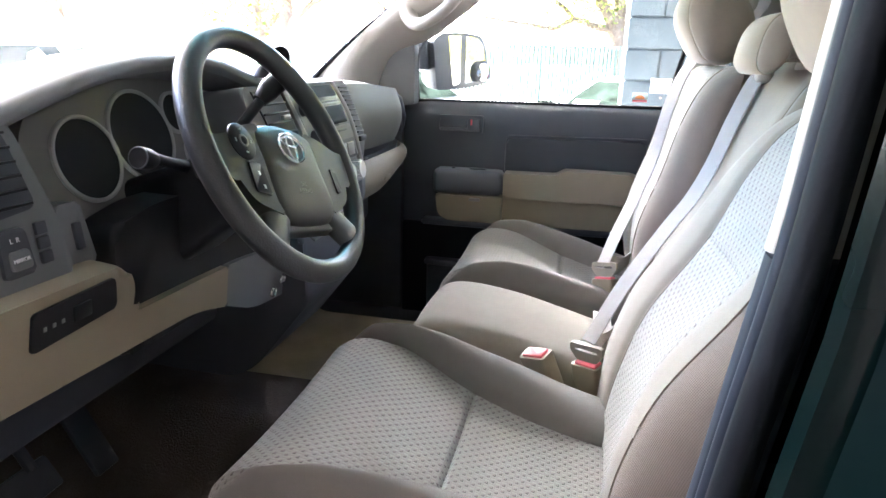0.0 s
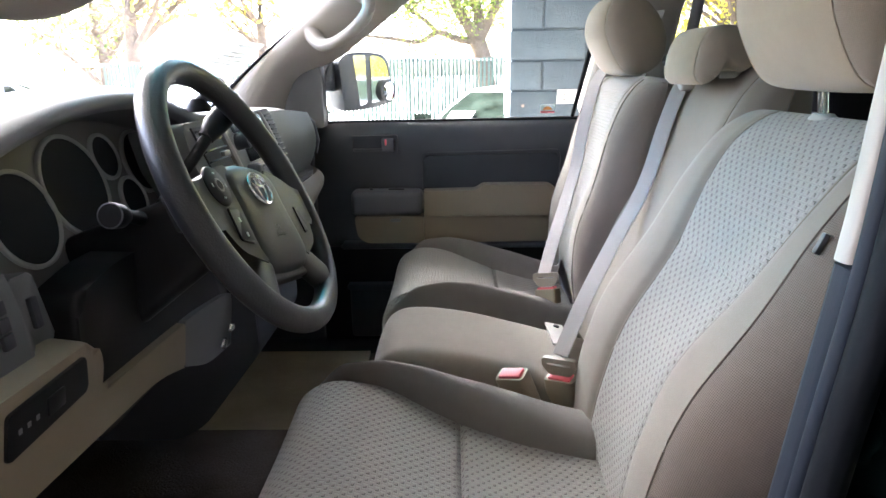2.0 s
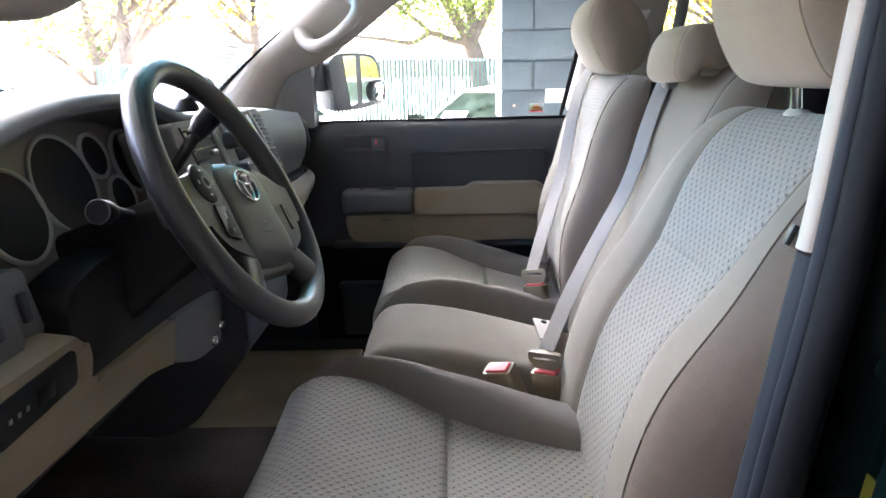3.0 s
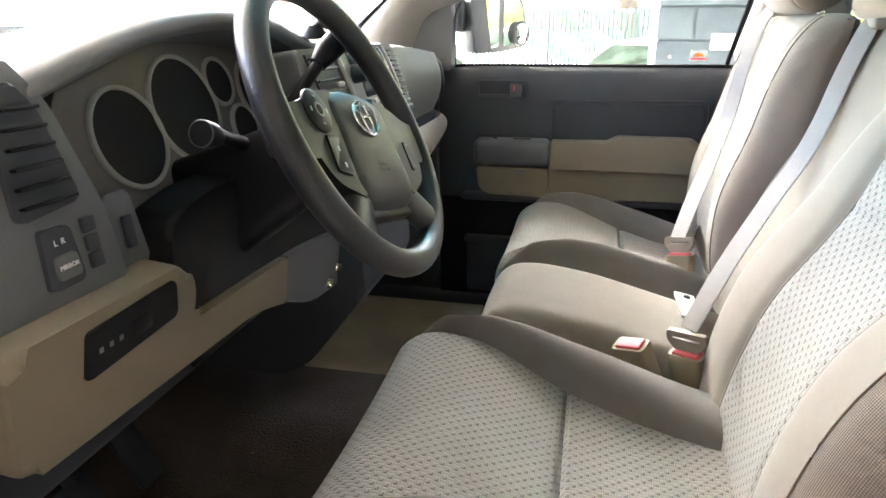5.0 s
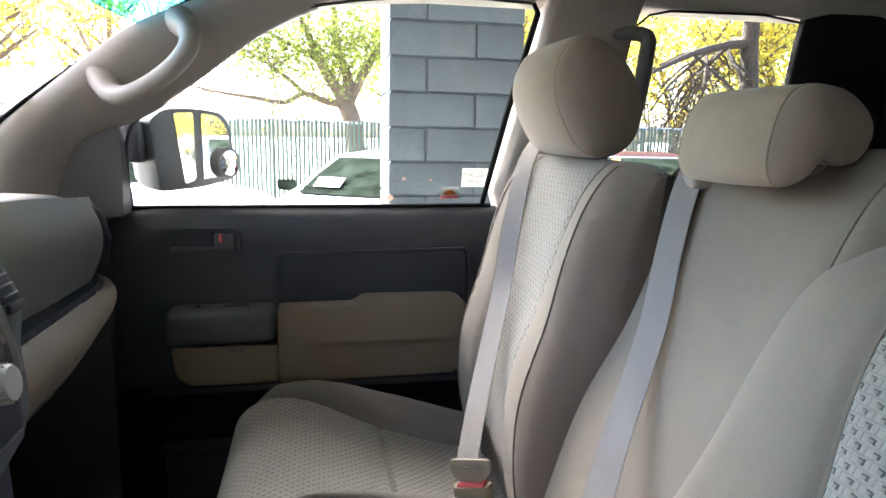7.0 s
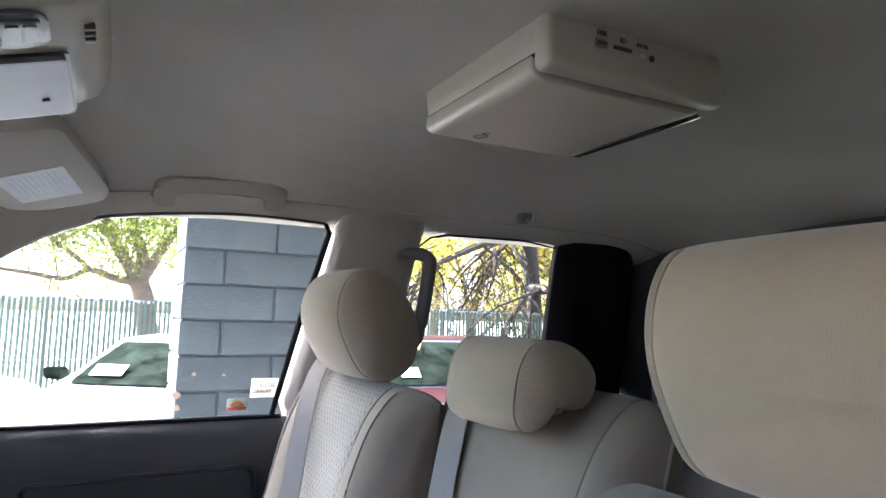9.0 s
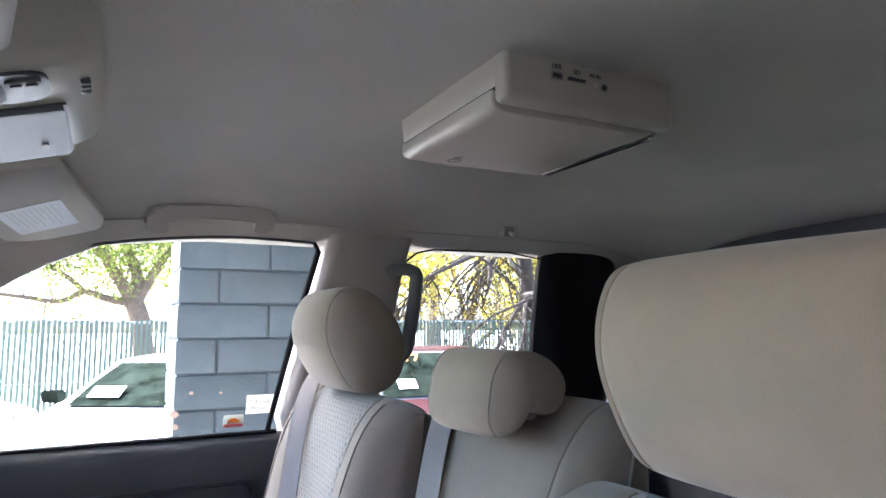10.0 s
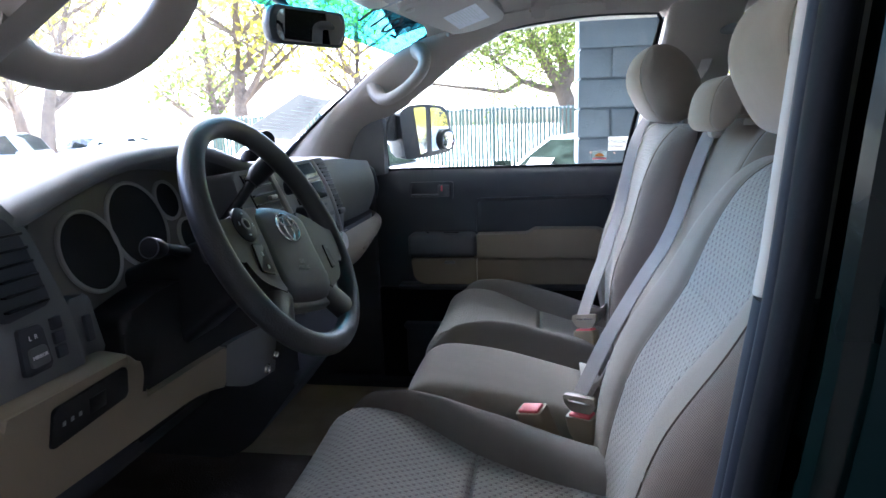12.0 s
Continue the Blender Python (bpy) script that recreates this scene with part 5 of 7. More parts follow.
for pts in ([(-0.128, -0.003), (-0.113, -0.026), (-0.078, -0.078), (-0.052, -0.120), (-0.036, -0.185)], [(0.100, -0.003), (0.138, -0.036), (0.169, -0.070), (0.193, -0.117), (0.206, -0.175), (0.206, -0.205)]):
    strip = []
    for a, b in smooth_path(pts, 5):
        strip.append([ST @ Vector((a + w, b, h)) for w, h in ((-0.010, -0.002), (-0.009, 0.006), (-0.005, 0.008), (0.005, 0.008), (0.009, 0.006), (0.010, -0.002))])
    part("silver_strip", loft(strip), M_SILVER, stack, "satin silver trim strip")


def air_vent(left, right, n, parent):
    """Black vent between two edge curves of (across, up), with thin slats."""
    a, b = smooth_path(left, 5), smooth_path(right, 5)
    v = part("air_vent", prism([tuple(p) for p in a] + [tuple(p) for p in b[::-1]], ST, 0.003, 0.0), M_BLACK, parent, "black air vent")
    for k in range(n):
        f = (k + 0.5) / n
        p, q = along(left, f), along(right, f)
        m = ST @ Matrix.Translation((0, (p[1] + q[1]) / 2, 0.002)) @ Matrix.Rotation(radians(-22), 4, "X")
        part("slat", box((p[0] + 0.002, -0.0016, 0.0), (q[0] - 0.002, 0.0016, 0.0055), 0.001, m=m), M_BLACK, v)
    return v


lv = air_vent([(-0.235, -0.008), (-0.205, -0.055), (-0.172, -0.110)], [(-0.142, -0.008), (-0.110, -0.058), (-0.078, -0.110)], 6, stack)
part("vent_tab", box((-0.165, -0.060, 0.010), (-0.138, -0.052, 0.018), 0.002, m=ST), M_SILVER, lv)
part("vent_wheel", prism(rounded([(-0.168, -0.140), (-0.075, -0.140), (-0.068, -0.116), (-0.172, -0.116)], 0.005), ST, 0.005, 0.001), M_BEZEL, stack)
rv = air_vent([(0.128, -0.010), (0.172, -0.060), (0.214, -0.124)], [(0.180, -0.010), (0.215, -0.060), (0.254, -0.124)], 10, stack)
part("vent_lever", box((0.222, -0.139, 0.0), (0.262, -0.127, 0.007), 0.002, m=ST), M_BLACK, stack)
radio = part("radio", prism(rounded([(-0.118, -0.004), (0.090, -0.004), (0.156, -0.066), (0.182, -0.117), (0.194, -0.166), (-0.028, -0.166), (-0.044, -0.117), (-0.070, -0.075)], 0.005), ST, 0.006, 0.002), M_RADIO, stack, "dark grey satin radio face")
part("display", prism(rounded([(-0.088, -0.007), (0.083, -0.007), (0.106, -0.030), (-0.075, -0.030)], 0.004), ST @ Matrix.Translation((0, 0, 0.006)), 0.0025, 0.001), M_GLOSS, radio, "glossy display")
part("disc_slot", box((-0.050, -0.041, 0.005), (0.118, -0.037, 0.0078), 0.001, m=ST), M_BLACK, radio)
part("slot_lip", box((-0.050, -0.0450, 0.005), (0.124, -0.0418, 0.0095), 0.001, m=ST), M_SILVER, radio)
part("screen", prism(rounded([(-0.036, -0.049), (0.130, -0.049), (0.150, -0.087), (-0.020, -0.087)], 0.004), ST @ Matrix.Translation((0, 0, 0.006)), 0.002, 0.001), M_GLOSS, radio, "dark unlit screen")
part("button_plate", prism(rounded([(-0.005, -0.092), (0.156, -0.092), (0.170, -0.123), (0.006, -0.123)], 0.003), ST @ Matrix.Translation((0, 0, 0.005)), 0.0045, 0.001), M_SILVER, radio, "satin silver button plate")
part("card_slot", box((0.030, -0.1045, 0.008), (0.132, -0.1000, 0.0105), 0.001, m=ST), M_BLACK, radio)
for k in range(4):
    part("preset_button", box((0.002 + 0.042 * k, -0.160, 0.005), (0.041 + 0.042 * k, -0.132, 0.0095), 0.0015, m=ST), M_SILVER if k % 2 else M_BEZEL, radio)
for a, b in ((-0.064, -0.046), (-0.032, -0.104)):
    kn = part("radio_knob", lathe([(0.0, 0.0), (0.0150, 0.0), (0.0140, 0.020), (0.0125, 0.023), (0.0, 0.023)], ST @ Matrix.Translation((a, b, 0.005)), 20), M_BLACK, radio)
    part("knob_face", lathe([(0.0, 0.0228), (0.0105, 0.0228), (0.0095, 0.0245), (0.0, 0.0245)], ST @ Matrix.Translation((a, b, 0.005)), 20), M_BLUEGREY, kn)
for a in (-0.005, 0.060, 0.118):
    k = part("climate_knob", lathe([(0.0, 0.0), (0.0235, 0.0), (0.0235, 0.012), (0.0215, 0.016), (0.0205, 0.036), (0.0185, 0.040), (0.0, 0.041)], ST @ Matrix.Translation((a, -0.190, 0.0)), 28), M_KNOB, stack, "pale grey climate knob")
    part("knob_ring", hoop([(0.0232, 0.002), (0.0255, 0.002), (0.0255, 0.008), (0.0232, 0.010)], ST @ Matrix.Translation((a, -0.190, 0.0)), 28), M_BLUEGREY, k)
    for r in range(14):
        part("grip_rib", box((0.0195, -0.0011, 0.014), (0.0222, 0.0011, 0.037), 0.0005, m=ST @ Matrix.Translation((a, -0.190, 0.0)) @ Matrix.Rotation(radians(360 / 14 * r), 4, "Z")), M_KNOB, k)
part("ashtray_lid", prism(rounded([(-0.06, -0.224), (0.195, -0.224), (0.185, -0.262), (-0.05, -0.262)], 0.006), ST, 0.006, 0.002), M_BLACK, stack, "black pull-out tray front")
part("tray_edge", box((-0.05, -0.2685, 0.0), (0.185, -0.2660, 0.004), 0.001, m=ST), M_SILVER, stack)
SIDE = frame_of((0, -0.14, 0), (1, 0, 0), (0, 0, 1))
part("lower_console", prism(rounded([(-0.112, 1.165), (-0.108, 1.035), (-0.222, 0.890), (-0.275, 0.862), (-0.55, 0.868), (-0.55, 1.165)], [0.01, 0.02, 0.03, 0.03, 0.01, 0.01], 4), SIDE @ Matrix.Translation((0, 0, -0.29)), 0.29, 0.012, 3), M_BLACK, dash, "black lower centre stack")
for a, b in ((-0.150, -0.012), (-0.186, -0.026)):
    sock = part("power_socket", hoop([(0.0065, -0.001), (0.0098, -0.001), (0.0098, 0.003), (0.0085, 0.0045), (0.0068, 0.003)], KF @ Matrix.Translation((a, b, 0.0)), 20), M_CHROME, knee, "round chrome socket rim")
    part("socket_well", lathe([(0.0, -0.002), (0.0068, -0.002), (0.0066, 0.0012), (0.0, 0.0012)], KF @ Matrix.Translation((a, b, 0.0)), 16), M_BLACK, sock)

# passenger side of the dash
part("airbag_cover", surf(lambda u, v: (-0.170 + 0.030 * math.sin(math.pi * (0.12 + 0.8 * v)) - 0.10 * max(0.0, (u - 0.56) / 0.24) ** 2.2, u + 0.080 * v * (1 - ease(u, 0.2, 0.55)), 1.430 - 0.028 * ease(u, 0.25, 0.75) - 0.060 * max(0.0, (u - 0.62) / 0.165) ** 2.2 * (1 - v) - (0.165 - 0.02 * ease(u, 0.3, 0.7)) * v), np.linspace(0.196, 0.785, 44), np.linspace(0, 1, 22), -0.02), M_OLIVE, dash, "dark olive-grey airbag cover")
part("side_vent", tube([(-0.168, 0.585, 1.408), (-0.152, 0.635, 1.375), (-0.150, 0.668, 1.325), (-0.158, 0.685, 1.290)], [0.004, 0.011, 0.012, 0.005], 10, flat=0.5, up=(1, 0, 0)), M_BLACK, dash, "black side demister slot")
part("dash_shelf", surf(lambda u, v: (-0.205 + 0.052 * v - 0.10 * max(0.0, (u - 0.56) / 0.24) ** 2.2, u, 1.262 - 0.006 * v - 0.004), np.linspace(0.20, 0.785, 24), np.linspace(0, 1, 4), -0.012), M_BLACK, dash, "black shelf over the glove box")
part("shelf_latch", box((-0.148, 0.303, 1.2475), (-0.1445, 0.330, 1.2495), 0.0005), M_SILVER, dash)


def glove_pt(u, v):
    h = 0.092 - 0.072 * ease(u, 0.36, 0.80)
    return (-0.152 + 0.028 * math.sin(math.pi * (0.1 + 0.75 * v)) - 0.10 * max(0.0, (u - 0.56) / 0.24) ** 2.2, u, 1.246 - h * v)


glove = part("glove_box", surf(glove_pt, np.linspace(0.228, 0.785, 40), np.linspace(0, 1, 16), -0.03), M_BEIGE, dash, "beige glove box lid")
part("latch", box((-0.134, 0.40, 1.182), (-0.1235, 0.45, 1.194), 0.003), M_BEIGE, glove)
part("lower_dash", surf(lambda u, v: (-0.185 - 0.16 * v - 0.10 * max(0.0, (u - 0.56) / 0.24) ** 2.2, u, 1.156 + 0.07 * ease(u, 0.38, 0.80) - 0.11 * v), np.linspace(0.19, 0.785, 24), np.linspace(0, 1, 8), -0.02), M_BLACK, dash)

# small things on the dash
peg = thing("dash_phone_mount", (-0.11, -0.14, 1.44), "small black swivel mount on the dash top", "phone mount")
part("base", lathe([(0.0, 0.0), (0.020, 0.0), (0.018, 0.010), (0.010, 0.020), (0.0, 0.020)], Matrix.Translation((-0.165, -0.150, 1.452)), 20), M_JET, peg)
part("head", lathe([(0.0, 0.0), (0.016, 0.0), (0.018, 0.006), (0.018, 0.024), (0.014, 0.030), (0.0, 0.030)], Matrix.Translation((-0.145, -0.150, 1.480)) @ Matrix.Rotation(radians(62), 4, "Y") @ Matrix.Rotation(radians(35), 4, "X"), 20), M_JET, peg)
part("arm", tube([(-0.165, -0.15, 1.465), (-0.142, -0.150, 1.485)], 0.008, 10), M_JET, peg)

PAPER = [(-0.475, 0.42, 1.487), (-0.330, 0.545, 1.602), (-0.290, 0.712, 1.590), (-0.405, 0.655, 1.472)]
a, b, c, d = [Vector(p) for p in PAPER]


def sheet_pt(u, v):
    p = (1 - u) * (1 - v) * a + u * (1 - v) * d + u * v * c + (1 - u) * v * b
    n = (d - a).cross(b - a).normalized()
    return p + n * 0.006 * math.sin(math.pi * u) * math.sin(2.3 * v)


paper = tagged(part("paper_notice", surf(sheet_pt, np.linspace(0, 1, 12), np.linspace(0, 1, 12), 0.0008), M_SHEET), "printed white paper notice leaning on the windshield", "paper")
for k, (w0, w1, th) in enumerate(((0.30, 0.75, 0.012), (0.22, 0.82, 0.006), (0.30, 0.70, 0.012), (0.25, 0.78, 0.010), (0.12, 0.88, 0.005), (0.12, 0.80, 0.005), (0.12, 0.86, 0.005), (0.12, 0.60, 0.005), (0.12, 0.84, 0.005), (0.12, 0.75, 0.005))):
    v0 = 0.90 - 0.075 * k
    n = (d - a).cross(b - a).normalized()
    part("print_line", surf(lambda u, v: Vector(sheet_pt(w0 + (w1 - w0) * u, v0 + th * 1.5 * v)) + n * 0.0014, np.linspace(0, 1, 5), np.linspace(0, 1, 2), 0.0004), M_LOGO, paper)

# ---- steering ----
WA = radians(27.4)
CM = frame_of((-0.019, -0.388, 1.360), (0, 1, 0), (-math.sin(WA), 0, math.cos(WA)))
WM = CM @ Matrix.Rotation(radians(-13), 4, "Z")
wheel = thing("steering_wheel", (-0.019, -0.388, 1.360), "dark grey leather steering wheel with airbag pad and buttons", "steering wheel")
ringpts = [WM @ Vector((0.172 * math.cos(t), 0.172 * math.sin(t), 0.0)) for t in np.linspace(0, 2 * math.pi, 72, endpoint=False)]
part("rim", tube(ringpts, 0.0162, 16, closed=True, flat=1.0, up=WM.to_3x3() @ Vector((0, 0, 1))), M_LEATHER, wheel, "worn dark grey leather rim")
PADO = [(-0.072, 0.028), (-0.040, 0.038), (0.0, 0.041), (0.040, 0.038), (0.072, 0.028), (0.079, 0.010), (0.078, -0.020), (0.081, -0.060), (0.079, -0.090), (0.058, -0.106), (0.0, -0.110), (-0.058, -0.106), (-0.079, -0.090), (-0.081, -0.060), (-0.078, -0.020), (-0.079, 0.010)]
pad2 = smooth_path(PADO, 4, closed=True)
rings = []
for h, g in ((-0.055, 0.80), (-0.040, 0.95), (-0.016, 1.0), (-0.005, 0.99), (0.004, 0.955), (0.009, 0.88), (0.0115, 0.72), (0.0130, 0.4), (0.0135, 0.05)):
    rings.append([WM @ Vector((p[0] * g, p[1] * g - 0.01 * (1 - g), h)) for p in pad2])
padob = part("airbag_pad", loft(rings), M_PAD, wheel, "grey airbag cover")
EM = WM @ Matrix.Translation((0, 0.002, 0.0132))
emblem = part("emblem", lathe([(0.0, 0.0), (0.0285, 0.0), (0.0285, 0.001), (0.0, 0.0012)], EM @ Matrix.Diagonal((1.0, 0.72, 1, 1)), 36), M_DARK, padob, "plain chrome oval badge")
part("badge_ring", tube([EM @ Vector((0.029 * math.cos(t), 0.021 * math.sin(t), 0.002)) for t in np.linspace(0, 2 * math.pi, 40, endpoint=False)], 0.0020, 8, closed=True, up=WM.to_3x3() @ Vector((0, 0, 1))), M_CHROME, emblem)
part("badge_bar", tube([EM @ Vector((0.010 * math.cos(t), 0.0185 * math.sin(t), 0.002)) for t in np.linspace(0, 2 * math.pi, 28, endpoint=False)], 0.0018, 8, closed=True, up=WM.to_3x3() @ Vector((0, 0, 1))), M_CHROME, emblem)
part("badge_bar", tube([EM @ Vector((0.021 * math.cos(t), 0.0065 * math.sin(t) + 0.009, 0.002)) for t in np.linspace(0, 2 * math.pi, 28, endpoint=False)], 0.0018, 8, closed=True, up=WM.to_3x3() @ Vector((0, 0, 1))), M_CHROME, emblem)
part("print_line", lettering("SRS", 0.009, WM @ Matrix.Translation((0.0, -0.050, 0.0128))), M_DARK, padob)
part("print_line", lettering("AIRBAG", 0.0095, WM @ Matrix.Translation((0.0, -0.060, 0.0124))), M_DARK, padob)


def spoke(p0, p1, w0, w1, z0, z1, mat, label):
    a, b = Vector(p0), Vector(p1)
    d = (b - a).normalized()
    s = Vector((-d.y, d.x))
    rings = []
    for f in np.linspace(0, 1, 9):
        c, w, z = a.lerp(b, f), w0 + (w1 - w0) * f ** 0.8, z0 + (z1 - z0) * f
        rings.append([WM @ Vector((c.x + s.x * w * q[0], c.y + s.y * w * q[0], z + q[1])) for q in smooth_path([(-1, 0), (-0.75, 0.010), (0, 0.013), (0.75, 0.010), (1, 0), (0.7, -0.012), (-0.7, -0.012)], 3, closed=True)])
    return part("spoke", loft(rings), mat, wheel, label)


def side_spoke(side, label):
    pts = rounded([(side * a, b) for a, b in ((0.055, 0.035), (0.098, 0.027), (0.138, 0.010), (0.168, 0.008), (0.170, -0.034), (0.142, -0.036), (0.120, -0.074), (0.066, -0.094))], [0.004, 0.03, 0.02, 0.004, 0.004, 0.03, 0.016, 0.004], 5)
    return part("spoke", prism(pts, WM @ Matrix.Translation((0, 0, -0.022)), 0.031, 0.008, 4), M_PAD, wheel, label)


sl = side_spoke(-1, "left spoke with audio buttons")
sr = side_spoke(1, "right spoke")
spoke((-0.062, -0.084), (-0.108, -0.134), 0.021, 0.024, -0.006, 0.0, M_SPOKE, "dark grey lower spoke")
spoke((0.062, -0.084), (0.108, -0.134), 0.021, 0.024, -0.006, 0.0, M_SPOKE, "dark grey lower spoke")
part("lower_bridge", loft([[WM @ Vector((x, y, z)) for y, z in rounded([(-0.098, -0.020), (-0.098, 0.000), (-0.114, 0.000), (-0.117, -0.020)], 0.004)] for x in np.linspace(-0.072, 0.072, 7)]), M_SPOKE, wheel)
SB = WM @ Matrix.Translation((-0.104, 0.004, 0.0082))
btn = part("button_pad", lathe([(0.0, 0.0), (0.0245, 0.0), (0.0240, 0.0025), (0.0215, 0.0038), (0.0, 0.0042)], SB, 28), M_JET, sl, "black round audio button pad")
part("centre_button", hoop([(0.0055, 0.0040), (0.0085, 0.0040), (0.0083, 0.0052), (0.0057, 0.0052)], SB, 18), M_BEZEL, btn)
for t in range(4):
    part("button_mark", box((-0.0025, 0.0140, 0.0038), (0.0025, 0.0162, 0.0046), 0.0004, m=SB @ Matrix.Rotation(radians(90 * t), 4, "Z")), M_LOGO, btn)
phone = part("phone_buttons", prism(rounded([(-0.112, -0.062), (-0.082, -0.068), (-0.084, -0.024), (-0.108, -0.022)], 0.004), WM @ Matrix.Translation((0, 0, 0.007)), 0.0045, 0.0015), M_JET, sl, "black phone buttons")
for a, b in ((-0.095, -0.038), (-0.093, -0.056)):
    part("button_mark", box((a - 0.0022, b - 0.0028, 0.0110), (a + 0.0022, b + 0.0028, 0.0120), 0.0005, m=WM), M_LOGO, phone)
part("button_pad", prism(rounded([(0.096, -0.062), (0.112, -0.058), (0.112, -0.024), (0.098, -0.020)], 0.004), WM @ Matrix.Translation((0, 0, 0.007)), 0.004, 0.0015), M_JET, sr, "black side buttons")
column = thing("steering_column", (-0.15, -0.402, 1.28), "charcoal steering column shroud with stalk and shift lever", "steering column")
part("shroud", loft([[CM @ Vector((p[0], p[1], z)) for p in rounded([(-w, -hh), (w, -hh), (w, hh * 0.8), (-w, hh * 0.8)], 0.025, 4)] for z, w, hh in ((-0.045, 0.045, 0.045), (-0.08, 0.055, 0.055), (-0.14, 0.060, 0.065), (-0.22, 0.068, 0.080))]), M_JET, column)
stalk = part("signal_stalk", tube([(-0.135, -0.445, 1.345), (-0.115, -0.51, 1.362), (-0.092, -0.572, 1.377)], [0.009, 0.0065, 0.0075], 12), M_RUBBER, column, "black turn signal stalk")
part("stalk_knob", lathe([(0.0, -0.016), (0.008, -0.016), (0.0118, -0.006), (0.0126, 0.008), (0.0112, 0.0115), (0.0, 0.0120)], frame_of((-0.088, -0.583, 1.377), (1, 0, 0), (0, 0.25, 1)), 28), M_JET, stalk, "round black stalk end")
part("stalk_ring", hoop([(0.0114, 0.0105), (0.0126, 0.0105), (0.0126, 0.0114), (0.0114, 0.0120)], frame_of((-0.088, -0.583, 1.377), (1, 0, 0), (0, 0.25, 1)), 28), M_BLUEGREY, stalk, "thin grey ring")
lever = part("shift_lever", tube(smooth_path([(-0.175, -0.335, 1.315), (-0.150, -0.318, 1.355), (-0.122, -0.290, 1.400), (-0.105, -0.268, 1.430)], 5), 0.0085, 12), M_JET, column, "black column shift lever")
part("shift_knob", tube([(-0.110, -0.276, 1.422), (-0.102, -0.262, 1.437), (-0.090, -0.240, 1.455), (-0.084, -0.228, 1.462)], [0.011, 0.0165, 0.0175, 0.011], 14), M_JET, lever)
part("wiper_stalk", tube([CM @ Vector(p) for p in ((0.06, 0.0, -0.085), (0.11, -0.004, -0.08), (0.155, -0.006, -0.074))], [0.008, 0.008, 0.013], 12), M_JET, column, "black wiper stalk")

brake = thing("brake_pedal", (-0.5, -0.47, 0.80), "black ribbed brake pedal", "pedal", "pedals")
part("pedal_pad", box((-0.008, -0.055, -0.03), (0.008, 0.055, 0.03), 0.006, m=Matrix.Translation((-0.46, -0.47, 0.80)) @ Matrix.Rotation(radians(-35), 4, "Y")), M_BLACK, brake)
part("pedal_arm", tube([(-0.465, -0.45, 0.82), (-0.56, -0.44, 0.95), (-0.62, -0.44, 1.05)], 0.010, 8), M_BLACK, brake)
gas = thing("accelerator_pedal", (-0.5, -0.32, 0.70), "tall black accelerator pedal", "pedal", "pedals")
part("pedal_pad", box((-0.007, -0.028, -0.09), (0.007, 0.028, 0.09), 0.005, m=Matrix.Translation((-0.50, -0.30, 0.80)) @ Matrix.Rotation(radians(-30), 4, "Y")), M_BLACK, gas)
part("pedal_arm", tube([(-0.52, -0.30, 0.86), (-0.60, -0.30, 0.98)], 0.008, 8), M_BLACK, gas)
park = thing("parking_brake_pedal", (-0.45, -0.68, 0.80), "black parking brake pedal by the side wall", "pedal", "pedals")
part("pedal_pad", box((-0.008, -0.04, -0.03), (0.008, 0.04, 0.03), 0.006, m=Matrix.Translation((-0.42, -0.67, 0.86)) @ Matrix.Rotation(radians(-35), 4, "Y")), M_BLACK, park)
part("pedal_arm", tube([(-0.425, -0.67, 0.88), (-0.52, -0.67, 1.0)], 0.010, 8), M_BLACK, park)

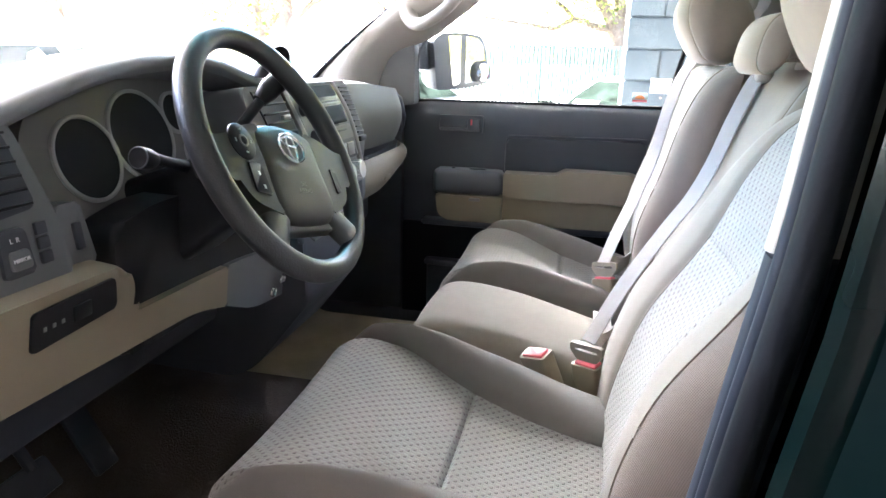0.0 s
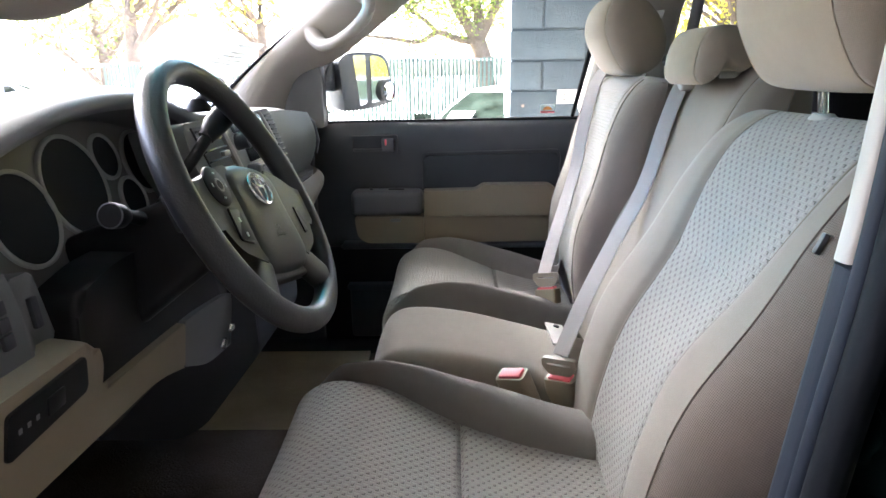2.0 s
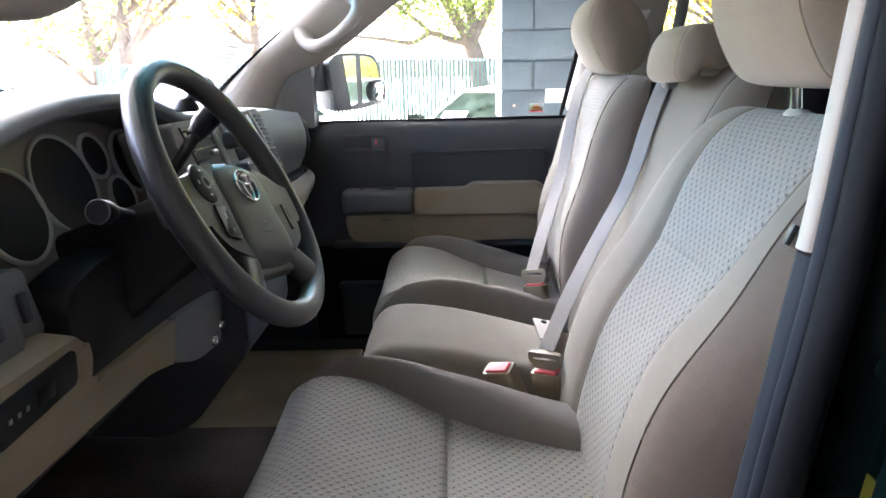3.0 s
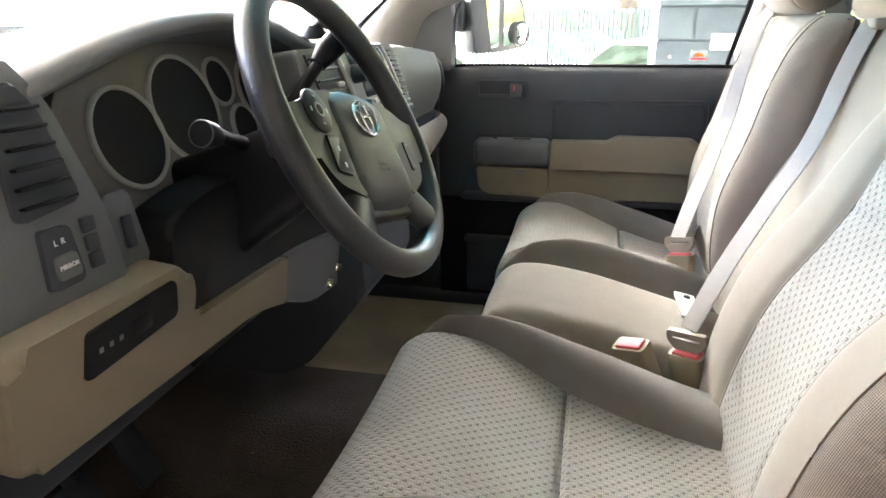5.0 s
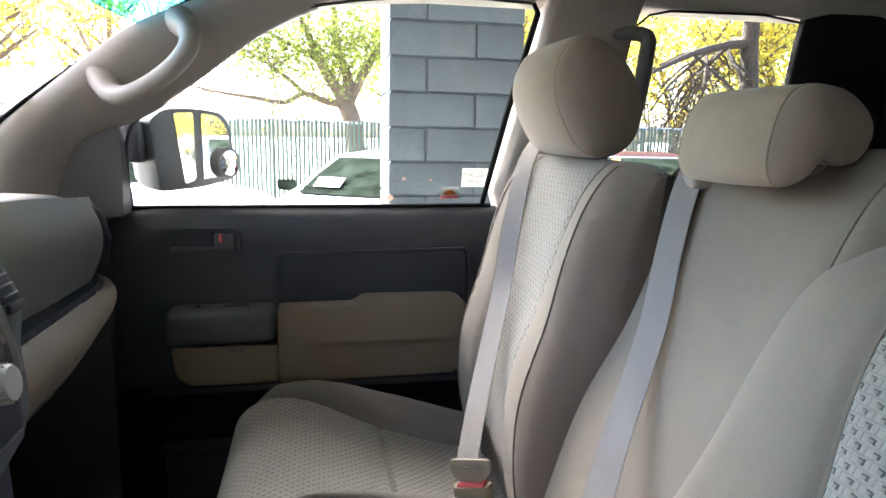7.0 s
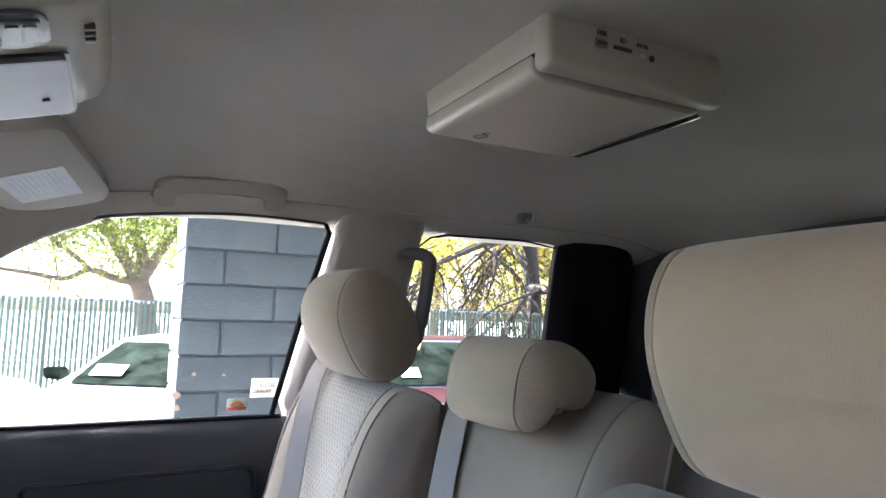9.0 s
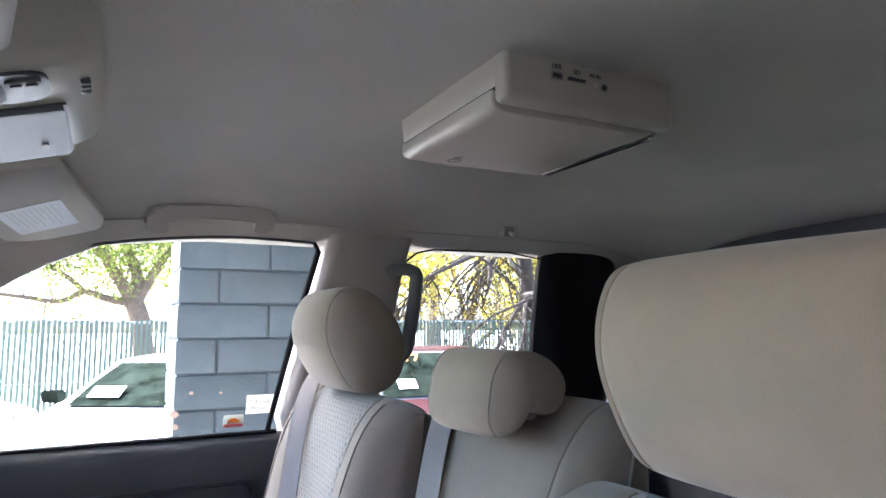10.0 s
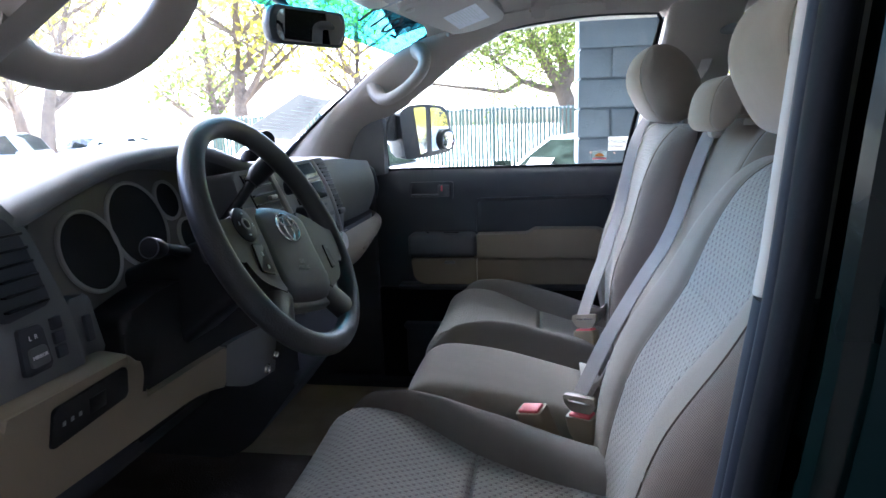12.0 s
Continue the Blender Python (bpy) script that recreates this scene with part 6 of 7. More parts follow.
# ---- overhead ----


def visor(name, side, label, drop=0.0, wider=0.0):
    """Sun visor folded against the headliner, with its printed label."""
    v = thing(name, (0.12, side * 0.45, 1.80), label, "sun visor", "sun visors")
    m = frame_of((0.110, side * 0.455, 1.7775 - drop), (1, 0, 0.27), (0, -side, side * side * 0.099))
    turn = 1 if side > 0 else -1
    outline = rounded([(-0.090, 0.205 + wider), (0.088, 0.207 + wider), (0.140, -0.125), (0.128, -0.195), (0.045, -0.205), (-0.010, -0.175), (-0.072, 0.08)], [0.03, 0.025, 0.03, 0.02, 0.02, 0.05, 0.04], 6)
    zs = ((0.016, 0.93), (0.012, 0.985), (0.004, 1.0), (-0.004, 1.0), (-0.009, 0.985), (-0.0105, 0.95))
    body = part("body", loft([[m @ Vector((0.02 + (p[0] - 0.02) * g, p[1] * g, -z * turn)) for p in outline] for z, g in zs]), M_PEARL, v)
    lab = [(-0.008, 0.024), (0.080, 0.049), (0.098, -0.110), (0.011, -0.126)] if side > 0 else [(-0.050, 0.235), (0.060, 0.245), (0.066, 0.08), (-0.040, 0.06)]
    part("warning_label", prism(rounded(lab, 0.002), m @ Matrix.Translation((0, 0, -0.0110 if side < 0 else 0.0105)), 0.0006, 0.0), M_LABEL, body, "white printed warning label")
    a, b, c, d = [Vector(p) for p in lab]
    for k in range(9):
        f = 0.14 + 0.085 * k
        p, q = a.lerp(b, f), d.lerp(c, f)
        s0, s1 = p.lerp(q, 0.08), p.lerp(q, 0.60 + 0.32 * ((k * 7) % 5) / 4)
        w = (b - a).normalized() * 0.0011
        part("print_line", prism([s0 - w, s0 + w, s1 + w, s1 - w], m @ Matrix.Translation((0, 0, -0.0118 if side < 0 else 0.0109)), 0.0005, 0.0), M_LOGO, body)
    part("hinge_clip", lathe([(0.0, -0.012), (0.014, -0.012), (0.012, 0.012), (0.0, 0.014)], m @ Matrix.Translation((-0.062, 0.165, 0.0)), 16), M_TRIM, v)
    part("pivot_arm", tube([m @ Vector((-0.03, -0.18, 0.0)), m @ Vector((0.0, -0.225, -0.012 * turn)), (0.10, side * 0.70, 1.80)], 0.006, 8), M_TRIM, v)
    return v


visor("passenger_sun_visor", 1, "taupe vinyl passenger sun visor folded up with a white label")
visor("driver_sun_visor", -1, "taupe vinyl driver sun visor folded up with a white label", 0.035, 0.05)

OC = frame_of((0.100, -0.012, 1.768), (1, 0, 0.29), (0, 1, 0))
oc = thing("overhead_console", (0.08, 0, 1.80), "grey-beige overhead console with lamp lens and lids", "overhead console")
secs = []
for x, w, zl, zt in ((-0.110, 0.060, 0.004, 0.03), (-0.100, 0.112, -0.002, 0.05), (-0.080, 0.132, -0.004, 0.06), (0.0, 0.139, 0.0, 0.07), (0.085, 0.140, 0.0, 0.07), (0.122, 0.136, 0.001, 0.07), (0.142, 0.130, 0.005, 0.07), (0.154, 0.120, 0.018, 0.07), (0.160, 0.106, 0.038, 0.07), (0.162, 0.095, 0.060, 0.07)):
    secs.append([OC @ Vector((x, p[0], p[1])) for p in rounded([(-w - 0.006, zt), (-w, zl), (w, zl), (w + 0.006, zt)], [0, 0.020, 0.020, 0], 4)])
part("housing", loft(secs), M_DVD, oc)


def on_console(name, x0, x1, y0, y1, h, mat, label="", parent=oc, r=0.004):
    m = OC @ Matrix.Translation((0, 0.012, 0.0)) @ Matrix.Rotation(math.pi, 4, "X")
    return part(name, prism(rounded([(x0, -y0), (x1, -y0), (x1, -y1), (x0, -y1)], r), m, h, 0.0012), mat, parent, label)


on_console("lens_frame", -0.034, 0.110, -0.132, -0.066, 0.003, M_BLUEGREY, "", oc, 0.018)
lens = on_console("lamp_lens", -0.030, 0.078, -0.128, -0.072, 0.006, M_LENS, "frosted map lamp lens", oc, 0.014)
sb = on_console("switch_block", 0.080, 0.105, -0.122, -0.078, 0.005, M_DARK)
for k in range(2):
    on_console("switch", 0.083 + 0.011 * k, 0.091 + 0.011 * k, -0.116, -0.086, 0.0065, M_BLUEGREY, "", sb, 0.002)
on_console("lid_gap", -0.026, 0.120, -0.046, 0.122, 0.0015, M_BLACK)
on_console("lid", 0.0455, 0.117, -0.042, 0.119, 0.006, M_LID, "pale storage lid")
on_console("lid", -0.023, 0.0425, -0.042, 0.119, 0.006, M_LID, "pale storage lid")
on_console("lid_catch", 0.092, 0.098, 0.060, 0.080, 0.008, M_BEZEL)
fsw = on_console("roof_switch_panel", -0.090, -0.030, -0.050, 0.115, 0.003, M_LID)
on_console("roof_switch", -0.058, -0.040, 0.020, 0.072, 0.008, M_BEZEL, "", fsw)
for k in range(3):
    part("microphone_slot", box((0.1330, -0.080 + 0.012 * k, -0.0005), (0.1410, -0.0745 + 0.012 * k, 0.010), 0.001, m=OC @ Matrix.Translation((0.0, 0.0, 0.0)) @ Matrix.Rotation(radians(0), 4, "Y")), M_BLACK, oc)

dvd = thing("ceiling_video_player", (0.69, -0.035, 1.83), "warm grey flip-down video player fixed under the headliner", "video player")
base = part("base_housing", loft([[(p[0], p[1], z) for p in rounded([(0.600 + e, -0.160), (0.830 - e, -0.160), (0.830 - e, 0.085 - e), (0.600 + e, 0.085 - e)], 0.006, 4)] for z, e in ((1.892, -0.002), (1.862, 0.0), (1.8475, 0.001), (1.8465, 0.002))]), M_DVD, dvd)
part("port_rail", box((0.598, -0.1735, 1.8265), (0.832, -0.149, 1.892), 0.008, 4), M_DVD, dvd)
part("lid_gap", box((0.6015, -0.150, 1.8425), (0.826, 0.083, 1.8475), 0.0), M_JET, dvd)
lid = part("screen_lid", loft([[(p[0], p[1], z) for p in rounded([(0.599 + e, -0.1475), (0.826 - e, -0.1475), (0.826 - e, 0.085 - e), (0.599 + e, 0.085 - e)], 0.006, 4)] for z, e in ((1.8445, 0.0005), (1.834, 0.0), (1.829, 0.0015), (1.8255, 0.005), (1.8235, 0.010), (1.8225, 0.016))]), M_DVD, dvd, "closed flip-down screen")
part("chrome_edge", box((0.817, -0.145, 1.8222), (0.833, 0.070, 1.8315), 0.004, 4), M_CHROME, lid, "bright chrome closing edge")
SF = frame_of((0.70, -0.1745, 1.862), (1, 0, 0), (0, 0, 1))
usb = part("usb_port", box((-0.046, -0.006, -0.001), (-0.031, 0.002, 0.0012), 0.001, m=SF), M_SILVER, base)
part("socket", box((-0.044, -0.0035, 0.001), (-0.033, -0.0005, 0.0018), 0.0, m=SF), M_BLACK, usb)
part("card_slot", box((-0.023, -0.0035, -0.001), (-0.001, -0.0005, 0.0014), 0.0, m=SF), M_BLACK, base)
part("headphone_jack", lathe([(0.0, 0.0), (0.0035, 0.0), (0.003, 0.0015), (0.0, 0.0015)], SF @ Matrix.Translation((0.026, -0.004, 0.0)), 14), M_BLACK, base)
part("power_jack", lathe([(0.0, 0.0), (0.003, 0.0), (0.003, 0.001), (0.0, 0.001)], SF @ Matrix.Translation((0.014, -0.004, 0.0)), 14), M_KNOB, base)
part("print_line", lettering("USB", 0.007, SF @ Matrix.Translation((-0.0385, 0.008, 0.0006))), M_INK, base)
part("print_line", lettering("SD", 0.007, SF @ Matrix.Translation((-0.012, 0.006, 0.0006))), M_INK, base)
part("print_line", lettering("AV IN", 0.006, SF @ Matrix.Translation((0.013, 0.006, 0.0006))), M_INK, base)
squig = [(0.660, 0.040), (0.652, 0.052), (0.662, 0.058), (0.668, 0.044), (0.655, 0.036), (0.664, 0.030)]
part("pen_scribble", tube([(x, y, 1.8222) for x, y in smooth_path(squig, 6)], 0.0006, 5), M_BEZEL, dvd, "small pen scribble")

assist = thing("roof_assist_handle", (0.45, 0.70, 1.82), "folded grey-beige assist handle above the passenger window", "assist handle")
AM = frame_of((0.437, 0.644, 1.836), (1, 0, 0.06), (0, -0.86, 0.51))
U_SHAPE = rounded([(-0.120, -0.036), (-0.120, 0.047), (0.120, 0.047), (0.120, -0.036), (0.082, -0.036), (0.082, 0.010), (-0.082, 0.010), (-0.082, -0.036)], [0.008, 0.035, 0.035, 0.008, 0.004, 0.014, 0.014, 0.004], 5)
# Larger, darker plate added behind the grip to draw its contour shadow.
part("shade_outline", prism([(p[0] * 1.035, p[1] * 1.08 + 0.001) for p in U_SHAPE], AM @ Matrix.Translation((0, 0, -0.022)), 0.030, 0.004, 2), M_BEIGE, assist, "painted shade outline round the folded grip")
part("grip", prism(U_SHAPE, AM @ Matrix.Translation((0, 0, -0.022)), 0.052, 0.012, 4), M_GRIP, assist)
part("backplate", prism(rounded([(-0.084, -0.036), (-0.084, 0.014), (0.084, 0.014), (0.084, -0.036)], 0.006), AM @ Matrix.Translation((0, 0, -0.022)), 0.026, 0.002), M_PEARL, assist)
hook = thing("coat_hook", (1.10, 0.60, 1.80), "small grey coat hook on the headliner edge", "coat hook")
part("hook_base", box((1.085, 0.585, 1.815), (1.125, 0.610, 1.850), 0.008, 3), M_BEZEL, hook)
part("hook_arm", tube(smooth_path([(1.105, 0.590, 1.825), (1.105, 0.570, 1.815), (1.105, 0.560, 1.826), (1.105, 0.560, 1.838)], 4), 0.005, 8), M_TRIM, hook)

rvm = thing("rear_view_mirror", (-0.10, -0.03, 1.70), "black rear-view mirror on the windshield", "mirror")
RM = frame_of((-0.082, -0.036, 1.690), (0.30, 0.95, 0.06), (0.10, 0.0, 1.0))
OUT = rounded([(-0.105, -0.030), (0.105, -0.034), (0.115, 0.0), (0.108, 0.034), (-0.105, 0.036), (-0.117, 0.0)], 0.022, 5)
shell = part("housing", loft([[RM @ Vector((p[0] * g, p[1] * g, z)) for p in OUT] for z, g in ((-0.035, 0.70), (-0.020, 0.92), (-0.004, 1.0), (0.004, 1.0), (0.007, 0.97))]), M_BLACK, rvm)
part("glass", prism([(p[0] * 0.90, p[1] * 0.82) for p in OUT], RM @ Matrix.Translation((0, 0, 0.005)), 0.004, 0.001), M_MIRROR, rvm, "mirror glass")
part("stem", tube(smooth_path([RM @ Vector((0, 0.01, -0.03)), (-0.14, -0.005, 1.74), (-0.165, 0.0, 1.765)], 4), 0.010, 10), M_BLACK, rvm)

# ---- outside mirror ----
om = thing("door_mirror", (-0.05, 1.0, 1.40), "large black tow mirror on the passenger door", "door mirror")
OF = frame_of((-0.032, 0.982, 1.497), (0.59, 0.81, 0), (0, 0, 1))
HO = rounded([(-0.132, -0.103), (-0.015, -0.100), (0.088, -0.085), (0.096, -0.045), (0.076, 0.048), (0.053, 0.069), (-0.025, 0.077), (-0.118, 0.071), (-0.150, 0.046)], [0.012, 0.03, 0.015, 0.03, 0.02, 0.02, 0.04, 0.02, 0.012], 5)
oh = part("housing", loft([[OF @ Vector((p[0] * g, p[1] * g, z)) for p in HO] for z, g in ((-0.125, 0.55), (-0.095, 0.80), (-0.05, 0.95), (0.0, 1.0), (0.012, 1.0), (0.014, 0.96))]), M_BLACK, om)
part("flat_glass", prism(rounded([(-0.066, -0.091), (-0.034, -0.081), (-0.036, 0.067), (-0.091, 0.064)], 0.006), OF @ Matrix.Translation((0, 0, 0.012)), 0.004, 0.001), M_MIRROR, om, "flat mirror glass")
part("wide_glass", prism(rounded([(-0.012, -0.082), (0.069, -0.074), (0.082, -0.040), (0.064, 0.040), (0.036, 0.062), (-0.013, 0.066)], [0.006, 0.012, 0.02, 0.02, 0.015, 0.006]), OF @ Matrix.Translation((0, 0, 0.012)), 0.004, 0.001), M_MIRROR, om, "outer mirror glass")
part("spot_mirror_rim", lathe([(0.0, 0.0), (0.037, 0.0), (0.037, 0.014), (0.032, 0.017), (0.0, 0.012)], OF @ Matrix.Translation((0.056, -0.046, 0.014)), 28), M_BLACK, om, "round stick-on spot mirror")
part("spot_glass", lathe([(0.0, 0.023), (0.010, 0.0222), (0.020, 0.020), (0.029, 0.0165), (0.030, 0.013), (0.0, 0.012)], OF @ Matrix.Translation((0.056, -0.046, 0.014)), 28), M_MIRROR, om)
part("mirror_arm", box((-0.165, 0.850, 1.456), (-0.128, 0.945, 1.546), 0.010, 3), M_BLACK, om)


# ---- outside ----
gm = bmesh.new()
bmesh.ops.create_grid(gm, x_segments=40, y_segments=40, size=400)
setting("ground", gm, M_ASPHALT, "sun-bleached pale grey asphalt parking lot", "ground")
# Unseen roof, added to keep sun and high sky off the cab.
setting("canopy", box((-2.3, -2.65, 3.50), (9.0, 2.7, 3.75), 0.02), M_CONCRETE, "unseen pale canopy added to shade the parking bay", "canopy")

# Unseen wall, added to close the driver side and limit light from there.
setting("added_wall", box((-9.0, -2.95, 0.0), (9.0, -2.65, 3.75), 0.02), M_STUCCO, "unseen grey stucco wall added beside the parking bay", "wall")


def branch_mesh(seed, h, spread, lean=(0, 0), r0=0.16, levels=3, limbs=5, first=0.35, droop=0.0):
    """Trunk and limbs as one bmesh; also returns the twig ends."""
    rng = random.Random(seed)
    tips = []
    tubes = []

    def grow(p, d, length, r, level):
        pts, rad = [p.copy()], [r]
        n = 6
        for k in range(1, n + 1):
            d = (d + Vector((rng.uniform(-1, 1), rng.uniform(-1, 1), rng.uniform(-0.6, 0.8))) * (0.10 + 0.06 * level) + Vector((0, 0, -droop * level * 0.1))).normalized()
            p = p + d * length / n
            pts.append(p.copy())
            rad.append(r * (1 - 0.75 * k / n) + 0.004)
        tubes.append((pts, rad, 9 if level == 0 else 6))
        if level < levels:
            for i in range(limbs if level == 0 else 4):
                f = first + (1 - first) * (i + rng.random()) / (limbs if level == 0 else 4)
                q = pts[min(n, max(1, int(f * n)))]
                a = rng.uniform(0, 2 * math.pi)
                side = Vector((math.cos(a), math.sin(a), rng.uniform(0.1, 0.7) - droop)).normalized()
                nd = (d * 0.35 + side * 0.9).normalized()
                grow(q, nd, length * rng.uniform(0.5, 0.75) * (spread if level == 0 else 1), r * (1 - 0.7 * f) * 0.6 + 0.004, level + 1)
        if level >= 2 or (level >= levels):
            tips.extend(pts[2:])

    grow(Vector((0, 0, -0.1)), Vector((lean[0], lean[1], 1)).normalized(), h, r0, 0)
    return merged(*[tube(p, r, s) for p, r, s in tubes]), tips


def crown_mesh(tips, n, size, scatter, seed):
    """Many small leaf blades scattered round the twig ends."""
    rng = np.random.default_rng(seed)
    t = np.array([tuple(p) for p in tips])
    c = t[rng.integers(0, len(t), n)] + rng.normal(0, scatter, (n, 3))
    a = rng.normal(0, 1, (n, 3))
    a /= np.linalg.norm(a, axis=1, keepdims=True)
    b = np.cross(a, rng.normal(0, 1, (n, 3)))
    b /= np.linalg.norm(b, axis=1, keepdims=True)
    s = size * rng.uniform(0.6, 1.3, (n, 1))
    v = np.stack([c - a * s, c + b * s * 0.45, c + a * s, c - b * s * 0.45], 1).reshape(-1, 3)
    me = bpy.data.meshes.new("crown")
    me.from_pydata(v.tolist(), [], (np.arange(n * 4).reshape(-1, 4)).tolist())
    return me


def tree(at, seed, h, spread, mat, n, size, label, category="tree", scatter=0.22, bark=M_BARK, **kw):
    t = thing("tree", at, label, category, "trees round the lot")
    bm, tips = branch_mesh(seed, h, spread, **kw)
    bm.transform(Matrix.Translation(at))
    part("trunk", bm, bark, t)
    me = crown_mesh(tips, n, size, scatter, seed)
    me.materials.append(mat)
    me.transform(Matrix.Translation(at))
    c = new("crown", me)
    c.parent = t
    c.matrix_parent_inverse = Matrix.Translation(-Vector(at))
    return t


def limb_tree(at, seed, limbs, mat, n, size, label, scatter, bark=M_BARK):
    """A tree whose main limbs follow given paths of (x, y, z, radius), with random twigs along them."""
    t = thing("tree", at, label, "tree", "trees round the lot")
    rng = random.Random(seed)
    tubes, tips = [], []
    for path, twigs, lush in limbs:
        pts = smooth_path(path, 5)
        tubes.append(tube([Vector(p[:3].tolist()) for p in pts], [float(p[3]) for p in pts], 9))
        for k in range(twigs):
            p = pts[int(len(pts) * (0.25 + 0.74 * rng.random()))]
            q = Vector(p[:3].tolist())
            d = Vector((rng.uniform(-1, 1), rng.uniform(-1, 1), rng.uniform(-0.2, 1.0))).normalized()
            twig, length = [q.copy()], rng.uniform(0.35, 0.95)
            for m in range(5):
                d = (d + 0.35 * Vector((rng.uniform(-1, 1), rng.uniform(-1, 1), rng.uniform(-0.5, 0.6)))).normalized()
                q = q + d * length / 5
                twig.append(q.copy())
                if m > 0 and rng.random() < lush:
                    tips.append(q.copy())
            tubes.append(tube(twig, [0.016 - 0.0024 * m for m in range(6)], 5))
    part("trunk", merged(*tubes), bark, t)
    me = crown_mesh(tips, n, size, scatter, seed)
    me.materials.append(mat)
    c = new("crown", me)
    c.parent = t
    c.matrix_parent_inverse = Matrix.Translation(-Vector(at))
    return t


oak = limb_tree((0.95, 11.0, 0), 4, [
    ([(0.98, 11.0, -0.1, 0.21), (0.90, 11.0, 0.9, 0.18), (0.80, 11.0, 1.7, 0.16), (0.68, 11.0, 2.08, 0.15)], 0, 0.0),
    ([(0.68, 11.0, 2.05, 0.12), (0.50, 10.95, 2.35, 0.10), (0.25, 10.9, 2.75, 0.08), (0.02, 10.8, 3.25, 0.05), (-0.25, 10.7, 3.8, 0.02)], 26, 0.9),
    ([(0.70, 11.0, 2.05, 0.13), (0.72, 11.1, 2.5, 0.10), (0.55, 11.2, 3.0, 0.08), (0.50, 11.2, 3.6, 0.05), (0.55, 11.3, 4.4, 0.02)], 26, 0.9),
    ([(0.74, 11.0, 2.10, 0.10), (1.0, 11.1, 2.6, 0.08), (1.3, 11.2, 3.1, 0.05), (1.7, 11.3, 3.7, 0.02)], 24, 0.9),
    ([(0.62, 11.0, 2.05, 0.075), (0.30, 10.9, 2.10, 0.06), (-0.02, 10.8, 2.20, 0.050), (-0.35, 10.7, 2.04, 0.042), (-0.80, 10.6, 2.10, 0.034), (-1.30, 10.5, 2.16, 0.026), (-1.80, 10.4, 2.26, 0.016)], 9, 0.5),
    ([(-0.02, 10.8, 2.20, 0.045), (-0.30, 10.7, 2.45, 0.035), (-0.75, 10.6, 2.75, 0.025), (-1.3, 10.5, 3.0, 0.012)], 22, 0.9),
    ([(0.25, 10.9, 2.75, 0.05), (-0.35, 10.8, 3.05, 0.035), (-0.9, 10.7, 3.3, 0.02), (-1.5, 10.6, 3.5, 0.01)], 26, 0.9)],
    M_LEAF, 21000, 0.036, "spreading green tree behind the fence", 0.26)
fir = tree((8.5, 11.0, 0), 11, 7.0, 0.6, M_NEEDLE, 12000, 0.034, "drooping conifer with bare dark limbs", r0=0.25, limbs=12, first=0.15, droop=0.75, scatter=0.20, bark=M_BARK_DARK)
gold = tree((6.0, 12.2, 0), 7, 4.6, 0.7, M_GOLD, 11000, 0.048, "small golden-leaved tree behind the fence", r0=0.12, limbs=8, first=0.25, scatter=0.30)
gold2 = tree((-11.0, 22.5, 0), 9, 7.5, 0.75, M_GOLD, 2600, 0.15, "tall autumn tree with a pale trunk", r0=0.32, limbs=8, first=0.3, scatter=0.5)
far_green = tree((24.0, 24.0, 0), 15, 6.0, 0.8, M_LEAF, 2600, 0.15, "broad green tree at the lot's edge", r0=0.25, limbs=8, first=0.25, scatter=0.5)
for src, x, y, turn, s in ((gold2, -19.0, 22.0, 70, 1.0), (far_green, -14.5, 27.0, 140, 1.1), (gold2, -24.0, 16.0, 200, 1.0), (far_green, -30.0, 22.0, 20, 1.2), (gold2, -10.0, 35.0, 160, 1.15), (gold2, -26.0, 29.0, 300, 1.1), (far_green, -35.0, 10.0, 100, 1.2), (gold2, -36.0, 2.0, 10, 1.1),
                           (gold, 3.8, 13.5, 60, 1.1), (gold, 8.6, 14.0, 170, 1.2), (far_green, 4.5, 24.0, 200, 1.0), (far_green, 15.0, 18.0, 40, 1.1), (gold2, 13.5, 26.0, 90, 1.0), (gold2, 19.0, 3.6, 120, 0.85), (far_green, 15.0, -6.0, 220, 1.1), (gold2, 22.0, 7.5, 30, 0.9), (gold, 15.5, 1.5, 250, 0.55), (gold, 16.0, 3.0, 110, 0.6), (gold, 16.5, 4.6, 20, 0.55), (gold, 17.0, 0.2, 320, 0.6), (gold, 7.0, 15.5, 20, 1.3), (gold, 11.0, 13.0, 280, 1.2)):
    copy_thing(src, Matrix.Translation((x, y, 0)) @ Matrix.Rotation(radians(turn), 4, "Z") @ Matrix.Scale(s, 4))

# slatted fence
fence = thing("fence", (2.0, 9.6, 0), "green slatted chain-link fence with a steel top rail", "fence")
FY, FTOP = 9.6, 1.73
sm = box((-0.0195, -0.004, 0.06), (0.0195, 0.004, FTOP), 0.0)
slat_me = bpy.data.meshes.new("slat")
sm.to_mesh(slat_me)
sm.free()
slat_me.materials.append(M_SLAT)
rng = random.Random(5)
x = -5.4
while x < 13.4:
    o = new("slat", slat_me)
    o.parent = fence
    o.matrix_parent_inverse = Matrix.Translation(-Vector((2.0, 9.6, 0)))
    o.matrix_basis = pose(x + rng.uniform(-0.004, 0.004), FY + rng.uniform(-0.004, 0.004), rng.uniform(-0.02, 0.03), 0, rng.uniform(-0.35, 0.35), rng.uniform(-5, 5))
    x += 0.0635
part("top_rail", tube([(-6.5, FY + 0.03, FTOP - 0.02), (14.7, FY + 0.03, FTOP - 0.02)], 0.021, 10), M_STEEL, fence)
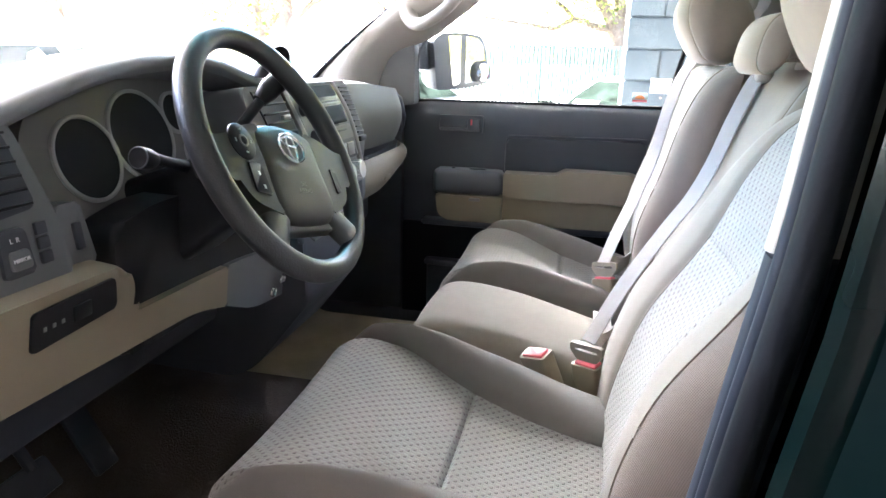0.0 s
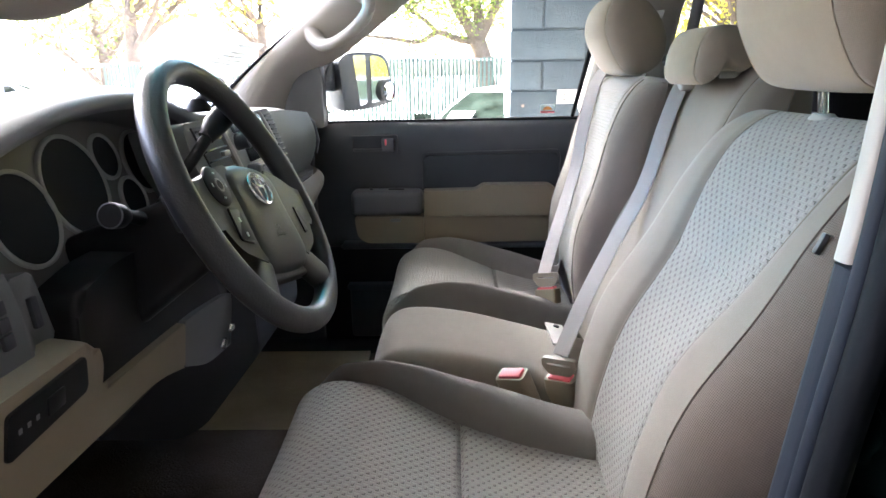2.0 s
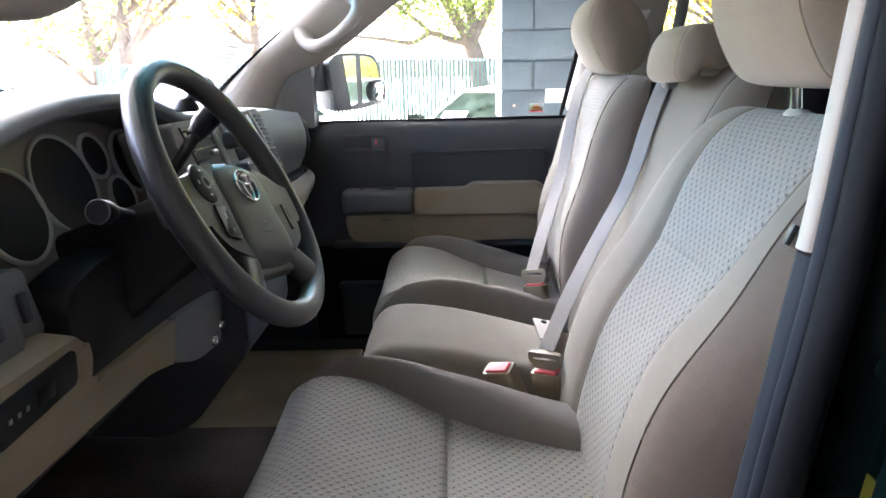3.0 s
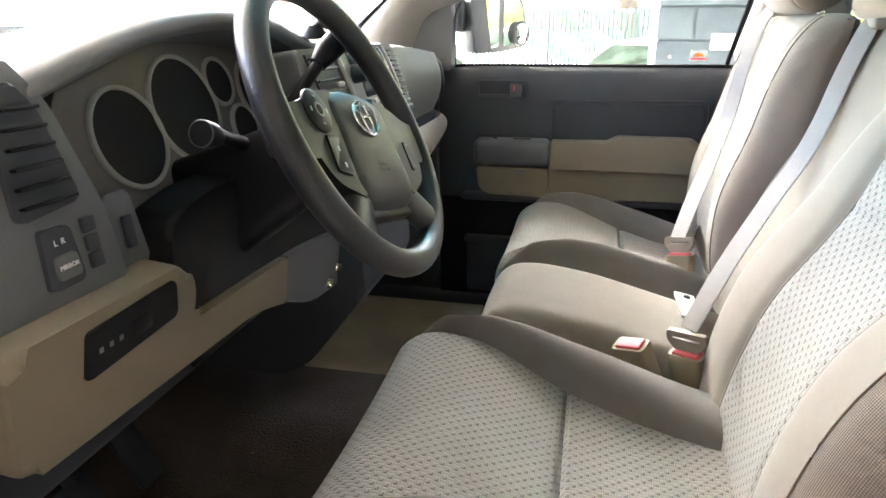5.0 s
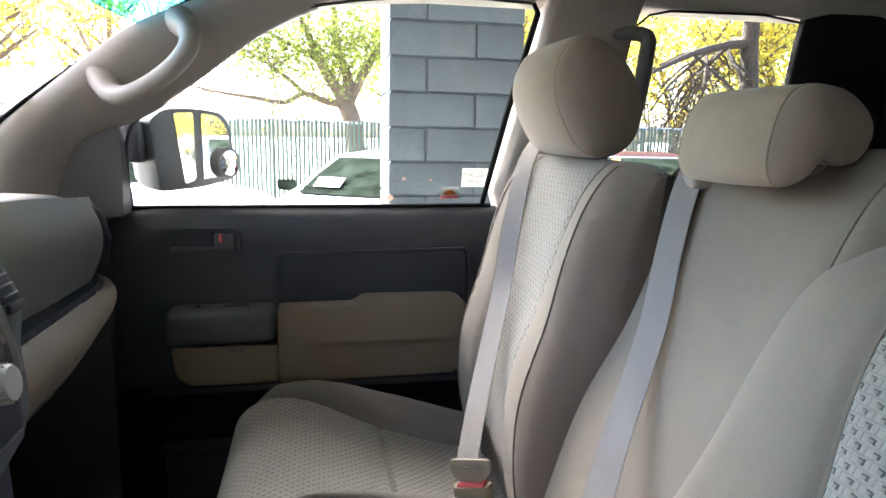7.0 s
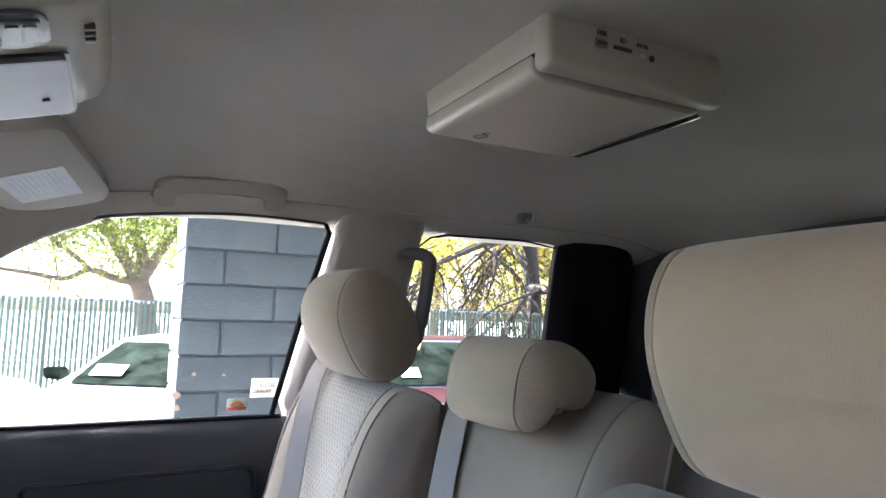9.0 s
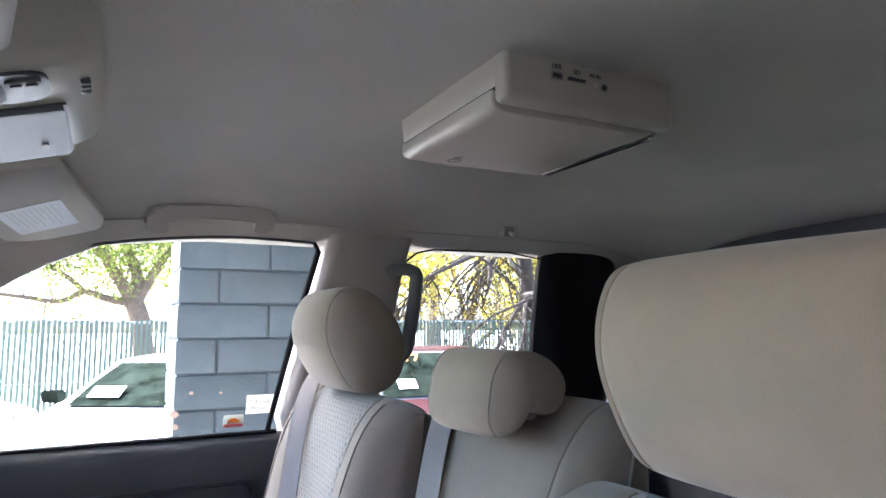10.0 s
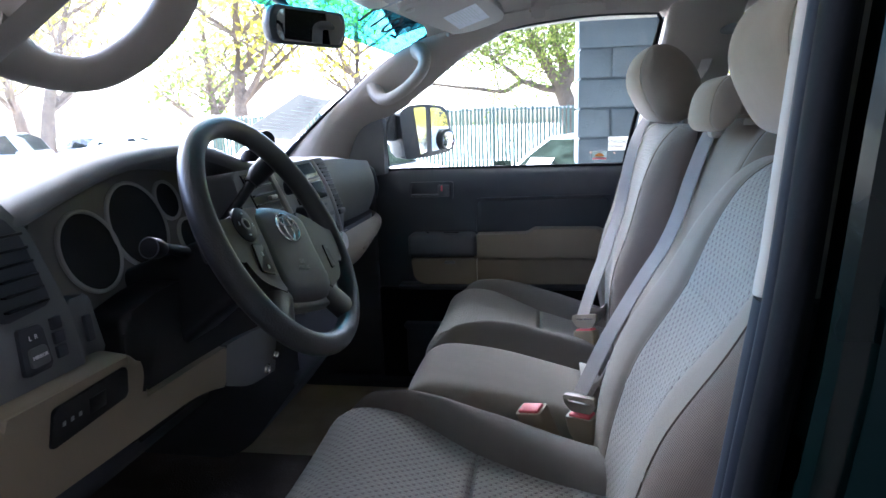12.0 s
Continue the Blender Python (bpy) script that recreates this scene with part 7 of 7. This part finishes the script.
for k in range(8):
    part("post", tube([(-6.5 + 3.02 * k, FY + 0.05, 0), (-6.5 + 3.02 * k, FY + 0.05, FTOP + 0.06)], 0.030, 10), M_STEEL, fence)
part("tension_wire", tube([(-6.5, FY - 0.014, 0.9), (14.7, FY - 0.014, 0.9)], 0.004, 6), M_STEEL, fence)


def car_section(x, w, zb, zt, n=3):
    """Half-rounded body section at a length x."""
    return [(x, p[0], p[1]) for p in rounded([(-w * 0.94, zb), (w * 0.94, zb), (w, zb + 0.25), (w * 0.97, zt - 0.10), (w * 0.86, zt), (-w * 0.86, zt), (-w * 0.97, zt - 0.10), (-w, zb + 0.25)], 0.06, n)]


def car(name, m, paint, label, roof=1.42, suv=False, year=False, paper=0.0):
    """A parked car; its nose points along m's -x."""
    c = thing(name, m.translation, label, "car", "parked cars")

    def P(nm, bm, mat, parent=c, lab="", **k):
        bm.transform(m)
        return part(nm, bm, mat, parent, lab, **k)

    body = P("body", loft([car_section(x, w, zb, zt) for x, w, zb, zt in ((-2.20, 0.55, 0.40, 0.66), (-2.14, 0.74, 0.26, 0.74), (-1.95, 0.84, 0.22, 0.80), (-1.5, 0.88, 0.20, 0.88), (-0.95, 0.89, 0.20, 0.97), (0.0, 0.90, 0.20, 0.98), (1.0, 0.90, 0.20, 0.99), (1.7, 0.88, 0.22, 1.0 if suv else 0.98), (2.05, 0.80, 0.26, 0.98 if suv else 0.93), (2.15, 0.70, 0.35, 0.80))]), paint)
    rear = 1.95 if suv else 1.45
    cab = P("cabin", loft([[(x, p[0], p[1]) for p in rounded([(-w, 0.95), (w, 0.95), (w * 0.80, zt), (-w * 0.80, zt)], [0, 0, 0.10, 0.10], 4)] for x, w, zt in ((-0.98, 0.78, 0.965), (-0.62, 0.82, roof - 0.20), (-0.22, 0.83, roof - 0.03), (0.3, 0.84, roof), (0.95, 0.83, roof - 0.02), (rear - 0.25, 0.80, roof - 0.12), (rear + 0.05, 0.76, 0.97))]), paint, c, "roof and pillars")
    wsh = P("windshield", loft([[(-0.965, -0.62, 0.988), (-0.965, 0.62, 0.988)], [(-0.66, -0.585, roof - 0.205), (-0.66, 0.585, roof - 0.205)], [(-0.345, -0.53, roof - 0.055), (-0.345, 0.53, roof - 0.055)]], closed=False), M_CARGLASS, c, "dark windshield with painted foliage reflection")
    P("windshield_back", loft([[(-0.99, -0.70, 0.960), (-0.99, 0.70, 0.960)], [(-0.65, -0.64, roof - 0.215), (-0.65, 0.64, roof - 0.215)], [(-0.285, -0.585, roof - 0.040), (-0.285, 0.585, roof - 0.040)]], closed=False), M_BLACK, wsh)
    if year:
        um = frame_of((-0.50, 0.33, roof - 0.095), (0, -1, 0), (0.90, 0, 0.43))
        P("year_numerals", lettering("2017", 0.20, um), M_ORANGE, wsh, "orange year numerals")
    if paper:
        pm = frame_of((-0.83, 0.36, 1.088), (0, -1, 0), (0.72, 0, 0.5))
        P("paper_notice", box((-paper, -0.07, 0.0), (paper, 0.07, 0.003), 0.0, m=pm), M_PAPER, wsh, "white paper in the windshield")
    for s in (1, -1):
        P("side_window", loft([[(-0.60, s * 0.822, 1.00), (rear - 0.35, s * 0.822, 1.00)], [(-0.20, s * 0.700, roof - 0.10), (rear - 0.55, s * 0.690, roof - 0.10)]], closed=False), M_CARGLASS, c, "dark side glass")
        P("headlight", prism(rounded([(-0.16, -0.055), (0.14, -0.03), (0.16, 0.06), (-0.12, 0.05)], 0.03), frame_of((-2.06, s * 0.64, 0.68), (-0.35 * s, -1, 0) if s > 0 else (0.35 * s * -1, -1, 0), (0.3, 0, 1)), 0.03, 0.01), M_LAMPGLASS, c, "clear headlight")
        P("wing_mirror", loft([[(-0.60 + dx, s * (0.90 + y), 1.02 + z) for y, z in rounded([(0, -0.05), (0.16, -0.04), (0.17, 0.06), (0.02, 0.06)], 0.03)] for dx in (-0.06, 0.0, 0.05)]), M_CARGLASS if paper else paint, c)
        for wx in (-1.38, 1.32):
            wm = frame_of((wx, s * 0.80, 0.32), (1, 0, 0), (0, 0, s)) if s < 0 else frame_of((wx, s * 0.80, 0.32), (1, 0, 0), (0, 0, -1))
            w = P("wheel", lathe([(0.0, -0.06), (0.30, -0.06), (0.33, -0.02), (0.33, 0.08), (0.30, 0.115), (0.22, 0.118), (0.0, 0.10)], wm, 28), M_TYRE)
            P("rim", lathe([(0.0, 0.10), (0.21, 0.105), (0.225, 0.122), (0.20, 0.124), (0.06, 0.112), (0.0, 0.118)], wm, 24), M_SILVER, w, "silver rim")
    P("grille", prism(rounded([(-0.42, -0.05), (0.42, -0.05), (0.46, 0.05), (-0.46, 0.05)], 0.03), frame_of((-2.165, 0, 0.60), (0, -1, 0), (0.15, 0, 1)), 0.03, 0.008), M_BLACK, c, "black grille")
    P("badge", lathe([(0.0, 0.0), (0.055, 0.0), (0.05, 0.012), (0.0, 0.014)], frame_of((-2.14, 0, 0.735), (0, -1, 0), (0.45, 0, 1)) @ Matrix.Diagonal((1, 0.65, 1, 1)), 20), M_CHROME, c, "plain chrome oval badge")
    P("bumper", box((-2.235, -0.66, 0.28), (-2.05, 0.66, 0.46), 0.05, 3), paint, c)
    return c


def parked(x, y, heading):
    """heading: degrees from +x to which the nose points."""
    return Matrix.Translation((x, y, 0)) @ Matrix.Rotation(radians(heading - 180), 4, "Z")


car("white_sedan", parked(1.06, 6.05, 238), M_CARWHITE, "white sedan parked facing the bay", 1.36, paper=0.14)
car("red_suv", parked(3.26, 5.65, 262), M_CARRED, "dark red car with orange year numerals on its windshield", 1.405, True, True, 0.09)
car("white_hatchback", parked(-2.57, 7.77, 345), M_CARWHITE, "white hatchback parked beside the fence", 1.38)
car("silver_hatchback", parked(12.5, 3.4, 180), M_CARGREY, "grey hatchback parked behind the bay", 1.45)
car("white_suv", parked(-15.8, 16.6, 20), M_CARWHITE, "white utility car parked across the lot", 1.66, True)
car("grey_sedan", parked(-16.5, 12.2, 15), M_CARGREY, "grey sedan parked across the lot", 1.42)
car("white_sedan", parked(-15.0, 21.4, 25), M_CARWHITE, "white sedan parked across the lot under the trees", 1.42)
car("silver_sedan", parked(-18.0, 24.0, 25), M_CARGREY, "grey sedan parked under the trees", 1.42)

# painted block pillar
pier = thing("block_pillar", (0.83, 2.46, 0), "slate-blue painted concrete block pillar", "pillar", "", "structure")
PX0, PX1, PY0, PY1, COURSE = 0.527, 1.140, 2.262, 2.67, 0.1505
part("mortar_core", box((PX0 + 0.014, PY0 + 0.014, 0), (PX1 - 0.014, PY1 - 0.014, 3.5), 0.0), M_BLOCK, pier)
Z0 = 1.561 - 11 * COURSE
shapes = {}


def block(x0, x1, row, y0, y1):
    key = (round(x1 - x0, 3), round(y1 - y0, 3))
    if key not in shapes:
        b = box((-(x1 - x0) / 2 + 0.005, -(y1 - y0) / 2 + 0.005, 0.005), ((x1 - x0) / 2 - 0.005, (y1 - y0) / 2 - 0.005, COURSE - 0.005), 0.006, 2)
        me = bpy.data.meshes.new("block")
        b.to_mesh(me)
        b.free()
        me.materials.append(M_BLOCK)
        me.shade_smooth()
        me.set_sharp_from_angle(angle=radians(42))
        shapes[key] = me
    o = new("block", shapes[key])
    o.parent = pier
    o.matrix_parent_inverse = Matrix.Translation(-Vector((0.83, 2.46, 0)))
    o.matrix_basis = Matrix.Translation(((x0 + x1) / 2 + rng.uniform(-0.002, 0.002), (y0 + y1) / 2 + rng.uniform(-0.0015, 0.0015), Z0 + row * COURSE))


for row in range(0, 23):
    cut = PX0 + 0.172 if (row % 2) == 0 else PX0 + 0.390
    for y0, y1 in ((PY0, (PY0 + PY1) / 2), ((PY0 + PY1) / 2, PY1)):
        block(PX0, cut, row, y0, y1)
        block(cut, PX1, row, y0, y1)
for px, pz, r in ((0.60, 1.335, 0.010), (0.72, 1.330, 0.007), (0.535, 1.25, 0.02), (0.54, 1.20, 0.016)):
    part("paint_chip", prism([(r * (0.7 + 0.5 * random.Random(k + px).random()) * math.cos(a), r * 0.8 * math.sin(a)) for k, a in enumerate(np.linspace(0, 2 * math.pi, 9, endpoint=False))], frame_of((px, PY0 - 0.0005, pz), (1, 0, 0), (0, 0, 1)), 0.0012, 0.0), M_CHIP, pier, "chipped paint patch")
